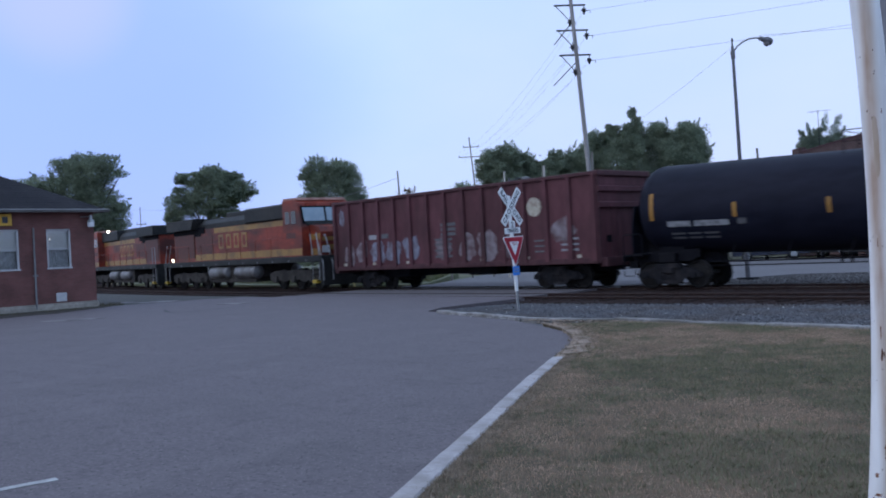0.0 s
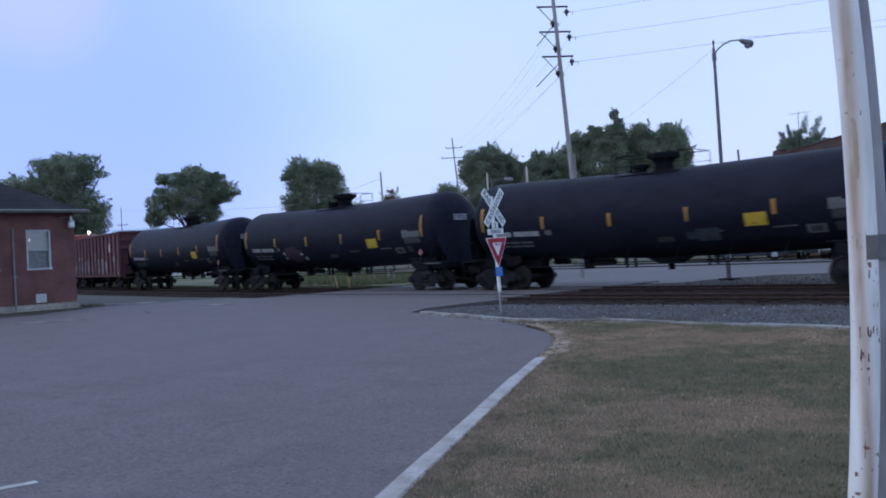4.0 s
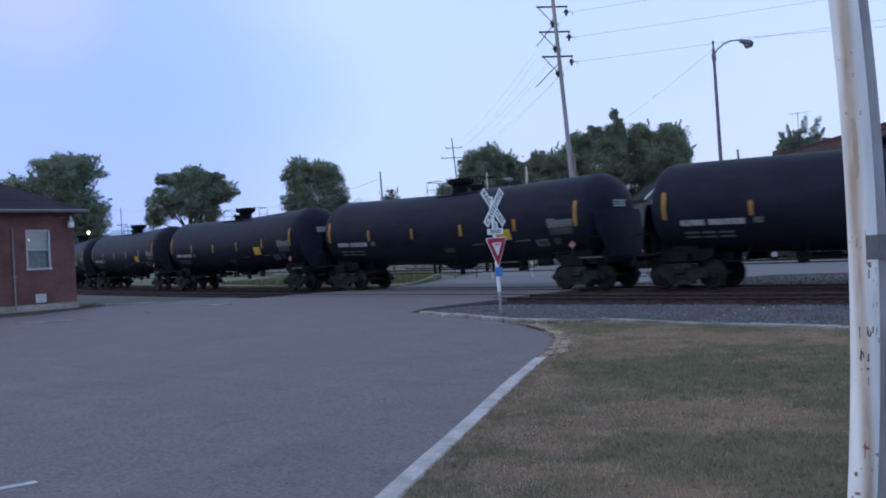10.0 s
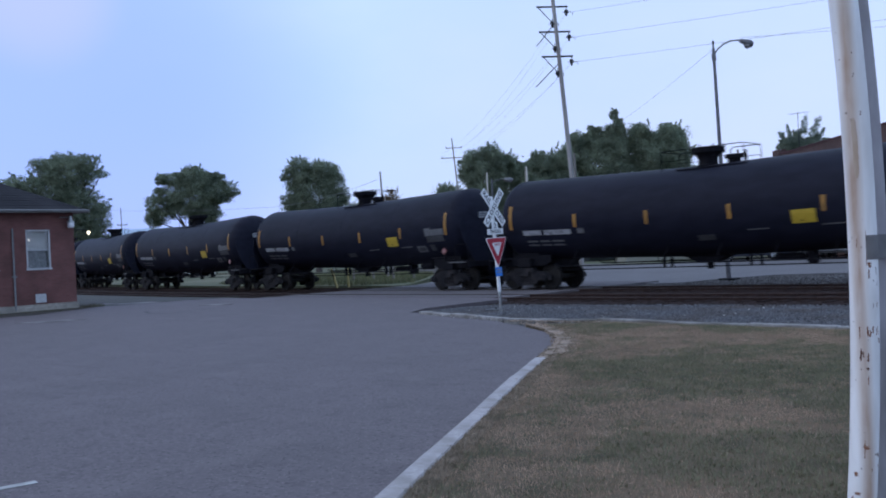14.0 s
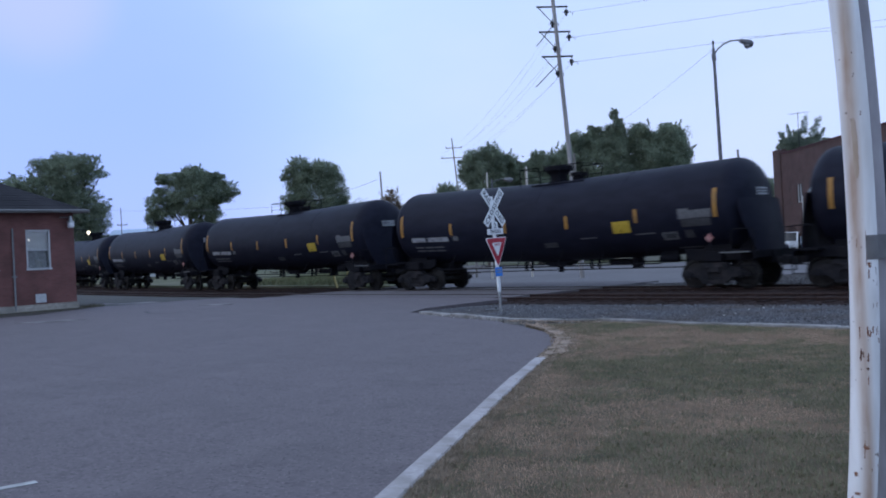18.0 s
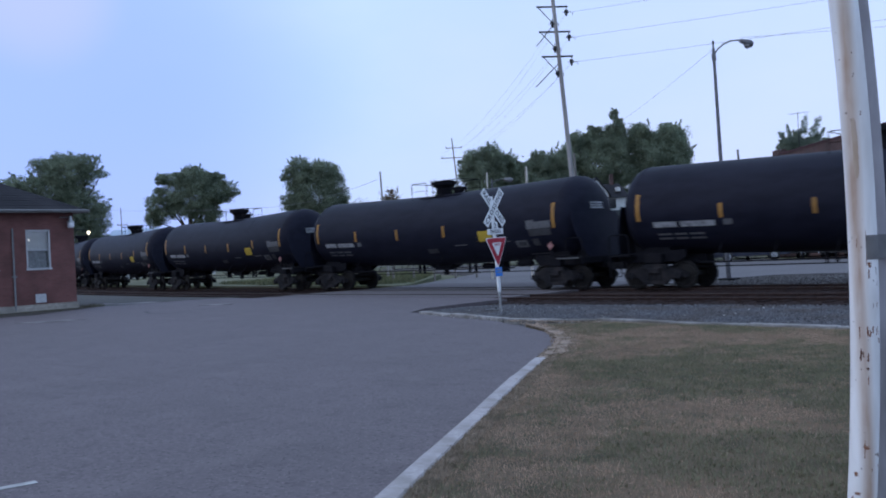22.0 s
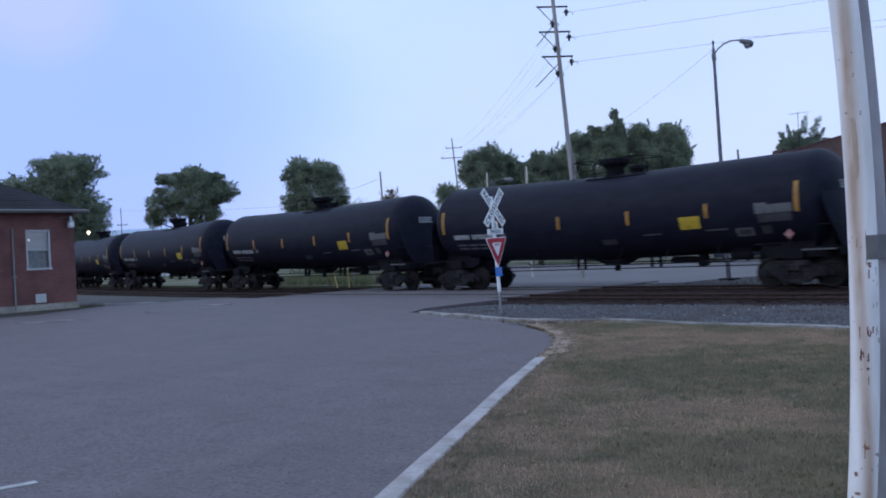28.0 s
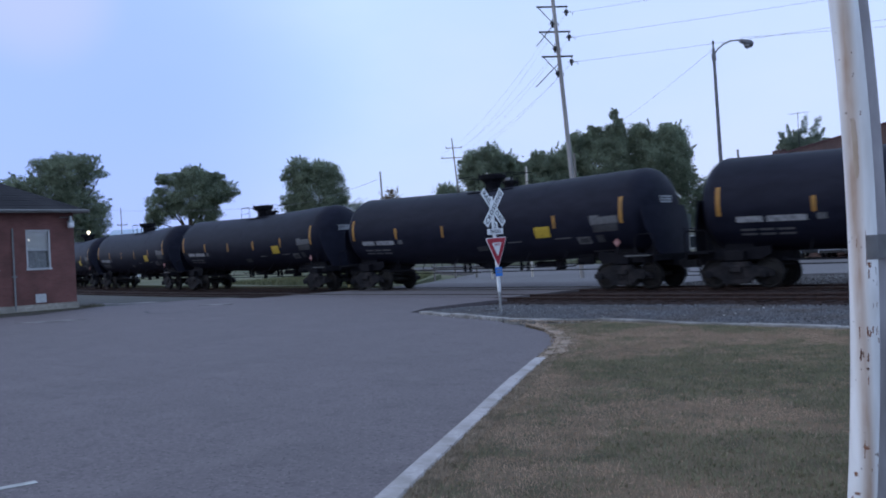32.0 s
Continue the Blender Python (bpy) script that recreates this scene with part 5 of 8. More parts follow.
def gondola():
    car = thing("gondola_car", "tall faded mineral-red gondola car with rusty ribs and old graffiti", "gondola car")
    L, B, Z0, Z1 = 7.90, 1.52, 1.02, 4.10
    g = Geo()
    for y in (-B, B):
        g.box(-L, L, min(y, y * 0.98), max(y, y * 0.98), Z0, Z1)
    part("side_sheet", g, GOND_RED, car)
    part("floor_pan", Geo().box(-L, L, -1.45, 1.45, 1.0, 1.12), GOND_DARK, car)
    for sgn in (-1, 1):
        m = pose(0, 0, 0, 0, 0, 0 if sgn > 0 else 180)
        part("end_sheet", Geo().box(L - 0.06, L, -B + 0.03, B - 0.03, 1.0, Z1 - 0.05, m), GOND_RED, car)
        for z in (2.98, 3.55):
            part("end_rib", Geo().prism([(L, z - 0.13), (L + 0.12, z - 0.08), (L + 0.12, z + 0.08), (L, z + 0.13)], -B, B, m), GOND_RED, car)
        for y in (-1.48, 1.48):
            part("corner_post", Geo().box(L - 0.1, L + 0.06, y - 0.06, y + 0.06, 0.95, Z1, m, bevel=0.015), GOND_DARK, car)
        part("top_beam", Geo().box(L - 0.16, L + 0.12, -B - 0.05, B + 0.05, Z1 - 0.10, Z1 + 0.10, m, bevel=0.03), GOND_DARK, car)
        part("end_sill", Geo().box(L - 0.05, L + 0.24, -1.4, 1.4, 0.80, 1.12, m, bevel=0.02), GOND_DARK, car)
        g = Geo()
        for y in (-0.95, 0.6):
            for yy in (y, y + 0.36):
                g.tube([m @ Vector((L + 0.16, yy, 0.9)), m @ Vector((L + 0.16, yy, 2.9))], 0.016, 6)
            for k in range(6):
                g.tube([m @ Vector((L + 0.16, y, 1.1 + 0.32 * k)), m @ Vector((L + 0.16, y + 0.36, 1.1 + 0.32 * k))], 0.014, 6)
        part("end_ladder", g, GOND_DARK, car)
        for y in (-0.9, 0.85):
            part("end_hatch", Geo().box(L + 0.002, L + 0.03, y - 0.16, y + 0.16, 1.65, 1.9, m), CAR_BLACK, car)
        part("coupler", COUPLER, None, car, at=m @ pose(7.75, 0, 0))
    for y in (-1, 1):
        part("top_chord", Geo().box(-L, L, y * B - 0.09, y * B + 0.09, Z1 - 0.07, Z1 + 0.07, bevel=0.025), GOND_DARK, car)
        part("side_sill", Geo().box(-L, L, y * B - 0.07, y * B + 0.07, Z0 - 0.10, Z0 + 0.10, bevel=0.02), GOND_DARK, car)
        for k in range(15):
            x = -L + 0.12 + k * (2 * L - 0.24) / 14
            part("side_post", Geo().prism([(x - 0.11, Z0), (x + 0.11, Z0), (x + 0.08, Z1), (x - 0.08, Z1)], *sorted((y * (B + 0.004), y * (B + 0.10)))), GOND_RED, car)
    y0, y1 = -B - 0.014, -B - 0.006

    def patch(x0, x1, z0, z1, mat, name="graffiti"):
        part(name, Geo().box(x0, x1, y0, y1, z0, z1), mat, car)

    def blob(xc, zc, w, h, mat, seed, name="graffiti"):
        r = np.random.RandomState(seed)
        o = []
        for k in range(14):
            a = 2 * math.pi * k / 14
            f = r.uniform(0.6, 1.1)
            o.append((xc + w * f * math.cos(a), zc + h * f * math.sin(a)))
        part(name, Geo().prism(o, y0, y1), mat, car)

    for k, (x, w, h, z, mt) in enumerate(((-6.75, 0.38, 0.55, 1.6, TAG_GREY), (-5.75, 0.48, 0.65, 1.75, TAG_GREY), (-4.6, 0.55, 0.6, 1.75, TAG_BLUE), (-3.5, 0.55, 0.58, 1.7, TAG_BLUE), (-2.3, 0.5, 0.6, 1.8, TAG_BLUE),
                                          (-0.2, 0.46, 0.6, 1.75, TAG_GREY), (1.25, 0.5, 0.6, 1.7, TAG_GREY), (2.4, 0.55, 0.6, 1.75, TAG_GREY), (3.7, 0.5, 0.5, 1.65, TAG_GREY), (6.35, 0.55, 0.5, 2.15, TAG_GREY), (-7.25, 0.2, 0.45, 3.4, TAG_BLUE))):
        blob(x, z, w * 1.12, h * 1.08, mt, 20 + k)
    part("cream_disc", Geo().lathe([(0.36, y0), (0.36, y1), (0.01, y1)], 24, pose(4.95, 0, 3.1), axis="Y"), TAG_CREAM, car, "faded cream painted disc")
    patch(-5.2, -4.6, 2.3, 2.5, STENCIL, "stencil")
    patch(-4.3, -3.8, 2.32, 2.52, STENCIL_DIM, "stencil")
    for z in (2.25, 2.45, 2.65):
        patch(-0.3, 0.6, z, z + 0.13, STENCIL_DIM, "stencil")
    for z in (1.35, 1.6, 1.85, 2.05):
        patch(-0.7, 0.35, z, z + 0.1, STENCIL_DIM, "stencil")
    for z in (1.4, 1.6, 1.8):
        patch(6.2, 7.0, z, z + 0.08, STENCIL, "stencil")
        patch(4.9, 5.6, z, z + 0.06, STENCIL_DIM, "stencil")
    for x in (-7.2, -5.0, -2.6, -0.2, 2.0, 4.4, 6.9):
        patch(x, x + 0.22, 1.14, 1.26, TAG_CREAM, "reflector")
    part("centre_sill", Geo().box(-7.6, 7.6, -0.3, 0.3, 0.62, 1.0).box(-5.0, -3.2, -0.9, 0.9, 0.55, 1.0, bevel=0.05).box(0.6, 2.2, -0.9, 0.9, 0.58, 1.0, bevel=0.05), CAR_BLACK, car)
    for x in (-5.6, 5.6):
        truck(car, x)
    return car


LOCO_WHEEL = 0.533
LOCO_WHEELSET = wheelset_mesh(LOCO_WHEEL)


def locomotive():
    """Six-axle wide-cab diesel, cab at the east end."""
    car = thing("locomotive", "orange and dark green six-axle diesel locomotive with yellow stripes", "locomotive", "locomotives of the train")
    E = 10.35
    part("deck", Geo().box(-E, E, -1.52, 1.52, 1.40, 1.72, bevel=0.03), LOCO_GREEN, car)
    # long hood
    def hood(x0, x1, w, z1):
        o = [(-w, 1.72), (w, 1.72), (w, z1 - 0.32), (w - 0.28, z1), (-w + 0.28, z1), (-w, z1 - 0.32)]
        vs = [(x0, y, z) for y, z in o] + [(x1, y, z) for y, z in o]
        return Geo().add(vs, [(5, 4, 3, 2, 1, 0), (6, 7, 8, 9, 10, 11)] + [(i, (i + 1) % 6, (i + 1) % 6 + 6, i + 6) for i in range(6)])
    part("long_hood", hood(-9.6, 6.6, 0.98, 4.28), ORANGE, car)
    part("hood_roof", Geo().prism([(-9.62, 3.98), (6.62, 3.98), (6.62, 4.32), (-9.62, 4.32)], -0.72, 0.72).box(-9.62, 6.62, -0.99, -0.96, 3.88, 4.0), LOCO_GREEN, car)
    for sgn in (-1, 1):
        part("hood_shoulder", Geo().add([(-9.62, sgn * 0.995, 3.72), (6.62, sgn * 0.995, 3.72), (6.62, sgn * 0.71, 4.30), (-9.62, sgn * 0.71, 4.30), (-9.62, sgn * 0.995, 3.97), (6.62, sgn * 0.995, 3.97)], [(0, 1, 5, 4), (4, 5, 2, 3)]), LOCO_GREEN, car)
        part("upper_stripe", Geo().box(-3.2, 6.5, *sorted((sgn * 0.985, sgn * 0.995)), 3.40, 3.70), LOCO_YELLOW, car)
        part("lower_stripe", Geo().box(-6.2, 6.5, *sorted((sgn * 0.985, sgn * 0.995)), 1.78, 2.16), LOCO_YELLOW, car)
        # emblem as plain blocks
        for x in (-2.6, -1.55, -0.5, 0.55):
            yy = sorted((sgn * 0.985, sgn * 0.997))
            part("emblem_block", Geo().box(x, x + 0.15, *yy, 2.42, 3.28).box(x + 0.52, x + 0.67, *yy, 2.42, 3.28).box(x + 0.15, x + 0.52, *yy, 3.14, 3.28).box(x + 0.15, x + 0.52, *yy, 2.42, 2.56), LOCO_YELLOW, car, "plain yellow emblem block")
        part("cab_stripe", Geo().box(6.55, 8.5, *sorted((sgn * 1.495, sgn * 1.507)), 1.78, 2.12), LOCO_YELLOW, car)
        for z0, z1 in ((1.76, 2.08), (2.52, 2.82)):
            part("nose_side_stripe", Geo().box(8.58, 9.55, *sorted((sgn * 1.015, sgn * 1.03)), z0, z1), LOCO_YELLOW, car)
        part("sooty_panel", Geo().box(-5.9, -3.5, *sorted((sgn * 0.986, sgn * 0.998)), 2.3, 3.3), ORANGE_DARK, car)
        part("dynamic_brake_vent", Geo().box(-9.5, -4.6, *sorted((sgn * 0.99, sgn * 1.04)), 3.46, 3.86), CAR_BLACK, car)
        for k in range(11):
            part("sill_marker", Geo().box(-9.2 + k * 1.8, -9.05 + k * 1.8, *sorted((sgn * 1.515, sgn * 1.53)), 1.44, 1.54), STENCIL_DIM, car)
        for k in range(10):
            x = -5.9 + k * 1.22
            part("hood_door", Geo().box(x, x + 1.12, *sorted((sgn * 0.975, sgn * 0.984)), 2.2, 3.48), ORANGE, car)
        part("radiator_screen", Geo().box(-9.4, -6.2, *sorted((sgn * 0.99, sgn * 1.03)), 1.95, 3.45), ORANGE_DARK, car)
        part("vent_screen", Geo().box(-6.9, -5.2, *sorted((sgn * 0.99, sgn * 1.02)), 3.3, 3.85), CAR_BLACK, car)
    # radiator wings at the rear
    part("radiator_wing", Geo().prism([(-9.7, 3.75), (-5.6, 3.75), (-5.3, 4.40), (-9.7, 4.40)], -1.46, 1.46), LOCO_GREEN, car)
    part("exhaust_housing", Geo().box(-2.2, 1.2, -0.62, 0.62, 4.28, 4.58, bevel=0.06), LOCO_GREEN, car)
    part("blower_housing", Geo().box(1.3, 6.65, -1.15, 1.15, 3.72, 4.55, bevel=0.08), LOCO_GREEN, car)
    # cab and nose
    part("cab", Geo().prism([(6.6, 1.72), (8.55, 1.72), (8.55, 3.2), (8.22, 4.45), (7.95, 4.62), (6.6, 4.62)], -1.5, 1.5), ORANGE, car)
    part("cab_roof", Geo().prism([(6.55, 4.60), (8.1, 4.60), (8.0, 4.72), (6.55, 4.74)], -1.42, 1.42), CAB_ROOF, car)
    part("nose", Geo().prism([(8.55, 1.72), (9.55, 1.72), (9.6, 2.9), (9.4, 3.18), (8.55, 3.3)], -1.02, 1.02), ORANGE, car)
    part("nose_stripe", Geo().box(9.595, 9.61, -0.95, 0.95, 2.0, 2.25), LOCO_YELLOW, car)
    part("nose_stripe", Geo().box(9.595, 9.61, -0.95, 0.95, 2.45, 2.65), LOCO_YELLOW, car)
    part("windscreen_surround", Geo().prism([(8.47, 3.36), (8.53, 3.36), (8.30, 4.28), (8.24, 4.28)], -1.4, 1.4), CAR_BLACK, car)
    for y0, y1 in ((-1.3, -0.06), (0.06, 1.3)):
        vs = [(8.515, y0, 3.50), (8.515, y1, 3.50), (8.335, y1, 4.20), (8.335, y0, 4.20)]
        g = Geo().add(vs + [(x - 0.03, y, z) for x, y, z in vs], [(0, 1, 2, 3), (7, 6, 5, 4), (0, 4, 5, 1), (1, 5, 6, 2), (2, 6, 7, 3), (3, 7, 4, 0)])
        part("windscreen", g, GLASS_BLUE, car)
    for sgn in (-1, 1):
        for x0, x1 in ((6.85, 7.35), (7.5, 8.0)):
            part("cab_window", Geo().box(x0, x1, *sorted((sgn * 1.495, sgn * 1.508)), 3.4, 4.05), GLASS_DARK, car)
        part("number_bar", Geo().box(6.9, 7.9, *sorted((sgn * 1.495, sgn * 1.506)), 2.65, 2.95), ORANGE_DARK, car)
        part("headboard", Geo().box(8.24, 8.32, sgn * 0.75 - 0.28, sgn * 0.75 + 0.28, 4.28, 4.46), ORANGE, car)
    part("nose_door", Geo().box(9.6, 9.62, -0.3, 0.3, 1.8, 2.9), ORANGE, car)
    part("white_plate", Geo().box(9.62, 9.64, -1.0, -0.55, 1.86, 2.2), WIN_WHITE, car)
    # handrails and steps
    for sgn in (-1, 1):
        y = sgn * 1.47
        g = Geo()
        g.tube([(-9.9, y, 2.72), (6.5, y, 2.72)], 0.02, 6)
        for k in range(9):
            x = -9.8 + k * 1.86
            g.tube([(x, y, 1.72), (x, y, 2.72)], 0.016, 6)
        part("handrail", g, ORANGE, car)
        for ex in (-1, 1):
            g = Geo()
            for dx in (0.0, 0.62):
                g.tube([(ex * (9.45 + dx), y, 0.5), (ex * (9.45 + dx), y, 1.9), (ex * (9.2 + dx), y * 0.96, 2.85)], 0.026, 6)
            part("step_rail", g, STENCIL, car, "white-painted step handrail")
            g = Geo()
            for k in range(4):
                g.box(*sorted((ex * 9.5, ex * 10.05)), y - 0.14, y + 0.14, 0.45 + 0.32 * k, 0.49 + 0.32 * k)
            part("step", g, CAR_BLACK, car)
            part("step_edge", Geo().box(*sorted((ex * 9.6, ex * 10.0)), y - sgn * 0.0 - 0.145, y + 0.145, 0.36, 0.52), PANEL_YELLOW, car)
    for y in (-1.44, -0.9, 0.9, 1.44):
        part("nose_rail", Geo().tube([(10.42, y, 0.5), (10.42, y, 1.35), (9.75, y * 0.97, 2.75), (9.62, y * 0.97, 2.72)], 0.03, 6), STENCIL, car, "white-painted nose handrail")
    part("brow_panel", Geo().prism([(8.53, 3.28), (8.60, 3.28), (8.54, 3.46), (8.48, 3.46)], -1.2, 1.2), LOCO_GREEN, car)
    for ex in (-1, 1):
        part("pilot", Geo().prism([(ex * 10.1, 0.25), (ex * 10.4, 0.25), (ex * 10.4, 1.42), (ex * 10.1, 1.42)][::ex], -1.45, 1.45), LOCO_GREEN, car)
        part("coupler", COUPLER, None, car, at=pose(ex * 10.45, 0, 0, 0, 0, 0 if ex > 0 else 180))
    part("platform_light", Geo().lathe([(0.0, 0.0), (0.09, 0.02), (0.09, 0.1), (0.0, 0.12)], 12, pose(-8.85, -1.50, 1.86), axis="Y"), LAMP_GLOW, car, "small lit platform lamp")
    # fuel tank and air tanks
    part("fuel_tank", Geo().prism([(-3.4, 0.42), (2.6, 0.42), (2.9, 0.7), (2.9, 1.4), (-3.7, 1.4), (-3.7, 0.7)], -1.25, 1.25), LOCO_TRUCK, car)
    for x in (-3.2, 0.35):
        for y in (-1.2, 1.2):
            part("air_tank", Geo().lathe([(0.12, 0), (0.34, 0.12), (0.37, 0.2), (0.37, 2.5), (0.34, 2.6), (0.12, 2.72)], 18, pose(x, y, 0.98), axis="X"), SILVER, car, smooth=40)
    for x in (-6.9, 6.9):
        t = part("truck", Geo().box(-2.2, 2.2, -0.9, 0.9, 0.5, 0.85, bevel=0.04), LOCO_TRUCK, car, at=pose(x, 0, 0))
        for turn in (0, 180):
            fr = Geo().prism([(-2.65, 0.5), (-2.3, 0.42), (-1.5, 0.5), (-1.2, 0.38), (-0.5, 0.52), (0.5, 0.52), (1.2, 0.38), (1.5, 0.5), (2.3, 0.42), (2.65, 0.5), (2.65, 0.85), (2.0, 1.0), (-2.0, 1.0), (-2.65, 0.85)], -1.16, -1.02)
            part("side_frame", fr, LOCO_TRUCK, t, smooth=30, at=pose(0, 0, 0, 0, 0, turn))
            for sx in (-1.95, 0, 1.95):
                part("axle_box", Geo().box(sx - 0.2, sx + 0.2, -1.28, -1.1, 0.36, 0.72, bevel=0.04), LOCO_TRUCK, t, at=pose(0, 0, 0, 0, 0, turn))
        for sx in (-1.95, 0, 1.95):
            part("wheelset", LOCO_WHEELSET, None, t, at=pose(sx, 0, LOCO_WHEEL))
    return car


def train_s(t):
    """Arc length of the first tank car's middle at time t."""
    return -7.706 - 10.7424 * t + 0.0039 * t * t


N_TANKS = 21
TURNED = (1, 2, 3, 4, 6)
first_tank, train = tank_car(), []
for k in range(N_TANKS):
    # a looser coupling before the tenth car
    off = k * CAR_LEN + (0.21 if k >= 9 else 0.0)
    car = copy_thing(first_tank, track_pose(train_s(0) + off)) if k else first_tank
    if k in TURNED:
        car["label"] = "black railway tank car with yellow reflective marks, turned end for end"
    train.append((car, off, 180 if k in TURNED else 0))
graffiti_marks(train[1][0], train[2][0], train[3][0])
GOND_OFF = -17.25
train.append((gondola(), GOND_OFF, 0))
LOCO_OFF = -36.56
loco = locomotive()
train.append((loco, LOCO_OFF, 0))
train.append((copy_thing(loco, track_pose(train_s(0) + LOCO_OFF - 22.2)), LOCO_OFF - 22.2, 180))
for car, off, turn in train:
    car.matrix_basis = track_pose(train_s(0) + off, 0, 0.006) @ pose(0, 0, 0, 0, 0, turn)


def motions():
    """The train rolls west along the main track; its wheels turn while they are near the crossing."""
    for car, off, turn in train:
        walk(car, [(float(t), track_pose(train_s(t) + off, 0, 0.006) @ pose(0, 0, 0, 0, 0, turn)) for t in range(33)])
        near = [t / 30 for t in range(961) if -92 < train_s(t / 30) + off < 10]
        for t_ob in car.children:
            for w in t_ob.children:
                if not w.name.startswith("wheelset"):
                    continue
                at = w.matrix_basis.translation.copy()
                r = at.z
                times = sorted({0.0, 32.0, *near})
                rows, turned, was = [], 0.0, times[0]
                for t in times:
                    step_ = (train_s(t) - train_s(was)) / r
                    turned += step_ if abs(step_) < 1.7 else 0.0
                    was = t
                    rows.append((t, pose(at.x, at.y, at.z, 0, math.degrees(turned) * (-1 if turn else 1), 0)))
                walk(w, rows)

# ---- crossing sign on its post ----
footing = thing("footing_plate", "flat dark footing plate lying in the ballast", "plate", at=pose(-15.5, 19.75, -0.1, 0, 0, 41))
part("slab", Geo().box(-0.2, 0.2, -0.3, 0.3, -0.03, 0.06, bevel=0.02), DARK_METAL, footing)
part("bolt", Geo().tube([(0.1, 0.05, 0.05), (0.1, 0.05, 0.10)], 0.03, 8), DARK_METAL, footing)
SIGN_AT = (-14.68, 19.0)
sign = thing("crossing_sign", "white railroad crossbuck over a red yield sign on steel post", "road sign", at=Matrix.Translation((SIGN_AT[0] + 0.04, SIGN_AT[1] + 0.035, 0)) @ Matrix.Rotation(radians(-2.3), 4, (-0.657, 0.754, 0)) @ pose(0, 0, 0, 0, 0, 90.5))
part("post", Geo().box(-0.035, 0.035, -0.0, 0.03, -0.4, 1.05), GALV, sign, "bare galvanised lower post")
part("post_sleeve", Geo().box(-0.05, 0.05, -0.012, 0.036, 0.48, 3.02, bevel=0.004), WHITE_PAINT, sign, "white painted upper post")
for ang, y, text in ((-48, -0.03, "RAIL   ROAD"), (48, -0.05, "CROSSING")):
    blade = part("crossbuck_blade", Geo().box(-0.61, 0.61, -0.006, 0.006, -0.115, 0.115, bevel=0.003), WHITE_PAINT, sign, at=pose(0, y, 2.72, 0, -ang, 0))
    me = letters(text, 0.19, SIGN_BLACK, space=1.25 if "C" in text else 1.12, bold=0.004)
    wide = 1.10 / (max(v.co.x for v in me.vertices) - min(v.co.x for v in me.vertices))
    me.transform(Matrix.Diagonal((wide, 1, 1, 1)))
    part("lettering", me, None, blade, "black capital letters", at=pose(0, -0.009, 0))
for z, w, h, text in ((2.235, 0.13, 0.13, "2"), (2.085, 0.34, 0.155, "TRACKS")):
    plate = part("track_count_plate", Geo().box(-w, w, -0.006, 0.006, -h / 2 - 0.035 * (text == "2"), h / 2 + 0.045 * (text == "2"), bevel=0.003), WHITE_PAINT, sign, at=pose(0, -0.028, z))
    part("lettering", letters(text, 0.13 if text != "2" else 0.2, SIGN_BLACK, bold=0.003), None, plate, at=pose(0, -0.009, 0))


def rounded_triangle(s, r):
    """Point-down triangle with rounded corners, (x, z), counter-clockwise."""
    o = []
    h = s * math.sqrt(3) / 2
    for cx, cz, a0 in ((0, -h * 2 / 3 + 2 * r, 210), (s / 2 - r * 1.732, h / 3 - r, -30), (-s / 2 + r * 1.732, h / 3 - r, 90)):
        for k in range(6):
            a = radians(a0 + 120 * k / 5)
            o.append((cx + r * math.cos(a), cz + r * math.sin(a)))
    return o


part("yield_plate", Geo().prism(rounded_triangle(0.93, 0.04), -0.006, 0.006, pose(0, -0.03, 1.66)), WHITE_PAINT, sign)
part("yield_red", Geo().prism(rounded_triangle(0.86, 0.035), -0.003, 0.002, pose(0, -0.039, 1.66)), SIGN_RED, sign, "red border of the yield sign")
part("yield_centre", Geo().prism(rounded_triangle(0.43, 0.02), -0.002, 0.002, pose(0, -0.045, 1.67)), WHITE_PAINT, sign)
part("lettering", letters("YIELD", 0.095, SIGN_RED), None, sign, "red capital letters", at=pose(0, -0.05, 1.735))
part("notice_plate", Geo().box(-0.145, 0.145, -0.006, 0.006, -0.12, 0.12, pose(0, -0.03, 1.02), bevel=0.003), SIGN_BLUE, sign, "small blue notice plate")
for z in (0.04, -0.03):
    part("notice_bar", Geo().box(-0.11, 0.11, -0.002, 0.002, z, z + 0.025, pose(0, -0.039, 1.02)), STENCIL, sign)

# ---- white pole with a grey conduit, close to the lens ----
RX, RY = 0.754, 0.657
pole = thing("steel_pole", "white painted steel pole with rust streaks and grey conduit", "pole", at=pose(-1.605, 5.234, 0))


def bowed(z, du=0.0, dv=0.0):
    """The old pole is bent a little: its line, shifted across (du) and along (dv) the view."""
    zz_ = min(z, 3.0)
    u = 0.092 - 0.030 * (zz_ - 1.75) ** 2 - 0.075 * max(0, z - 3.0)
    return Vector((RX * (u + du) - RY * dv, RY * (u + du) + RX * dv, z))


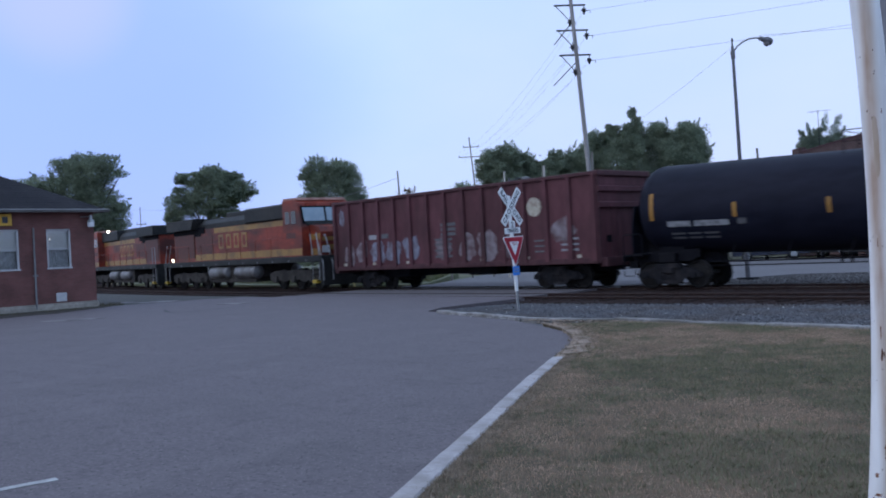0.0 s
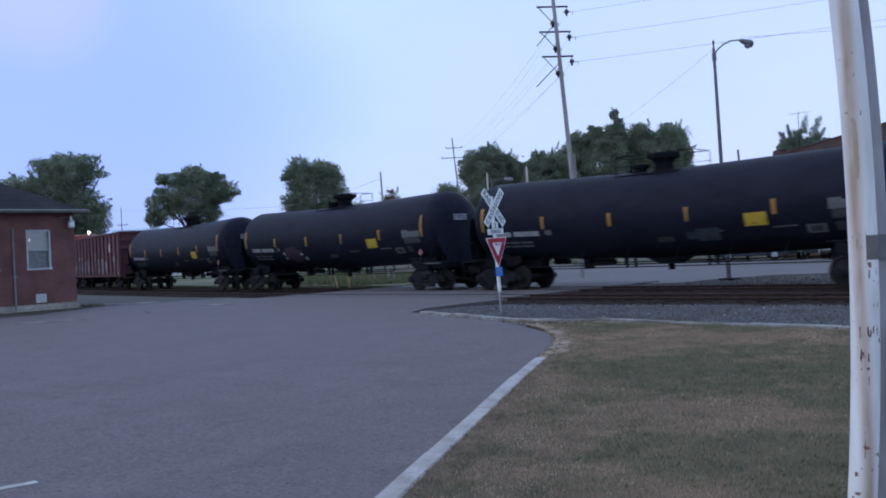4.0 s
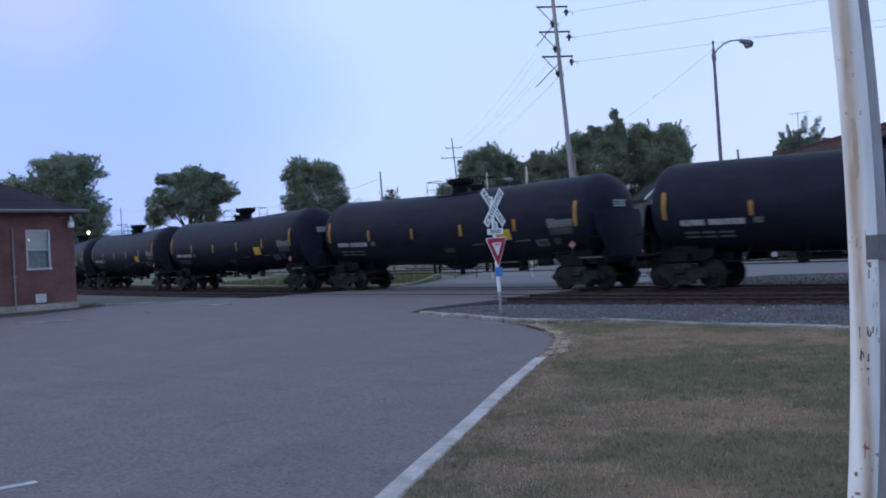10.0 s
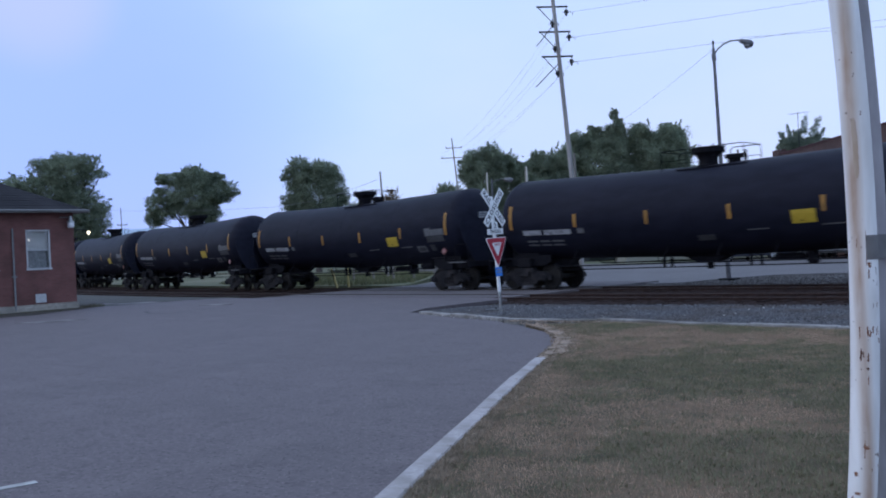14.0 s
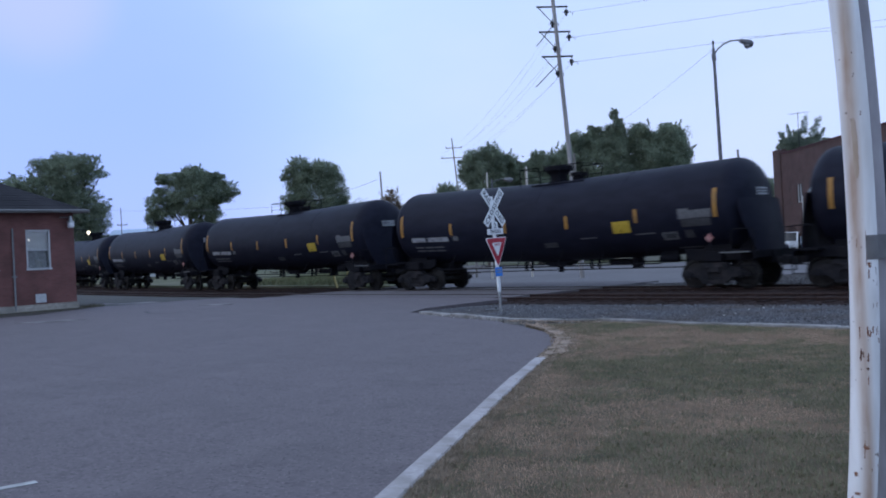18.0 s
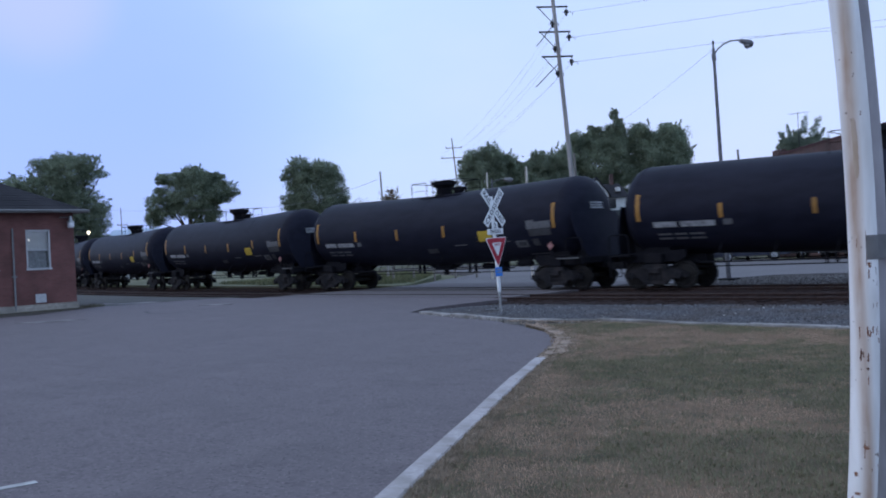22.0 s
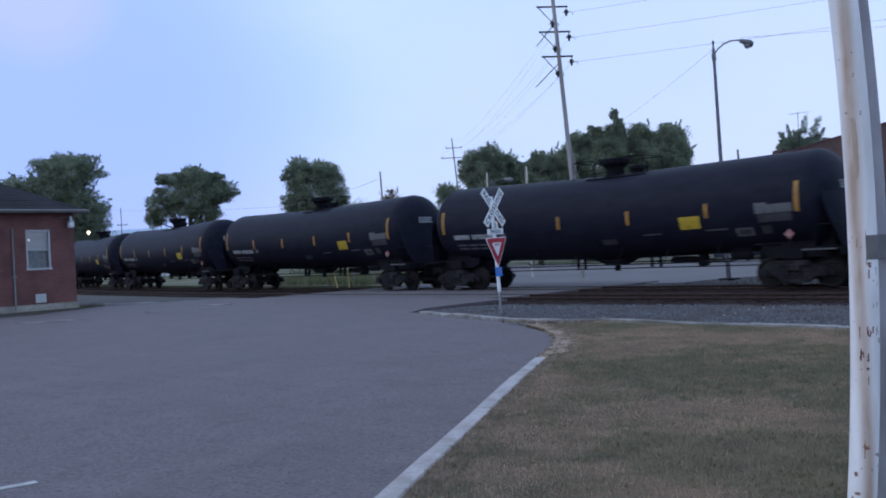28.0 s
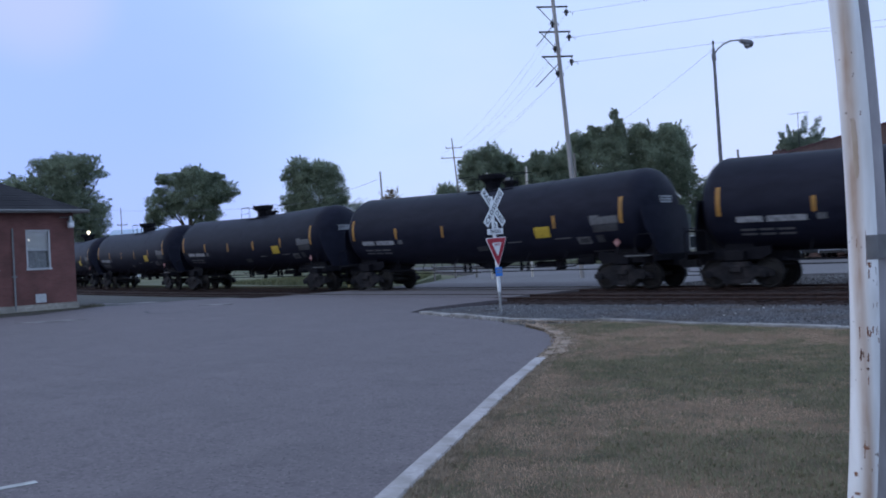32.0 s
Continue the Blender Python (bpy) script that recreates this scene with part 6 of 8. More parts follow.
def pole_patch(z0, z1, a0, a1, r=0.0765, ragged=0.0, seed=1):
    """A thin skin on the shaft between two heights and two bearings; 0 degrees faces the lens, 90 its right."""
    rr = np.random.RandomState(seed)
    n, k = 14, 8
    vs, fs = [], []
    mid, wide, drift = (a0 + a1) / 2, (a1 - a0) / 2, 0.0
    for i in range(n + 1):
        f = i / n
        half_ = wide
        if ragged:
            # an uneven flake: its sides waver on their own, its ends are blunt
            drift = 0.6 * drift + rr.uniform(-0.5, 0.5) * wide * ragged
            half_ = wide * (1 - ragged * rr.uniform(0.0, 0.75)) * (0.35 if i in (0, n) else 1.0)
        for j in range(k + 1):
            a = radians(mid + drift - half_ + 2 * half_ * j / k)
            vs.append(bowed(z0 + (z1 - z0) * f, r * math.sin(a), -r * math.cos(a)))
    for i in range(n):
        for j in range(k):
            q = i * (k + 1) + j
            fs.append((q, q + 1, q + k + 2, q + k + 1))
    return Geo().add(vs, fs)


ring = [i * 0.2 - 0.3 for i in range(42)]
part("shaft", Geo().tube([bowed(z) for z in ring], [0.075] * len(ring), 30), POLE_WHITE, pole, smooth=60)
part("conduit", Geo().tube([bowed(z, 0.150, 0.125) for z in ring], 0.046, 18), CONDUIT, pole, "grey steel conduit", smooth=60)
g = Geo()
vs = []
for z in (1.483, 1.617):
    for k in range(8):
        a = radians(-12 + 102 * k / 7)
        vs.append(bowed(z, 0.0785 * math.sin(a), -0.0785 * math.cos(a)))
    vs += [bowed(z, 0.196, 0.05), bowed(z, 0.20, 0.16), bowed(z, 0.195, 0.16), bowed(z, 0.190, 0.06)]
    for k in range(7, -1, -1):
        a = radians(-12 + 102 * k / 7)
        vs.append(bowed(z, 0.0745 * math.sin(a), -0.0745 * math.cos(a)))
n = len(vs) // 2
part("strap", g.add(vs, [tuple(range(n - 1, -1, -1)), tuple(range(n, 2 * n))] + [(i, (i + 1) % n, (i + 1) % n + n, i + n) for i in range(n)]), POLE_GREY, pole, "grey metal strap plate")
for k, (z0, z1, a0, a1) in enumerate(((0.925, 0.975, -16, -7), (1.025, 1.055, 34, 46), (1.38, 1.43, -9, -2), (2.27, 2.30, -5, 0), (0.45, 0.468, -26, 0), (0.20, 0.215, -56, -26), (0.345, 0.36, 44, 56), (1.06, 1.10, -14, -8), (1.07, 1.11, 22, 27), (1.085, 1.12, 29, 32), (1.06, 1.09, 38, 42), (1.40, 1.44, 26, 31), (1.34, 1.36, 30, 34), (1.22, 1.25, 28, 33), (1.22, 1.245, 10, 13), (0.80, 0.85, -14, -9), (0.30, 0.315, -62, -50), (0.33, 0.345, 8, 12), (0.15, 0.17, 40, 58), (0.40, 0.50, -24, -20), (0.93, 1.00, -46, -36), (0.95, 0.985, -34, -28), (1.05, 1.12, -48, -42), (1.07, 1.12, -18, -10), (1.06, 1.10, -8, 0), (1.08, 1.12, 4, 12), (1.45, 1.64, -14, -10), (1.44, 1.47, -10, 6), (0.30, 0.325, -62, -44), (0.17, 0.19, -70, -60), (1.55, 1.60, -50, -46))):
    part("rust_chip", pole_patch(z0, z1, a0, a1, 0.0756, 0.8, 60 + k), POLE_RUST, pole, "flaked rusty chip" if k == 0 else "")

part("rust_streak", pole_patch(1.93, 2.26, -44, -22, 0.0754, 0.25, 80), POLE_STAIN, pole, "brown rust streak below a chip")

# ---- brick depot ----
DX, DY0, DY1, EAVE = -37.15, 3.0, 18.75, 4.07
depot = thing("brick_depot", "small red brick railway depot with a dark hip roof", "building")
WIN_Z0, WIN_Z1 = 1.70, 3.36
WINS = [(16.70, 17.72), (14.55, 15.57), (11.4, 12.42), (9.0, 10.02)]
T = 0.32
ys = [DY0] + [y for w in sorted(WINS) for y in w] + [DY1]
for i in range(0, len(ys), 2):
    part("brick_pier", Geo().box(DX - T, DX, ys[i], ys[i + 1], 0.0, EAVE), BRICK, depot)
for a, b in WINS:
    part("brick_apron", Geo().box(DX - T, DX, a, b, 0.0, WIN_Z0), BRICK, depot)
    part("brick_header", Geo().box(DX - T, DX, a, b, WIN_Z1, EAVE), BRICK, depot)
part("track_side_wall", Geo().box(DX - 9, DX - T, DY1 - T, DY1, 0, EAVE), BRICK, depot)
part("rear_wall", Geo().box(DX - 9, DX - 9 + T, DY0 + T, DY1 - T, 0, EAVE), BRICK, depot)
part("south_wall", Geo().box(DX - 9, DX - T, DY0, DY0 + T, 0, EAVE), BRICK, depot)
part("floor_slab", Geo().box(DX - 9 + T, DX - T, DY0 + T, DY1 - T, 0.0, 0.9), ROOM_DARK, depot)
part("inner_partition", Geo().box(DX - 1.6, DX - 1.5, DY0 + T, DY1 - T, 0.9, EAVE - 0.05), ROOM_DARK, depot)
part("footing", Geo().box(DX - 0.1, DX + 0.07, DY0 - 0.07, DY1 + 0.07, -0.2, 0.20, bevel=0.02), LIMESTONE, depot, "pale stone water table")
part("stone_course", Geo().box(DX - 0.1, DX + 0.03, DY0, DY1 + 0.03, 0.20, 0.28), LIMESTONE, depot)
ov = 0.48
x0, x1, y0, y1 = DX - 9 - ov, DX + ov, DY0 - ov, DY1 + ov
rise, run = 2.62, (x1 - x0) / 2
g = Geo()
ez = EAVE + 0.05
g.add([(x0, y0, ez), (x1, y0, ez), (x1, y1, ez), (x0, y1, ez), ((x0 + x1) / 2, y0 + run, ez + rise), ((x0 + x1) / 2, y1 - run, ez + rise)],
      [(0, 1, 4), (1, 2, 5, 4), (2, 3, 5), (3, 0, 4, 5), (3, 2, 1, 0)])
roof = part("roof", g, SHINGLE, depot)
# shingle courses on the faces that show
for k in range(22):
    f = k / 22
    zc = ez + rise * f + 0.012
    d = run * f
    g = Geo()
    g.tube([(x1 - d + 0.004, y0 + d, zc - 0.008), (x1 - d + 0.004, y1 - d, zc - 0.008)], 0.007, 4)
    part("shingle_course", g, SHINGLE, roof)
part("fascia", Geo().box(x1 - 0.02, x1 + 0.025, y0, y1 + 0.02, EAVE - 0.03, EAVE + 0.10), TRIM, depot, "pale grey eave board")
part("fascia", Geo().box(x0, x1 - 0.02, y1 - 0.02, y1 + 0.02, EAVE - 0.03, EAVE + 0.10), TRIM, depot)
part("soffit", Geo().box(x0, x1 - 0.02, y0, y1 - 0.02, EAVE - 0.01, EAVE + 0.03), ORANGE_DARK, depot, "dark eave soffit")
part("gutter", Geo().tube([(x1 + 0.06, y0, EAVE + 0.05), (x1 + 0.06, y1, EAVE + 0.06)], 0.04, 10), TRIM, depot, smooth=50)
for a, b in WINS:
    w = part("sash_window", Geo().box(DX - 0.10, DX - 0.02, a, a + 0.07, WIN_Z0, WIN_Z1).box(DX - 0.10, DX - 0.02, b - 0.07, b, WIN_Z0, WIN_Z1).box(DX - 0.10, DX - 0.02, a, b, WIN_Z1 - 0.07, WIN_Z1).box(DX - 0.10, DX + 0.03, a - 0.03, b + 0.03, WIN_Z0, WIN_Z0 + 0.07), WIN_WHITE, depot, "white wooden double-hung window")
    mz = (WIN_Z0 + WIN_Z1) / 2
    part("meeting_rail", Geo().box(DX - 0.09, DX - 0.03, a + 0.07, b - 0.07, mz - 0.03, mz + 0.03), WIN_WHITE, w)
    for q0, q1 in ((WIN_Z0 + 0.07, mz - 0.03), (mz + 0.03, WIN_Z1 - 0.07)):
        pane = part("pane", Geo().box(DX - 0.068, DX - 0.062, a + 0.07, b - 0.07, q0, q1), GLASS, w)
        pane.visible_shadow = False
    part("blind", Geo().box(DX - 0.17, DX - 0.15, a + 0.02, b - 0.02, mz - 0.02, WIN_Z1), BLIND, w, "pale blind")
    part("curtain", Geo().box(DX - 0.20, DX - 0.18, a + 0.02, b - 0.02, WIN_Z0, mz), CURTAIN, w, "grey curtain behind the lower sash")
    part("lintel", Geo().box(DX - 0.05, DX + 0.012, a - 0.12, b + 0.12, WIN_Z1 + 0.003, WIN_Z1 + 0.14), BRICK, w)
part("downpipe", Geo().tube([(DX + 0.06, 16.15, 0.08), (DX + 0.06, 16.15, 3.42)], 0.04, 10).box(DX, DX + 0.13, 16.07, 16.23, 1.42, 1.5), TRIM, depot, "pale drain pipe", smooth=50)
# added glowing ball: imitates a lamp's glint on the pane, no bulb hangs there
part("indoor_bulb", Geo().lathe([(0.005, -0.024), (0.019, -0.014), (0.024, 0.0), (0.019, 0.014), (0.005, 0.024)], 12, pose(DX - 0.115, 16.89, 2.95)), GLINT_GLOW, depot, "small glowing ball added behind the glass as a lamp's reflection")
part("vent_cover", Geo().box(DX + 0.003, DX + 0.05, 16.98, 17.42, 0.34, 0.70, bevel=0.01), WIN_WHITE, depot, "white foundation vent cover")
lampc = part("security_lamp", Geo().lathe([(0.03, 0.30), (0.06, 0.28), (0.07, 0.12), (0.14, 0.06), (0.15, 0.0), (0.12, -0.01)], 16, pose(DX + 0.24, 18.52, 3.62)), GALV, depot, "grey cone security lamp", smooth=40)
part("lamp_glass", Geo().lathe([(0.135, 0.0), (0.135, -0.16), (0.11, -0.2)], 16, pose(DX + 0.24, 18.52, 3.62)), LAMP_SOFT, lampc, smooth=40)
part("lamp_arm", Geo().tube([(DX, 18.18, 3.86), (DX + 0.24, 18.52, 3.86)], 0.02, 6), GALV, lampc)
part("amber_sign", Geo().box(DX + 0.03, DX + 0.10, 13.6, 15.30, 3.52, 3.99, bevel=0.01), SIGN_AMBER, depot, "amber sign board under the eave")
for k in range(4):
    part("sign_bar", Geo().box(DX + 0.101, DX + 0.106, 13.78 + 0.38 * k, 14.0 + 0.38 * k, 3.62, 3.88), SIGN_BLACK, depot)
wl_ = thing("wall_lamp", "lit round lamp on a bracket at the depot's corner", "lamp", at=pose(DX - 0.3, DY1, 3.22))
part("bracket", Geo().tube([(0, 0, 0.1), (0, 0.5, 0.14), (0, 0.80, 0.06)], 0.018, 6), DARK_METAL, wl_)
part("bulb", Geo().lathe([(0.02, 0.05), (0.05, 0.03), (0.058, -0.02), (0.04, -0.06), (0.01, -0.07)], 14, pose(0, 0.82, 0.0)), LAMP_GLOW, wl_, "glowing warm white bulb", smooth=60)
structure("depot_apron", sheet([(-37.05, 2.0), (-35.4, 2.0), (-34.6, 6.0), (-34.3, 10.0), (-33.7, 13.0), (-34.2, 14.6), (-34.1, 15.6), (-35.1, 17.0), (-35.6, 18.2), (-36.3, 19.1), (-37.6, 19.5), (-46.0, 19.9), (-46, 18.95), (-37.05, 18.85)], 0.012, 0.1), DEPOT_DIRT, "bare weedy dirt strip at the foot of the depot", "ground")
structure("gravel_strip", sheet([(-36.4, 19.3), (-36.1, 20.6), (-35.9, 21.9), (-35.6, 23.4), (-34.0, 24.85)] + [track_at(s_, -TRACK_GAP - 1.8)[:2] for s_ in steps(-35.5, -90, 6)] + [(-62, 21.0), (-46, 20.1)], 0.008, 0.05), LOT_GRAVEL, "grey gravel strip between the asphalt and the tracks", "ground")
wr = np.random.RandomState(83)
wu = wr.rand(5200)
wd = np.abs(wr.normal(size=5200)) * 0.55
wx_, wy_ = -36.75 + wd + 0.7 * (wr.rand(5200) < 0.25), 3.0 + 16.2 * wu
wk = (np.sin(wy_ * 2.3) + np.sin(wy_ * 5.9 + 1) + wr.normal(size=5200) * 0.7 > -0.2) & (wx_ < np.interp(wy_, [3, 13, 17, 19.2], [-35.0, -33.9, -35.1, -36.3]))
blades("depot_weeds", WEEDS, "low dusty weeds along the foot of the depot wall", None, 0, 0.06, 0.010, 84, 0.01, places=(wx_[wk], wy_[wk]))
corner = np.clip(wr.normal(size=(260, 2)), -1.5, 1.5) * np.array([0.22, 0.28]) + np.array([-36.75, 19.15])
blades("corner_weeds", WEEDS, "taller weeds at the depot corner", None, 0, 0.16, 0.012, 85, 0.01, places=(corner[:, 0], corner[:, 1]))


# ---- utility poles, lamp posts, wires ----
def utility_pole(x, y, h, r, label, mat, arms, lean=(0.0, 0.0), yaw=0.0, name="utility_pole"):
    """arms: (height, length to either side, thickness); lean: shift of the top."""
    p = thing(name, label, "utility pole", "utility poles", at=pose(x, y, -0.35))
    top = Vector((lean[0], lean[1], h))
    part("pole_shaft", Geo().tube([Vector((0, 0, 0)).lerp(top, i / 6) for i in range(7)], [r * (1 - 0.35 * i / 6) for i in range(7)], 12), mat, p, smooth=60)
    for z, half, off, th in arms:
        c = Vector((0, 0, 0)).lerp(top, z / h)
        m = Matrix.Translation(c) @ pose(0, 0, 0, 0, 0, yaw)
        arm = part("crossarm", Geo().box(-half + off, half + off, -0.14, -0.03, -th, th, m), mat, p)
        for e in (-half + off + 0.08, half + off - 0.08):
            part("insulator", Geo().lathe([(0.03, 0), (0.05, 0.04), (0.035, 0.08), (0.055, 0.11), (0.03, 0.17)], 10, m @ pose(e, -0.085, th)), DARK_METAL, arm)
    return p


# tall three-arm pole: arms to one side, hanging insulators and long diagonal braces
big = thing("transmission_pole", "tall weathered wooden pole with three steel crossarms and braces", "utility pole", "utility poles", at=pose(-24.35, 38.45, -0.35))
BIG_TOP = Vector((-0.70, -0.62, 16.2))


def on_big(z):
    return Vector((0, 0, 0)).lerp(BIG_TOP, z / BIG_TOP.z)


AX = Vector((0.754, 0.657, 0.0))
part("pole_shaft", Geo().tube([on_big(16.2 * i / 8) for i in range(9)], [0.135 - 0.006 * i for i in range(9)], 14), GREY_POLE, big, smooth=60)
for z in (11.36, 12.59, 13.84):
    c = on_big(z)
    arm = part("crossarm", Geo().tube([c - AX * 0.86 + Vector((0, 0, 0.02)), c + AX * 0.70 + Vector((0, 0, -0.02))], 0.045, 8), DARK_METAL, big)
    for d, dz in ((0.62, -0.30), (-0.10, -0.85)):
        q = c + AX * d + Vector((0, 0, dz))
        ins = [q + Vector((0, 0, 0.26)), q + Vector((0, 0, 0.14)), q + Vector((0, 0, 0.1)), q, q - Vector((0, 0, 0.08)), q - Vector((0, 0, 0.2))]
        part("insulator", Geo().tube(ins, [0.02, 0.02, 0.10, 0.11, 0.07, 0.03], 10).tube([q - AX * 0.16, q + AX * 0.30], 0.018, 5).tube([q + AX * 0.30, q + AX * 0.30 - Vector((0, 0, 0.14))], 0.014, 5), DARK_METAL, arm)
    part("brace", Geo().tube([c - AX * 0.78, c - AX * 0.05 - Vector((0, 0, 0.85))], 0.022, 5), DARK_METAL, arm)
for z, d in ((13.0, 0.98), (10.98, 1.22)):
    c = on_big(z)
    part("guy_strut", Geo().tube([c + AX * 0.05 + Vector((0, 0, 0.12)), c - AX * d - Vector((0, 0, 1.08))], 0.026, 6), DARK_METAL, big)

utility_pole(-70.05, 84.75, 15.6, 0.11, "distant wooden power pole with two crossarms", WOOD_POLE, [(13.2, 1.45, -0.1, 0.045), (14.4, 1.0, 0.1, 0.04)], (-0.9, -0.7), 41)
utility_pole(-42.2, 42.8, 7.45, 0.085, "bare weathered wooden pole beside the tracks", GREY_POLE, [], (-0.2, -0.1))
utility_pole(-30.8, 39.4, 6.2, 0.07, "slim pale steel post behind the train", PALE_POLE, [], (-0.05, 0), 0, "marker_post")
utility_pole(-29.1, 40.8, 6.4, 0.075, "slim pale wooden post behind the train", PALE_POLE, [], (-0.05, 0), 0, "marker_post")
utility_pole(-28.6, 45.0, 7.3, 0.08, "dark slim post before the trees", WOOD_POLE, [], (-0.1, 0), 0, "marker_post")
utility_pole(-41.5, 58.0, 8.2, 0.09, "thin dark wooden pole beyond the tracks", WOOD_POLE, [], (-0.05, 0), 0, "marker_post")
utility_pole(-120.1, 67.8, 10.5, 0.085, "far wooden pole with a short crossarm", WOOD_POLE, [(8.0, 0.7, 0.1, 0.06)], (0, 0), 60)
utility_pole(-24.2, 58.5, 7.7, 0.11, "short dark pole stub", WOOD_POLE, [], (-0.25, -0.2), 0, "marker_post")

lamp_post = thing("street_lamp", "grey steel street lamp with a curved arm, unlit", "street lamp", at=pose(-15.06, 34.43, 0.09))
part("base_plate", Geo().box(-0.34, 0.34, -0.34, 0.34, -0.25, -0.1, bevel=0.03), CAR_BLACK, lamp_post, "dark footing plate")
part("pole_shaft", Geo().tube([(0, 0, -0.2), (-0.064, -0.046, 4.41), (-0.12, -0.09, 9.04)], [0.095, 0.075, 0.056], 14), LAMP_STEEL, lamp_post, smooth=60)
part("collar", Geo().tube([(-0.11, -0.083, 8.54), (-0.12, -0.09, 8.83)], 0.085, 12), LAMP_STEEL, lamp_post)
part("finial", Geo().lathe([(0.03, 0.0), (0.03, 0.18), (0.055, 0.22), (0.04, 0.30), (0.01, 0.33)], 8, pose(-0.12, -0.09, 9.02)), DARK_METAL, lamp_post)
arm_pts = [(-0.12 + RX * d, -0.09 + RY * d, z) for d, z in ((0.0, 8.77), (0.18, 9.0), (0.41, 9.18), (0.69, 9.29), (0.96, 9.31), (1.19, 9.25))]
part("arm", Geo().tube(arm_pts, 0.03, 8), LAMP_STEEL, lamp_post, smooth=60)
mh = pose(-0.12 + RX * 1.30, -0.09 + RY * 1.30, 9.20, 0, 22, 41)
part("lamp_head", Geo().lathe([(0.04, -0.28), (0.08, -0.24), (0.10, -0.07), (0.145, 0.06), (0.155, 0.19), (0.10, 0.28), (0.02, 0.30)], 18, mh, axis="X"), LAMP_STEEL, lamp_post, "cobra-head luminaire", smooth=50)
part("lamp_glass", Geo().lathe([(0.03, -0.05), (0.12, 0.03), (0.13, 0.16), (0.04, 0.23)], 16, mh @ pose(0, 0, -0.085), axis="X"), SILVER, lamp_post, smooth=50)


def wire(points, r, sag, label, n=14):
    """Wires hang between the points, lower in the middle by sag."""
    g = Geo()
    for a, b in zip(points, points[1:]):
        a, b = Vector(a), Vector(b)
        pts = [a.lerp(b, i / n) - Vector((0, 0, sag * 4 * (i / n) * (1 - i / n))) for i in range(n + 1)]
        g.tube(pts, r, 5, caps=False)
    return tagged(part("overhead_wire", g, WIRE, None), label, "wire", "overhead wires")


bw = Vector((-24.35, 38.45, -0.35))
for z, dz in ((11.27, 0.0), (12.50, 0.3), (13.75, 0.5)):
    c = bw + on_big(z) + AX * 0.62 + Vector((0, 0, -0.24))
    wire([c, c + Vector((35.0, 8.0, 0.0))], 0.007, 0.2, "thin overhead power line")
    wire([c, (-70.9 + 0.9, 84.0, 12.6 + dz * 2)], 0.0045, 0.9, "thin overhead power line")
    c2 = bw + on_big(z) - AX * 0.12 + Vector((0, 0, -1.0))
    wire([c2, (-71.9, 83.2, 12.4 + dz * 2)], 0.0045, 0.9, "thin overhead power line")
wire([(-42.5, 42.6, 6.6), (-66, 52, 6.4), (-135, 70, 11)], 0.011, 0.35, "black service line between poles")
wire([(-14.4, 35.1, 9.5), (20, 54, 9.5)], 0.006, 0.2, "thin overhead power line")
wire([(-15.18, 34.35, 9.1), (-30, 52, 9.2)], 0.005, 0.1, "thin service drop to the street lamp")


# ---- trees ----
# crowns are laid out across the line of sight: u to the right of it, w along it
def lobe(u, w, z, ru, rw, rz):
    return (u * RX - w * RY, u * RY + w * RX, z, ru, rw, rz)


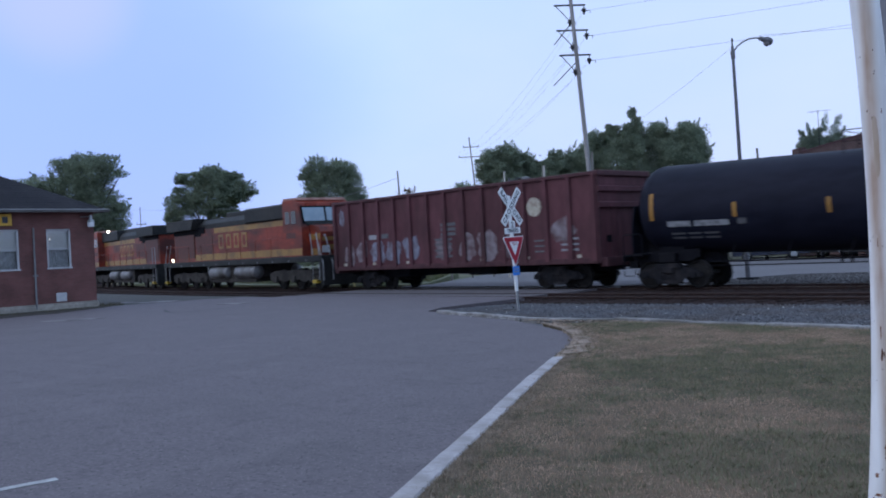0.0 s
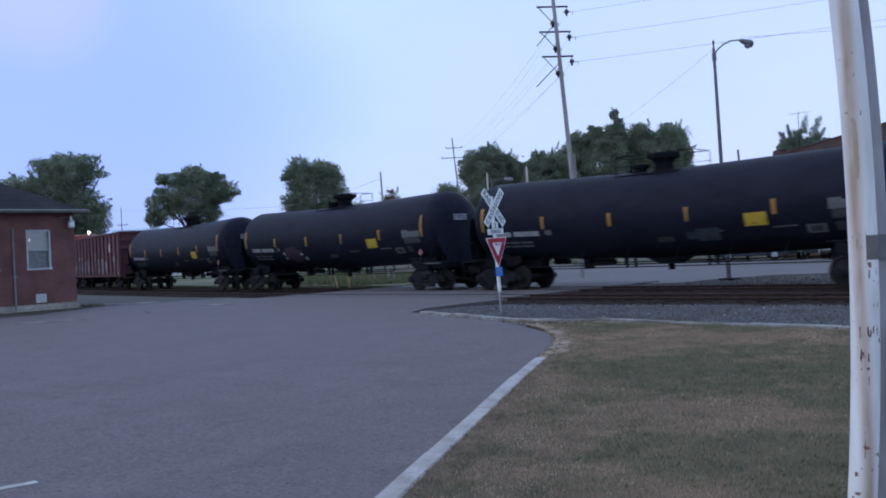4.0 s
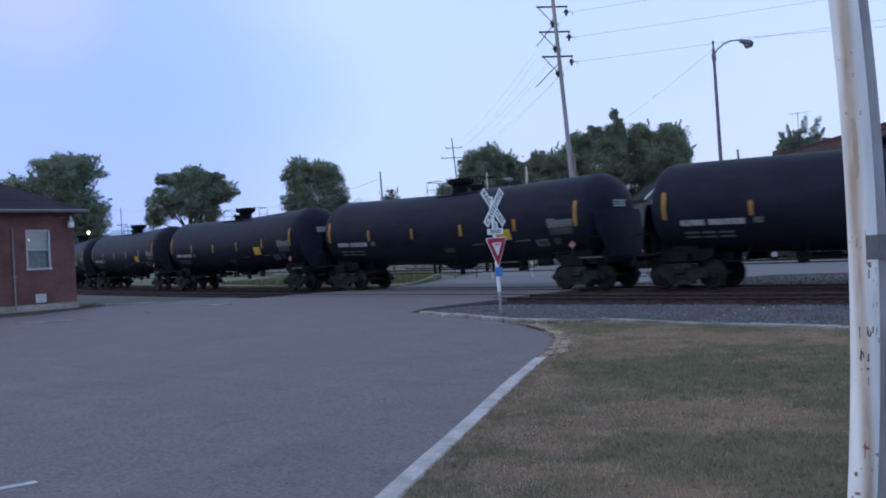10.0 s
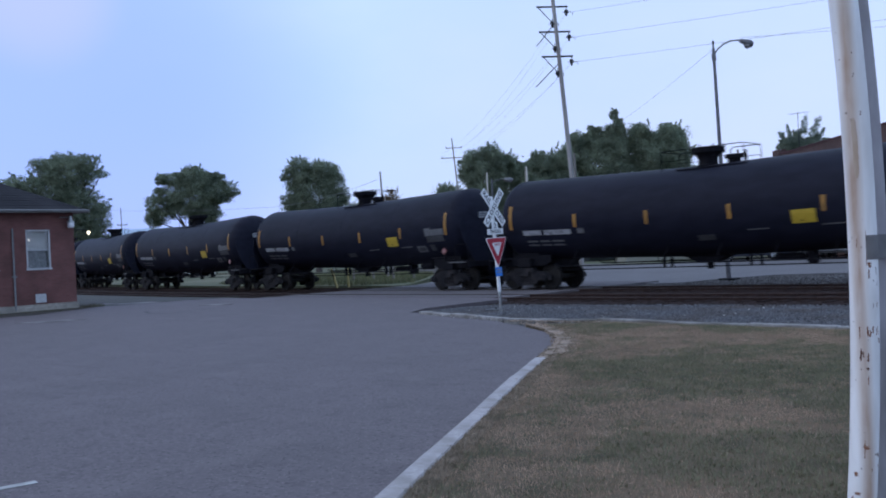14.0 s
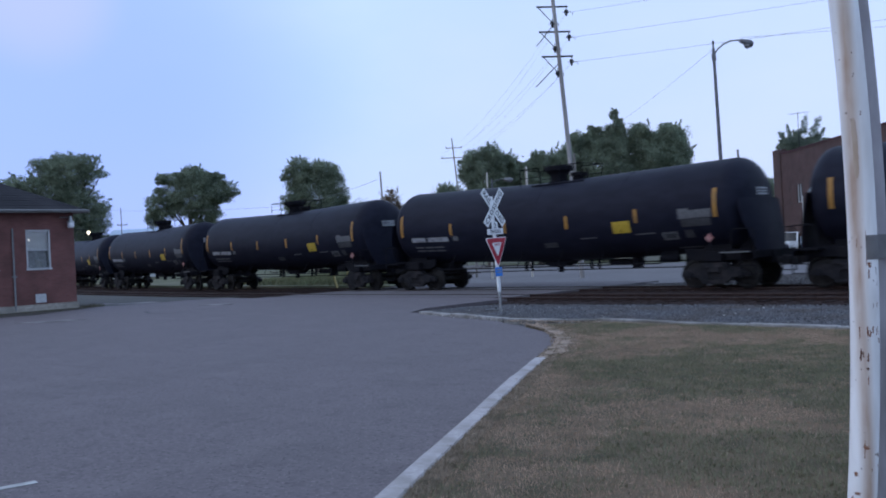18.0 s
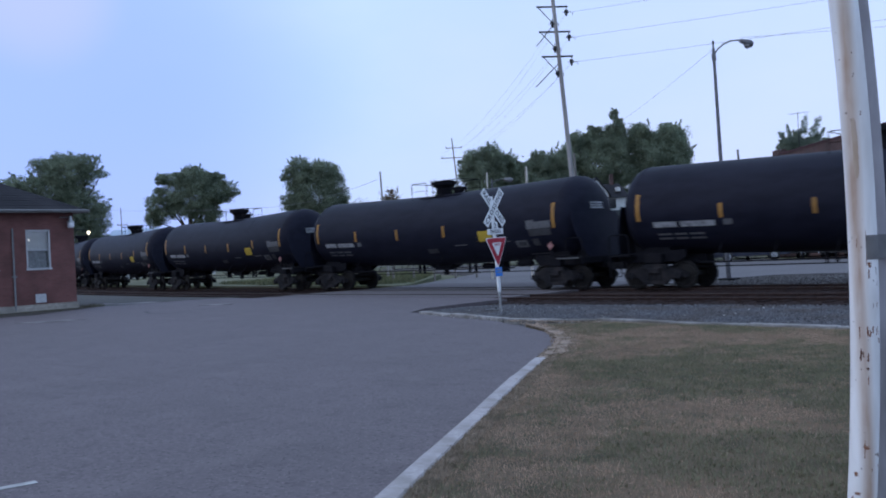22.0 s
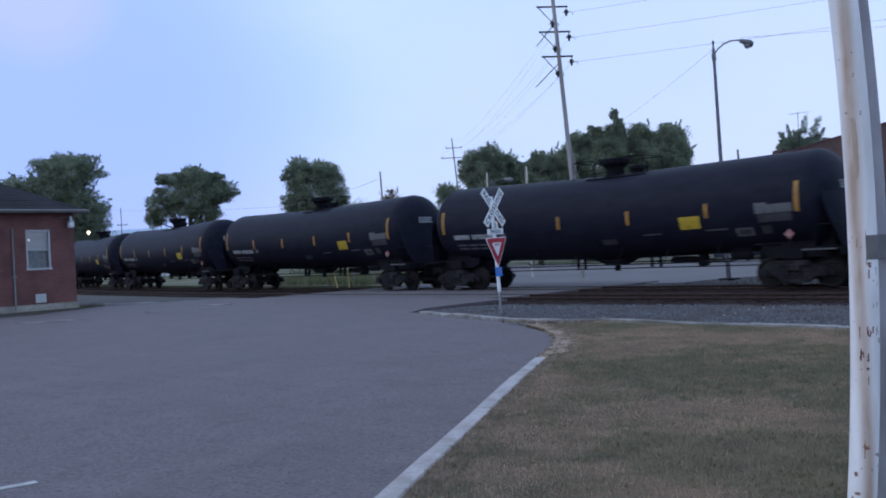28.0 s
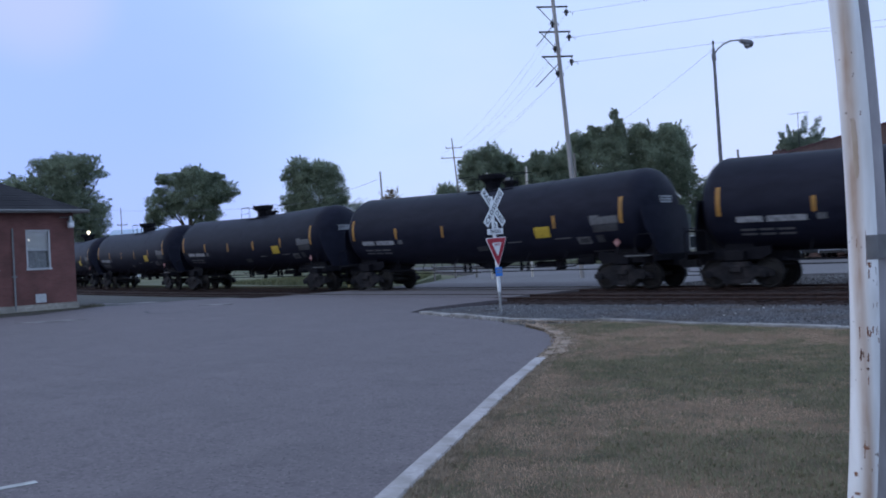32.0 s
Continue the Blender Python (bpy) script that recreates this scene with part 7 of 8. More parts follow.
def tree(x, y, h, lobes, label, mat, n, leaf=0.30, trunk_r=0.25, seed=1, name="tree", trunk_h=None, gap=0.30, branches=9, lift=-0.35, grow=1.0, shoots=()):
    """Tapered trunk, limbs reaching into the lobes (x, y, z, rx, ry, rz), and many leaf clumps with gaps."""
    r = np.random.RandomState(seed)
    lobes = [(a[0] * grow, a[1] * grow, a[2] * grow, a[3] * grow * 1.04, a[4] * grow, a[5] * grow) for a in lobes]
    t = thing(name, label, "tree", at=pose(x, y, lift))
    th = trunk_h or h * 0.55
    g = Geo()
    bend = [(r.uniform(-0.2, 0.2) * i, r.uniform(-0.2, 0.2) * i) for i in range(6)]
    g.tube([(bend[i][0] * 0.3, bend[i][1] * 0.3, th * i / 5) for i in range(6)], [trunk_r * (1.25 if i == 0 else 1 - 0.14 * i) for i in range(6)], 9)
    part("trunk", g, BARK, t, smooth=60)
    g = Geo()
    for k in range(branches):
        lb = lobes[k % len(lobes)]
        e = Vector((lb[0] + r.uniform(-0.5, 0.5) * lb[3], lb[1] + r.uniform(-0.5, 0.5) * lb[4], lb[2] + r.uniform(-0.4, 0.5) * lb[5]))
        s = Vector((0, 0, th * r.uniform(0.45, 0.95)))
        mid = s.lerp(e, 0.5) + Vector((r.uniform(-0.3, 0.3), r.uniform(-0.3, 0.3), r.uniform(0.0, 0.5)))
        g.tube([s, mid, e], [trunk_r * 0.42, trunk_r * 0.26, trunk_r * 0.08], 6)
    part("limb_spread", g, BARK, t, smooth=60)
    lobes_ = np.array(lobes)
    vol = (lobes_[:, 3] * lobes_[:, 4] * lobes_[:, 5]) ** 0.67
    span = float(np.median(lobes_[:, 3:6]))

    def spots(count, lo):
        """Places in the lobes, thicker towards their skins."""
        w = r.choice(len(lobes), count, p=vol / vol.sum())
        d = r.normal(size=(count, 3))
        d /= np.linalg.norm(d, axis=1)[:, None]
        rad = r.uniform(lo, 1.0, count) ** 0.5
        wob = 1 + 0.13 * np.sin(d[:, 0] * 5.1 + w * 1.7) * np.sin(d[:, 1] * 4.3 + w) + 0.12 * np.sin(d[:, 2] * 6.7 + d[:, 0] * 3.1 + w * 2.3)
        return lobes_[w, :3] + d * lobes_[w, 3:6] * (rad * wob)[:, None]

    n = int(n * 2.6)
    n_clump = int(150 + 24 * len(lobes))
    heart = spots(n_clump, 0.25)
    size = span * r.uniform(0.07, 0.22, n_clump)
    own = r.randint(0, n_clump, int(n * 0.52))
    pnt = heart[own] + np.clip(r.normal(size=(len(own), 3)), -1.55, 1.55) * size[own][:, None] * np.array([1.0, 1.0, 0.75])
    pnt = np.concatenate([pnt, spots(n - len(own), 0.1)])
    # sprays of twigs that stand out of the outline
    n_spray, per = 130, max(16, n // 2200)
    base = spots(n_spray, 0.85)
    way = base - lobes_[:, :3].mean(0)
    way /= np.linalg.norm(way, axis=1)[:, None]
    way[:, 2] += 0.35
    reach = span * r.uniform(0.1, 0.34, n_spray)
    f = r.rand(n_spray, per, 1)
    spray = base[:, None] + way[:, None] * reach[:, None, None] * f + np.clip(r.normal(size=(n_spray, per, 3)), -1.5, 1.5) * span * 0.045 * (1.1 - f)
    pnt = np.concatenate([pnt, spray.reshape(-1, 3)])
    for u, top, girth in shoots:
        f = r.rand(1100)[:, None]
        foot, tip = np.array(lobe(u * 0.55, r.uniform(-0.8, 0.8), min(10.2, top - 1.2), 0, 0, 0)[:3]), np.array(lobe(u, r.uniform(-0.8, 0.8), top, 0, 0, 0)[:3])
        side = np.clip(r.normal(size=(1100, 3)), -1.6, 1.6) * girth * (0.25 + 1.6 * f * (1.05 - f) ** 0.8)
        pnt = np.concatenate([pnt, foot + (tip - foot) * f + side * np.array([0.6, 0.6, 0.8])])
    hole = np.sin(pnt[:, 0] * 2.1 / span + seed) * np.sin(pnt[:, 1] * 1.9 / span + 1.3 * seed) * np.sin(pnt[:, 2] * 3.3 / span + 0.7 * seed)
    pnt = pnt[(hole > -gap - 0.22) & (pnt[:, 2] > 0.5)]
    n = len(pnt)
    # each leaf spray: one slim pointed blade
    a = r.normal(size=(n, 3))
    a /= np.linalg.norm(a, axis=1)[:, None]
    b = np.cross(a, r.normal(size=(n, 3)))
    b /= np.linalg.norm(b, axis=1)[:, None]
    s = leaf * 0.78 * r.uniform(0.5, 1.25, n)[:, None]
    v = np.stack([pnt - a * s, pnt + b * s * 0.6, pnt + a * s], 1)
    me = bpy.data.meshes.new("crown")
    me.from_pydata(v.reshape(-1, 3), [], np.arange(3 * n).reshape(-1, 3))
    me.materials.append(mat)
    part("crown", me, None, t, "loose leafy crown with gaps")
    return t


def farther(f, x, y, h, lobes, label, mat, n, leaf, trunk_r, seed, **kw):
    """The same tree f times as far off and as large."""
    grow = kw.pop("grow", 1.0) * f
    kw["trunk_h"] = kw["trunk_h"] * f
    tree(x * f, y * f, h * f, lobes, label, mat, n, leaf * f, trunk_r * f, seed, grow=grow, lift=1.65 - 2.0 * f, **kw)


farther(2.6, -50.7, 24.8, 9.4, [lobe(0.75, 0, 7.5, 1.45, 1.5, 1.0), lobe(1.05, 0, 5.5, 1.35, 1.5, 1.4), lobe(-1.9, 0, 6.8, 1.1, 1.2, 0.8), lobe(-2.3, 0, 5.8, 1.4, 1.2, 1.1), lobe(-2.9, 0, 6.4, 0.9, 1.0, 1.0), lobe(0.0, 0, 6.3, 1.6, 1.6, 1.6), lobe(0.0, 0.2, 8.1, 0.8, 1.0, 0.6), lobe(1.7, 0, 8.0, 0.7, 0.9, 0.7), lobe(2.5, 0, 7.4, 0.32, 0.5, 0.28), lobe(2.2, 0, 4.9, 0.6, 0.8, 1.1), lobe(1.7, 0, 3.9, 0.9, 1.0, 1.2), lobe(0.8, 0, 3.6, 1.1, 1.0, 1.3), lobe(-0.9, 0, 7.9, 0.5, 0.8, 0.5)],
     "broad dark green tree behind the depot", LEAF, 30000, 0.11, 0.2, 2, trunk_h=5.0, gap=0.5)
tree(-95.2, 62.9, 14.5, [lobe(0.3, 0, 10.0, 3.6, 3.4, 2.6), lobe(-3.1, 0, 9.3, 1.9, 2.2, 2.0), lobe(3.3, 0, 10.6, 2.0, 2.2, 1.7), lobe(0.4, 0, 12.3, 3.0, 2.6, 1.2), lobe(-4.4, 0, 7.6, 1.0, 1.4, 1.2), lobe(2.0, 0, 8.0, 1.6, 1.8, 1.7), lobe(5.0, 0, 10.6, 0.9, 1.2, 0.9), lobe(-3.2, 0, 12.4, 0.8, 1.0, 0.7), lobe(3.3, 0, 12.4, 0.8, 1, 0.6)],
     "spreading green shade tree on a bare trunk", LEAF, 42000, 0.16, 0.38, 3, trunk_h=8.0, gap=0.42)
tree(-76.1, 66.3, 14.2, [lobe(0.0, 0, 8.6, 3.0, 2.8, 3.4), lobe(-1.6, 0, 11.4, 1.7, 1.8, 1.5), lobe(1.0, 0, 11.3, 1.8, 1.9, 1.5), lobe(2.3, 0, 8.8, 1.4, 1.6, 2.2), lobe(-2.2, 0, 8.2, 1.3, 1.6, 2.2), lobe(0.2, 0, 6.2, 3.0, 2.6, 2.2), lobe(-3.3, 0, 11.0, 0.35, 0.6, 0.5), lobe(2.8, 0, 5.4, 1.3, 1.5, 1.8)],
     "dense rounded green tree", LEAF, 40000, 0.16, 0.34, 4, trunk_h=7.0, gap=0.5)
tree(-72.8, 69.2, 8.0, [lobe(0, 0, 5.4, 1.6, 1.6, 2.6), lobe(1.1, 0, 5.0, 1.0, 1.2, 2.0), lobe(-0.6, 0, 3.4, 1.6, 1.5, 2.4)], "small pointed green tree", LEAF, 9000, 0.14, 0.15, 5, trunk_h=3.0)
tree(-62.9, 64.6, 8.4, [lobe(0, 0, 6.6, 1.0, 1.1, 1.7), lobe(0.7, 0, 5.6, 0.9, 1.0, 1.4), lobe(-0.7, 0, 5.2, 0.8, 1.0, 1.4), lobe(0, 0, 3.5, 1.2, 1.2, 1.8)], "small rusty-leaved tree beside the pole", LEAF_DRY, 8000, 0.13, 0.14, 6, trunk_h=3.6)
tree(-77.9, 91.3, 12.0, [lobe(0, 0, 8.6, 1.7, 1.8, 2.2), lobe(-1.0, 0, 9.8, 1.0, 1.1, 1.0), lobe(1.0, 0, 9.2, 1.2, 1.2, 1.3), lobe(0, 0, 5.5, 2.2, 2.0, 2.6)], "far airy green tree", LEAF, 10000, 0.17, 0.2, 7, trunk_h=5.5, gap=0.25)
tree(-52.5, 67.0, 11.6, [lobe(0.2, 0, 7.6, 2.0, 2.2, 2.8), lobe(-1.2, 0, 8.8, 1.0, 1.3, 1.6), lobe(1.5, 0, 8.6, 1.1, 1.4, 1.7), lobe(0.3, 0, 10.0, 0.8, 1.0, 0.8), lobe(0, 0, 4.4, 2.6, 2.2, 2.8)], "tall dark green tree in the grove", LEAF, 40000, 0.16, 0.26, 8, trunk_h=6.0, gap=0.5, grow=1.08)
tree(-48.9, 70.1, 11.4, [lobe(0.0, 0, 7.0, 2.2, 2.2, 2.8), lobe(1.8, 0, 8.4, 1.4, 1.6, 1.6), lobe(-1.4, 0, 7.8, 1.0, 1.3, 1.6), lobe(0.2, 0, 9.0, 0.7, 1.0, 0.9), lobe(2.6, 0, 9.6, 0.6, 0.8, 0.9), lobe(0, 0, 4.0, 3.0, 2.4, 2.8)], "dense green tree in the grove", LEAF, 44000, 0.16, 0.26, 9, trunk_h=6.0, gap=0.5, grow=1.08)
farther(1.42, -44.4, 74.0, 13.6, [lobe(0.2, 0, 8.2, 2.9, 2.6, 3.0), lobe(-1.8, 0, 10.4, 0.9, 1.1, 1.2), lobe(-0.4, 0, 11.2, 0.7, 1.0, 0.9), lobe(1.5, 0, 11.6, 0.9, 1.0, 0.9), lobe(1.4, 0, 12.9, 0.35, 0.5, 0.6), lobe(0.8, 0, 10.2, 2.0, 2.0, 1.3), lobe(-2.4, 0, 8.0, 1.3, 1.5, 2.4), lobe(0, 0, 4.4, 3.4, 2.6, 3.0)], "ragged tall tree with thin top twigs", LEAF, 62000, 0.16, 0.3, 10, trunk_h=7.0, gap=0.42, grow=1.08, branches=18)
farther(1.42, -40.6, 77.3, 12.8, [lobe(0.0, 0, 8.4, 3.0, 2.6, 3.0), lobe(-1.0, 0, 10.8, 1.1, 1.4, 1.1), lobe(1.5, 0, 10.9, 1.1, 1.5, 1.1), lobe(2.4, 0, 9.5, 0.9, 1.3, 1.3), lobe(0.3, 0, 10.0, 2.0, 2.0, 1.2), lobe(1.6, 0, 7.0, 1.9, 2.0, 2.4), lobe(0, 0, 4.4, 3.2, 2.6, 3.0)], "broad tree at the end of the grove", LEAF, 62000, 0.16, 0.3, 11, trunk_h=7.0, gap=0.5, grow=1.08)
farther(1.42, -37.2, 80.4, 8.6, [lobe(0, 0, 5.6, 1.5, 1.5, 1.9), lobe(0.8, 0, 6.6, 0.9, 1.0, 0.9), lobe(0, 0, 3.2, 1.8, 1.6, 2.2)], "low shrubby tree beside the grove", LEAF, 9000, 0.15, 0.16, 12, trunk_h=3.0)
# upright leafy shoots: tip across the line of sight, tip height, girth
shoots = [(-1.83, 12.3, 0.30), (-1.22, 12.9, 0.30), (-0.67, 12.5, 0.30), (0.3, 13.3, 0.34), (0.98, 13.85, 0.36), (1.7, 13.45, 0.34), (2.26, 13.65, 0.34), (2.5, 12.4, 0.30), (2.95, 11.5, 0.30), (-2.15, 11.0, 0.32), (2.75, 11.0, 0.30), (-0.2, 12.2, 0.34), (0.6, 12.6, 0.34), (1.35, 12.6, 0.36)]
sr = np.random.RandomState(77)
shoots += [(sr.uniform(-2.1, 2.8), sr.uniform(10.8, 12.5), 0.22) for _ in range(44)]
tree(-32.7, 93.4, 14.0, [lobe(0.3, 0, 10.3, 2.1, 1.6, 1.2), lobe(0, 0, 7.6, 1.9, 1.8, 2.2), lobe(1.4, 0, 10.7, 0.9, 0.8, 0.9), lobe(-1.2, 0, 10.6, 0.8, 0.8, 0.9)], "feathery blue-green tree above the brick building", LEAF_BLUE, 9000, 0.10, 0.22, 13, trunk_h=8.0, gap=0.4, branches=24, shoots=shoots)
tree(-35.3, 88.6, 8.6, [lobe(0, 0, 5.8, 1.2, 1.3, 1.6), lobe(0.9, 0, 6.6, 0.7, 0.9, 0.8), lobe(-1.2, 0, 5.6, 1.0, 1.1, 1.5), lobe(-2.6, 0, 6.2, 1.1, 1.1, 1.4), lobe(-4.0, 0, 6.8, 1.0, 1.1, 1.5), lobe(-3.2, 0, 4.0, 1.8, 1.3, 2.0), lobe(0, 0, 3.4, 1.8, 1.5, 2.0)], "small green tree behind the yellow house", LEAF, 14000, 0.14, 0.15, 14, trunk_h=3.0)
tree(-45.4, 113.0, 9.4, [lobe(0, 0, 5.4, 2.6, 2.2, 2.6), lobe(-1.8, 0, 6.6, 1.4, 1.5, 1.6), lobe(1.6, 0, 7.6, 1.5, 1.5, 1.7), lobe(2.8, 0, 5.6, 1.4, 1.4, 2.2), lobe(-3.0, 0, 4.8, 1.3, 1.4, 2.0), lobe(0, 0, 3.2, 3.4, 2.2, 2.4)], "green tree in the yards behind the yellow house", LEAF, 16000, 0.18, 0.2, 24, trunk_h=4.0, gap=0.5)

# low bushes along the far side of the line
hr = np.random.RandomState(31)
hedge_pts = []
for s_ in np.arange(0, 1, 0.012):
    a_ = Vector((-150, 96)).lerp(Vector((-38, 84)), s_)
    for _ in range(220):
        d = hr.normal(size=3)
        d /= np.linalg.norm(d)
        hh = 2.2 + 1.4 * math.sin(s_ * 37) + 0.9 * math.sin(s_ * 91)
        hedge_pts.append((a_.x + d[0] * 2.2, a_.y + d[1] * 2.0, 0.4 + abs(d[2]) * max(1.2, hh)))
hp = np.array(hedge_pts)
n = len(hp)
a = hr.normal(size=(n, 3)); a /= np.linalg.norm(a, axis=1)[:, None]
b = np.cross(a, hr.normal(size=(n, 3))); b /= np.linalg.norm(b, axis=1)[:, None]
v = np.stack([hp - a * 0.3, hp + b * 0.2, hp + a * 0.3, hp - b * 0.2], 1)
me = bpy.data.meshes.new("far_hedge")
k = np.arange(n)[:, None] * 4
me.from_pydata(v.reshape(-1, 3), [], np.concatenate([k + [0, 1, 2], k + [0, 2, 3]]).reshape(-1, 3))
me.materials.append(LEAF)
tagged(new("far_hedge", me), "distant row of dark green bushes", "bushes", kind="stuff")


# ---- buildings beyond the tracks ----
def along(p0, p1):
    """Pose with x along the ground line p0 to p1."""
    return pose(p0[0], p0[1], -0.03, 0, 0, math.degrees(math.atan2(p1[1] - p0[1], p1[0] - p0[0])))


bb = thing("brick_building", "two-storey brown brick commercial building with awnings", "building", at=along((-29.4, 77.8), (-16.4, 62.6)))
BL, BH = 34.0, 8.35
OPEN = [(5.2, 4.1, 1.1, 1.5), (9.6, 4.2, 1.2, 1.5), (13.6, 4.2, 1.2, 1.5), (18, 4.2, 1.2, 1.5)]
cuts = sorted(OPEN)
xs = [0.0]
for x, z, w, h in cuts:
    part("wall_panel", Geo().box(xs[-1], x - w / 2, 0, 0.35, -0.3, BH), BRICK_FAR, bb)
    part("wall_panel", Geo().box(x - w / 2, x + w / 2, 0, 0.35, -0.3, z), BRICK_FAR, bb)
    part("wall_panel", Geo().box(x - w / 2, x + w / 2, 0, 0.35, z + h, BH), BRICK_FAR, bb)
    win = part("window", Geo().box(x - w / 2, x - w / 2 + 0.08, 0.08, 0.2, z, z + h).box(x + w / 2 - 0.08, x + w / 2, 0.08, 0.2, z, z + h).box(x - w / 2, x + w / 2, 0.08, 0.2, z, z + 0.08).box(x - 0.03, x + 0.03, 0.08, 0.2, z, z + h), WIN_WHITE, bb)
    part("pane", Geo().box(x - w / 2, x + w / 2, 0.16, 0.17, z, z + h), GLASS_DARK, win)
    if x > 6:
        part("awning", Geo().prism([(x - w / 2 - 0.15, z + 0.55), (x + w / 2 + 0.15, z + 0.55), (x + w / 2 + 0.15, z + 0.62), (x - w / 2 - 0.15, z + 0.62)], -0.8, -0.75).add([(x - w / 2 - 0.15, -0.8, z + 0.6), (x + w / 2 + 0.15, -0.8, z + 0.6), (x + w / 2 + 0.15, 0.0, z + 1.55), (x - w / 2 - 0.15, 0.0, z + 1.55), (x - w / 2 - 0.15, -0.76, z + 0.57), (x + w / 2 + 0.15, -0.76, z + 0.57), (x + w / 2 + 0.15, 0.0, z + 1.5), (x - w / 2 - 0.15, 0.0, z + 1.5)], [(0, 1, 2, 3), (7, 6, 5, 4), (0, 3, 7, 4), (1, 5, 6, 2)]), AWNING, bb, "pale blue metal awning")
    xs.append(x + w / 2)
part("wall_panel", Geo().box(xs[-1], BL, 0, 0.35, -0.3, BH), BRICK_FAR, bb)
part("end_wall", Geo().box(0, 0.35, 0.35, 15, -0.3, BH), BRICK_FAR, bb)
part("end_wall", Geo().box(BL - 0.35, BL, 0.35, 15, -0.3, BH), BRICK_FAR, bb)
part("back_wall", Geo().box(0.35, BL - 0.35, 14.65, 15, -0.3, BH), BRICK_FAR, bb)
part("flat_roof", Geo().box(0.35, BL - 0.35, 0.35, 14.65, BH - 0.5, BH - 0.3), SHINGLE, bb)
part("coping", Geo().box(-0.05, BL + 0.05, -0.06, 0.42, BH, BH + 0.12), GOND_DARK, bb, "dark red parapet coping")
part("corner_pier", Geo().box(-0.12, 1.5, -0.1, 0.5, -0.3, BH + 0.45), BRICK_FAR, bb)
part("drain_pipe", Geo().tube([(5.9, -0.06, 0.3), (5.9, -0.06, 4.6)], 0.05, 8), WALL_WHITE, bb, "white drain pipe")
part("wall_globe", Geo().lathe([(0.02, 0.2), (0.14, 0.1), (0.16, 0), (0.1, -0.12), (0.02, -0.15)], 12, pose(8.6, -0.2, 3.0)), LAMP_SOFT, bb)
part("doorway", Geo().box(11.2, 12.3, -0.02, 0.02, 0.1, 2.3), GLASS_DARK, bb)
part("tv_aerial", Geo().tube([(0.75, 1.9, BH - 0.5), (0.75, 1.9, BH + 3.6)], 0.024, 6).tube([(0.15, 1.25, BH + 3.54), (1.55, 2.6, BH + 3.48)], 0.014, 5).tube([(0.55, 2.1, BH + 3.51), (0.95, 1.7, BH + 3.51)], 0.014, 5).tube([(0.25, 1.7, BH + 3.51), (0.6, 1.3, BH + 3.51)], 0.014, 5).tube([(1.1, 2.6, BH + 3.49), (1.5, 2.2, BH + 3.49)], 0.014, 5), DARK_METAL, bb, "thin roof aerial")

yh = thing("yellow_house", "long low pale yellow-green clapboard house with a low dark roof", "house", at=along((-37.2, 65.3), (-28.4, 73.0)))
YL = 11.7
for k in range(10):
    z = 0.0 + k * 0.24
    part("clapboard", Geo().prism([(0, z), (YL, z), (YL, z + 0.25), (0, z + 0.25)], -0.012 - 0.01, 0.1), SIDING_YELLOW, yh)
part("body_wall", Geo().box(0, YL, 0.1, 4.6, -0.1, 2.4), SIDING_YELLOW, yh)
part("low_roof", Geo().prism([(-0.3, 2.38), (YL + 0.3, 2.38), (YL + 0.3, 2.5), (-0.3, 2.5)], -0.2, 4.9), SHINGLE, yh)
for x in (1.3, 5.2, 9.4):
    w_ = part("window", Geo().box(x, x + 0.08, -0.06, 0.02, 0.8, 1.9).box(x + 0.92, x + 1.0, -0.06, 0.02, 0.8, 1.9).box(x, x + 1, -0.06, 0.02, 1.82, 1.9).box(x, x + 1, -0.06, 0.02, 0.8, 0.88), WIN_WHITE, yh)
    part("pane", Geo().box(x + 0.05, x + 0.95, -0.035, -0.025, 0.85, 1.85), GLASS_DARK, w_)
part("house_door", Geo().box(7.2, 8.1, -0.05, 0.0, 0.0, 2.05), WIN_WHITE, yh)

gh = thing("green_house", "narrow grey-green clapboard gable house with white trim", "house", at=pose(0, 0, 0.45) @ along((-50.89, 94.91), (-48.27, 97.2)))
GW = 3.5
for k in range(26):
    z = k * 0.24
    part("clapboard", Geo().box(0, GW, -0.022, 0.1, z, z + 0.235), SIDING_GREEN, gh)
part("gable_front", Geo().prism([(0, 6.2), (GW, 6.2), (GW / 2, 7.7)], -0.02, 0.12), SIDING_GREEN, gh)
part("body_wall", Geo().box(0, GW, 0.1, 9.0, -0.9, 6.25), SIDING_GREEN, gh)
for sgn in (-1, 1):
    part("roof_slope", Geo().prism([(GW / 2, 7.7), (GW / 2, 7.9), (GW / 2 + sgn * 2.05, 6.18), (GW / 2 + sgn * 2.05, 5.98)][::sgn], 0.02, 9.3), SHINGLE, gh)
    part("bargeboard", Geo().prism([(GW / 2, 7.62), (GW / 2, 7.93), (GW / 2 + sgn * 2.1, 6.16), (GW / 2 + sgn * 2.1, 5.90)][::sgn], -0.3, 0.0), WALL_WHITE, gh, "white bargeboard")
for x, z, h_ in ((0.42, 4.45, 1.5), (2.05, 4.45, 1.5), (2.05, 2.2, 1.6)):
    w_ = part("window", Geo().box(x, x + 0.14, -0.08, 0.02, z, z + h_).box(x + 0.66, x + 0.8, -0.08, 0.02, z, z + h_).box(x, x + 0.8, -0.08, 0.02, z + h_ - 0.14, z + h_).box(x, x + 0.8, -0.08, 0.02, z, z + 0.12), WALL_WHITE, gh)
    part("pane", Geo().box(x + 0.1, x + 0.7, -0.05, -0.03, z + 0.1, z + h_ - 0.1), GLASS_DARK, w_)
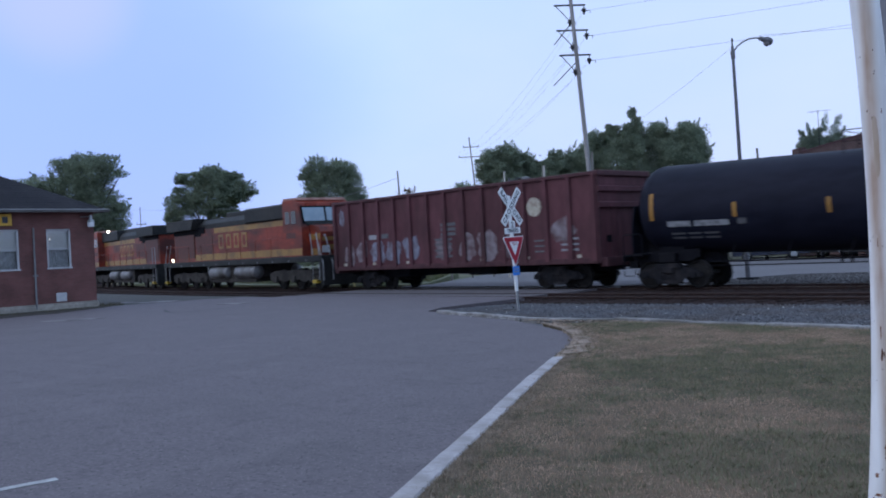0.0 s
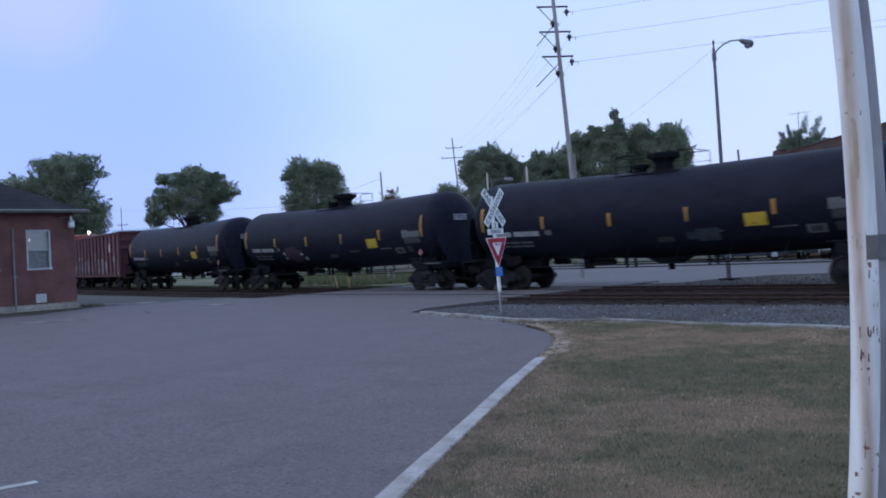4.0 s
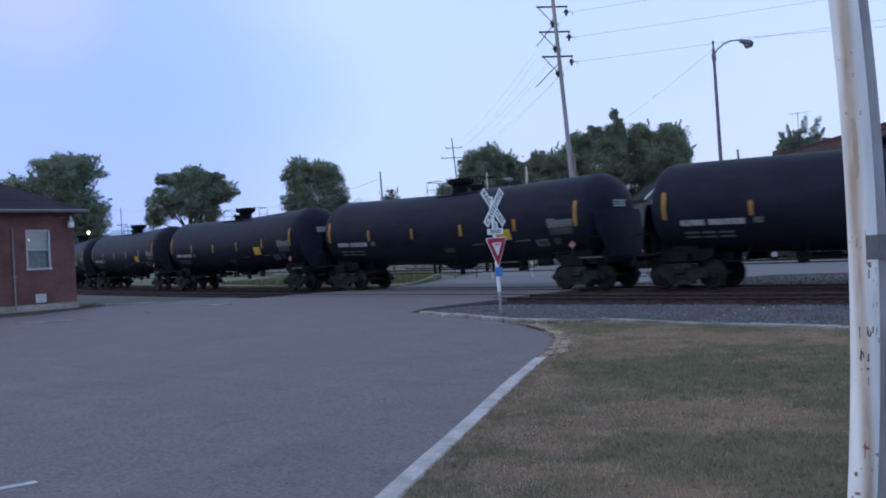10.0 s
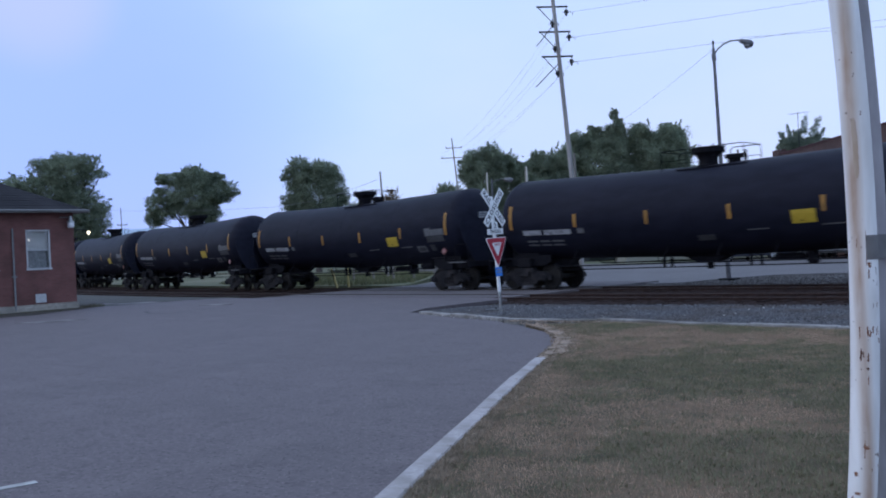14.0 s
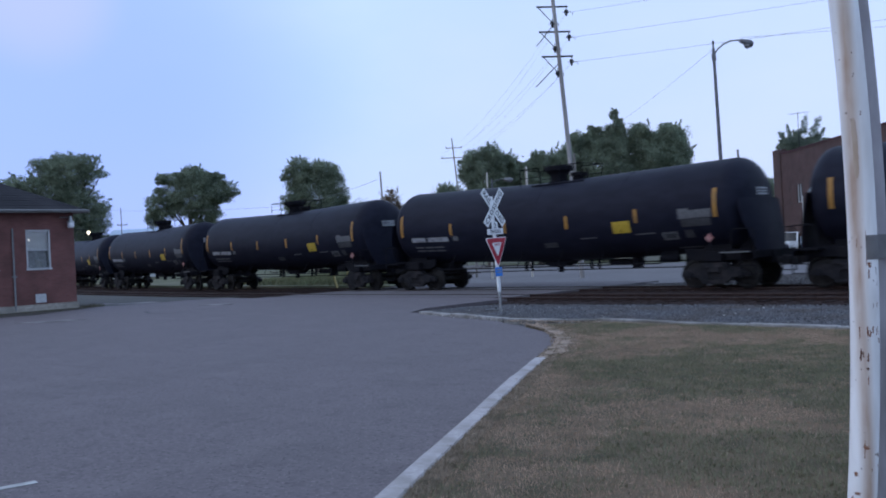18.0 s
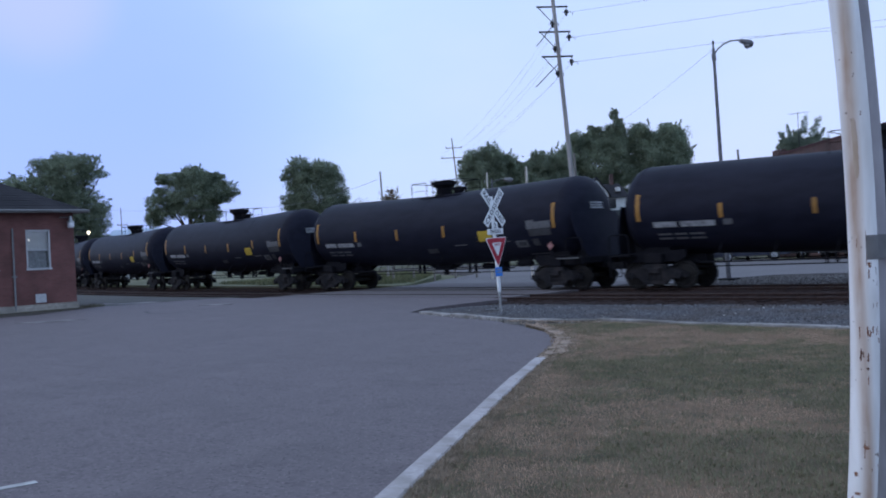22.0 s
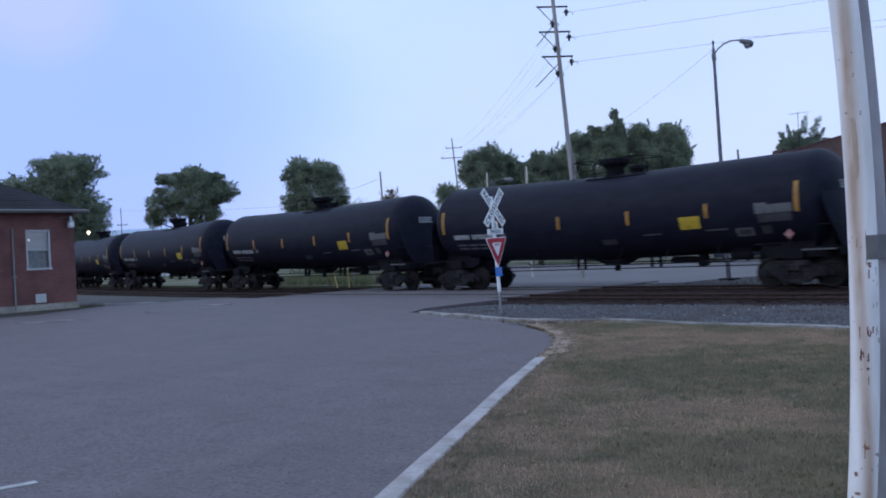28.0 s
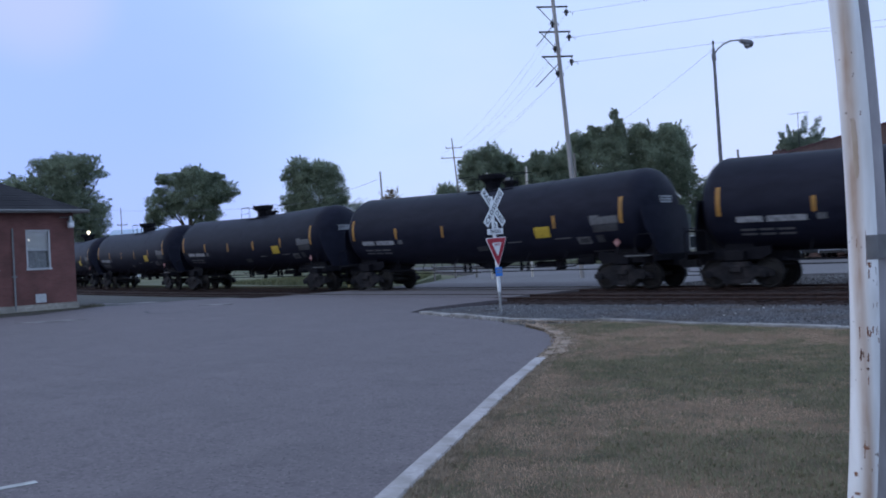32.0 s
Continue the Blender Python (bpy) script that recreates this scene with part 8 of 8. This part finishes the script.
part("side_eave", Geo().box(GW, GW + 0.5, 0.5, 6.0, 4.1, 4.3), WALL_WHITE, gh)
part("side_wing", Geo().box(GW, GW + 1.8, 1.2, 8.0, -0.9, 4.1), SIDING_GREEN, gh)

vh = thing("white_house", "white gabled wooden house with dark roof and brick chimney", "house", at=along((-53.57, 85.95), (-51.69, 87.59)))
part("lower_wall", Geo().box(0.1, 4.9, 0.6, 8.0, -0.3, 5.2), SIDING_GREEN, vh, "shaded grey-green lower wall")
part("bay_wall", Geo().box(0.55, 2.1, 0.0, 1.5, 4.9, 6.7), WALL_WHITE, vh)
part("bay_window", Geo().box(0.75, 1.35, -0.04, 0.0, 5.3, 6.4), GLASS_DARK, vh)
part("bay_roof", Geo().prism([(0.45, 4.72), (2.2, 4.72), (2.05, 4.95), (0.6, 4.95)], -0.2, 1.0), SHINGLE, vh)
gable = part("gable_front", Geo().prism([(-0.05, 6.7), (2.55, 6.7), (2.5, 7.0), (1.25, 8.65), (0.0, 7.0)], -0.15, 0.05), WALL_WHITE, vh, "white boarded gable")
for x, z in ((0.5, 6.95), (1.0, 6.95), (1.5, 6.95), (1.0, 7.5)):
    part("gable_window", Geo().box(x, x + 0.42, -0.18, -0.15, z, z + 0.42), GLASS_DARK, gable)
for sgn in (-1, 1):
    part("roof_slope", Geo().prism([(1.25, 8.7), (1.25, 8.95), (1.25 + sgn * 1.5, 6.9), (1.25 + sgn * 1.5, 6.68)][::sgn], -0.3, 7.0), SHINGLE, vh)
part("wing_wall", Geo().box(2.5, 4.85, 1.0, 6.0, 5.2, 6.65), WALL_WHITE, vh)
part("wing_window", Geo().box(2.7, 3.5, 0.96, 1.0, 5.4, 6.5), GLASS_DARK, vh)
part("wing_roof", Geo().add([(2.0, 0.7, 6.6), (5.1, 0.7, 6.6), (4.4, 3.5, 8.35), (2.0, 3.5, 8.35), (5.1, 6.3, 6.6), (2.0, 6.3, 6.6)], [(0, 1, 2, 3), (1, 4, 2), (3, 2, 4, 5), (5, 4, 1, 0)]), SHINGLE, vh)
part("dormer", Geo().box(3.7, 4.1, 1.2, 3.0, 7.35, 7.8), WALL_WHITE, vh)
part("chimney", Geo().box(3.35, 3.75, 3.2, 3.7, 7.9, 9.45), BRICK_FAR, vh)

wh = thing("white_shed", "long low white shed with a pale blue metal roof", "building", at=along((-131.5, 72.0), (-120.5, 81.5)))
part("shed_wall", Geo().box(0, 14.5, 0, 7, -0.3, 6.2), WALL_WHITE, wh)
part("shed_roof", Geo().add([(-0.6, -0.6, 6.1), (15.1, -0.6, 6.1), (15.1, 3.5, 7.6), (-0.6, 3.5, 7.6), (15.1, 7.6, 6.1), (-0.6, 7.6, 6.1), (-0.6, -0.6, 5.95), (15.1, -0.6, 5.95), (15.1, 7.6, 5.95), (-0.6, 7.6, 5.95)], [(0, 1, 2, 3), (3, 2, 4, 5), (6, 7, 1, 0), (9, 8, 7, 6), (8, 9, 5, 4), (1, 7, 8, 4, 2), (6, 0, 3, 5, 9)]), METAL_ROOF, wh)
for k in range(20):
    x = -0.5 + k * 0.8
    part("roof_seam", Geo().tube([(x, -0.6, 6.13), (x, 3.5, 7.63)], 0.03, 4), METAL_ROOF, wh)


# ---- parked vehicles on the street ----
def vehicle(name, label, at, paint, profile, glass, length, wheel_x, r=0.33, w=0.88):
    c = thing(name, label, "car", "parked vehicles", at=at)
    part("body", Geo().prism(profile, -w, w), paint, c, smooth=30)
    for o in glass:
        for sgn in (-1, 1):
            part("side_glass", Geo().prism(o, *sorted((sgn * (w + 0.002), sgn * (w + 0.012)))), GLASS_DARK, c)
    # windscreen and rear window, laid on the two slopes beside the roof
    top = max(z for _, z in profile)
    roof = [i for i, q in enumerate(profile) if q[1] > top - 0.1]
    for name_, i, j in (("windscreen", roof[0] - 1, roof[0]), ("rear_window", roof[-1] + 1, roof[-1])):
        (xa, za), (xb, zb) = profile[i], profile[j]
        d = Vector((zb - za, xa - xb)).normalized() * (0.012 if name_ == "windscreen" else -0.012)
        a0, a1 = Vector((xa, za)).lerp(Vector((xb, zb)), 0.08), Vector((xa, za)).lerp(Vector((xb, zb)), 0.92)
        part(name_, Geo().prism([tuple(a0), tuple(a0 + d), tuple(a1 + d), tuple(a1)], -w + 0.1, w - 0.1), GLASS_DARK, c)
    for x in wheel_x:
        for sgn in (-1, 1):
            t_ = part("wheel", Geo().lathe([(0.05, -0.1), (r - 0.04, -0.11), (r, -0.08), (r, 0.08), (r - 0.04, 0.11), (0.05, 0.1)], 20, axis="Y"), TYRE, c, smooth=40, at=pose(x, sgn * (w - 0.09), r))
            part("hub", Geo().lathe([(0.03, -0.13), (r * 0.6, -0.12), (r * 0.62, 0.12), (0.03, 0.13)], 14, axis="Y"), GALV, t_, smooth=40)
    L2 = length / 2
    for sgn in (-1, 1):
        part("headlight", Geo().box(L2 - 0.12, L2 + 0.01, sgn * 0.62 - 0.16, sgn * 0.62 + 0.16, 0.62, 0.78, bevel=0.02), CAR_SILVER, c)
        part("tail_light", Geo().box(-L2 - 0.01, -L2 + 0.1, sgn * 0.66 - 0.13, sgn * 0.66 + 0.13, 0.68, 0.9, bevel=0.02), SIGN_RED, c)
    part("bumper", Geo().box(L2 - 0.1, L2 + 0.05, -w + 0.05, w - 0.05, 0.35, 0.55, bevel=0.03), DARK_METAL, c)
    part("bumper", Geo().box(-L2 - 0.05, -L2 + 0.1, -w + 0.05, w - 0.05, 0.35, 0.55, bevel=0.03), DARK_METAL, c)
    return c


SEDAN = [(-2.3, 0.35), (2.3, 0.33), (2.33, 0.62), (2.15, 0.82), (1.15, 0.95), (0.55, 1.40), (-0.85, 1.44), (-1.6, 1.02), (-2.25, 0.98), (-2.35, 0.6)]
SEDAN_GLASS = [[(0.98, 0.97), (0.5, 1.34), (-0.15, 1.37), (-0.15, 0.97)], [(-0.22, 0.97), (-0.22, 1.37), (-0.82, 1.37), (-1.35, 1.0)]]
SUV = [(-2.2, 0.4), (2.2, 0.38), (2.25, 0.85), (1.25, 1.05), (0.65, 1.70), (-1.85, 1.74), (-2.2, 1.1), (-2.25, 0.6)]
SUV_GLASS = [[(1.05, 1.07), (0.6, 1.62), (-0.2, 1.64), (-0.2, 1.07)], [(-0.28, 1.07), (-0.28, 1.64), (-1.2, 1.64), (-1.2, 1.07)], [(-1.28, 1.07), (-1.28, 1.64), (-1.75, 1.64), (-2.0, 1.1)]]
vehicle("parked_suv", "white sport utility vehicle parked on the street", pose(-22.5, 61.0, -0.03, 0, 0, 105), CAR_WHITE, SUV, SUV_GLASS, 4.4, (-1.4, 1.4), 0.36)
vehicle("parked_car", "dark blue sedan parked on the street", pose(-20.6, 60.6, -0.03, 0, 0, 112), CAR_DARK, SEDAN, SEDAN_GLASS, 4.6, (-1.4, 1.45))
vehicle("parked_car", "silver sedan parked before the brick building", pose(-18.3, 58.9, -0.03, 0, 0, 95), CAR_SILVER, SEDAN, SEDAN_GLASS, 4.6, (-1.4, 1.45))
vehicle("parked_car", "maroon sedan parked on the street", pose(-20.6, 63.0, -0.03, 0, 0, 130), CAR_RED, SEDAN, SEDAN_GLASS, 4.6, (-1.4, 1.45))
vehicle("parked_car", "dark blue sedan parked before the yellow house", pose(-23.8, 58.0, -0.03, 0, 0, 205), CAR_DARK, SEDAN, SEDAN_GLASS, 4.6, (-1.4, 1.45))

# ---- small things by the far track ----
al = thing("arm_lamp", "small pale street luminaire on a thin steel arm", "street lamp", at=pose(-30.8, 39.4, 0))
part("lamp_mast", Geo().tube([(0.04, 0.3, -0.3), (0.04, 0.3, 5.5)], 0.045, 8), LAMP_STEEL, al)
part("lamp_arm", Geo().tube([(0.04, 0.3, 5.3), (RX * 0.55, 0.3 + RY * 0.55, 5.45), (RX * 0.8, 0.3 + RY * 0.8, 5.42)], 0.025, 6), LAMP_STEEL, al)
part("lamp_head", Geo().lathe([(0.03, -0.25), (0.1, -0.18), (0.13, 0.1), (0.08, 0.24), (0.02, 0.27)], 12, pose(RX * 0.95, 0.3 + RY * 0.95, 5.4, 0, 5, 41), axis="X"), SILVER, al, smooth=50)

bar_ = thing("barricade", "leaning yellow wooden barricade legs beyond the tracks", "barricade", at=pose(-36.6, 33.7, -0.08, 0, 0, 41))
for x0, x1 in ((-0.7, -0.42), (0.16, 0.22)):
    part("barricade_leg", Geo().tube([(x1, 0, 0.0), (x0, 0, 1.05)], 0.065, 6), BARRIER_YELLOW, bar_)
part("barricade_rail", Geo().box(-0.72, 0.24, -0.02, 0.02, 0.86, 0.94), TRUCK_STEEL, bar_)

fence = thing("rail_fence", "low weathered pale wooden rail fence on the verge", "fence")
F0, F1 = Vector((-41.0, 38.5)), Vector((-32.8, 42.5))
for k in range(8):
    q = F0.lerp(F1, k / 7)
    part("fence_post", Geo().box(-0.06, 0.06, -0.06, 0.06, -0.3, 1.05, bevel=0.012), WOOD_POLE, fence, at=pose(q.x, q.y, 0, 0, random.uniform(-3, 3), 26))
for z in (0.55, 0.92):
    d_ = F1 - F0
    part("fence_rail", Geo().box(0, d_.length, -0.03, 0.03, z - 0.05, z + 0.05), WOOD_POLE, fence, at=pose(F0.x, F0.y, 0, 0, 0, math.degrees(math.atan2(d_.y, d_.x))))

motions()
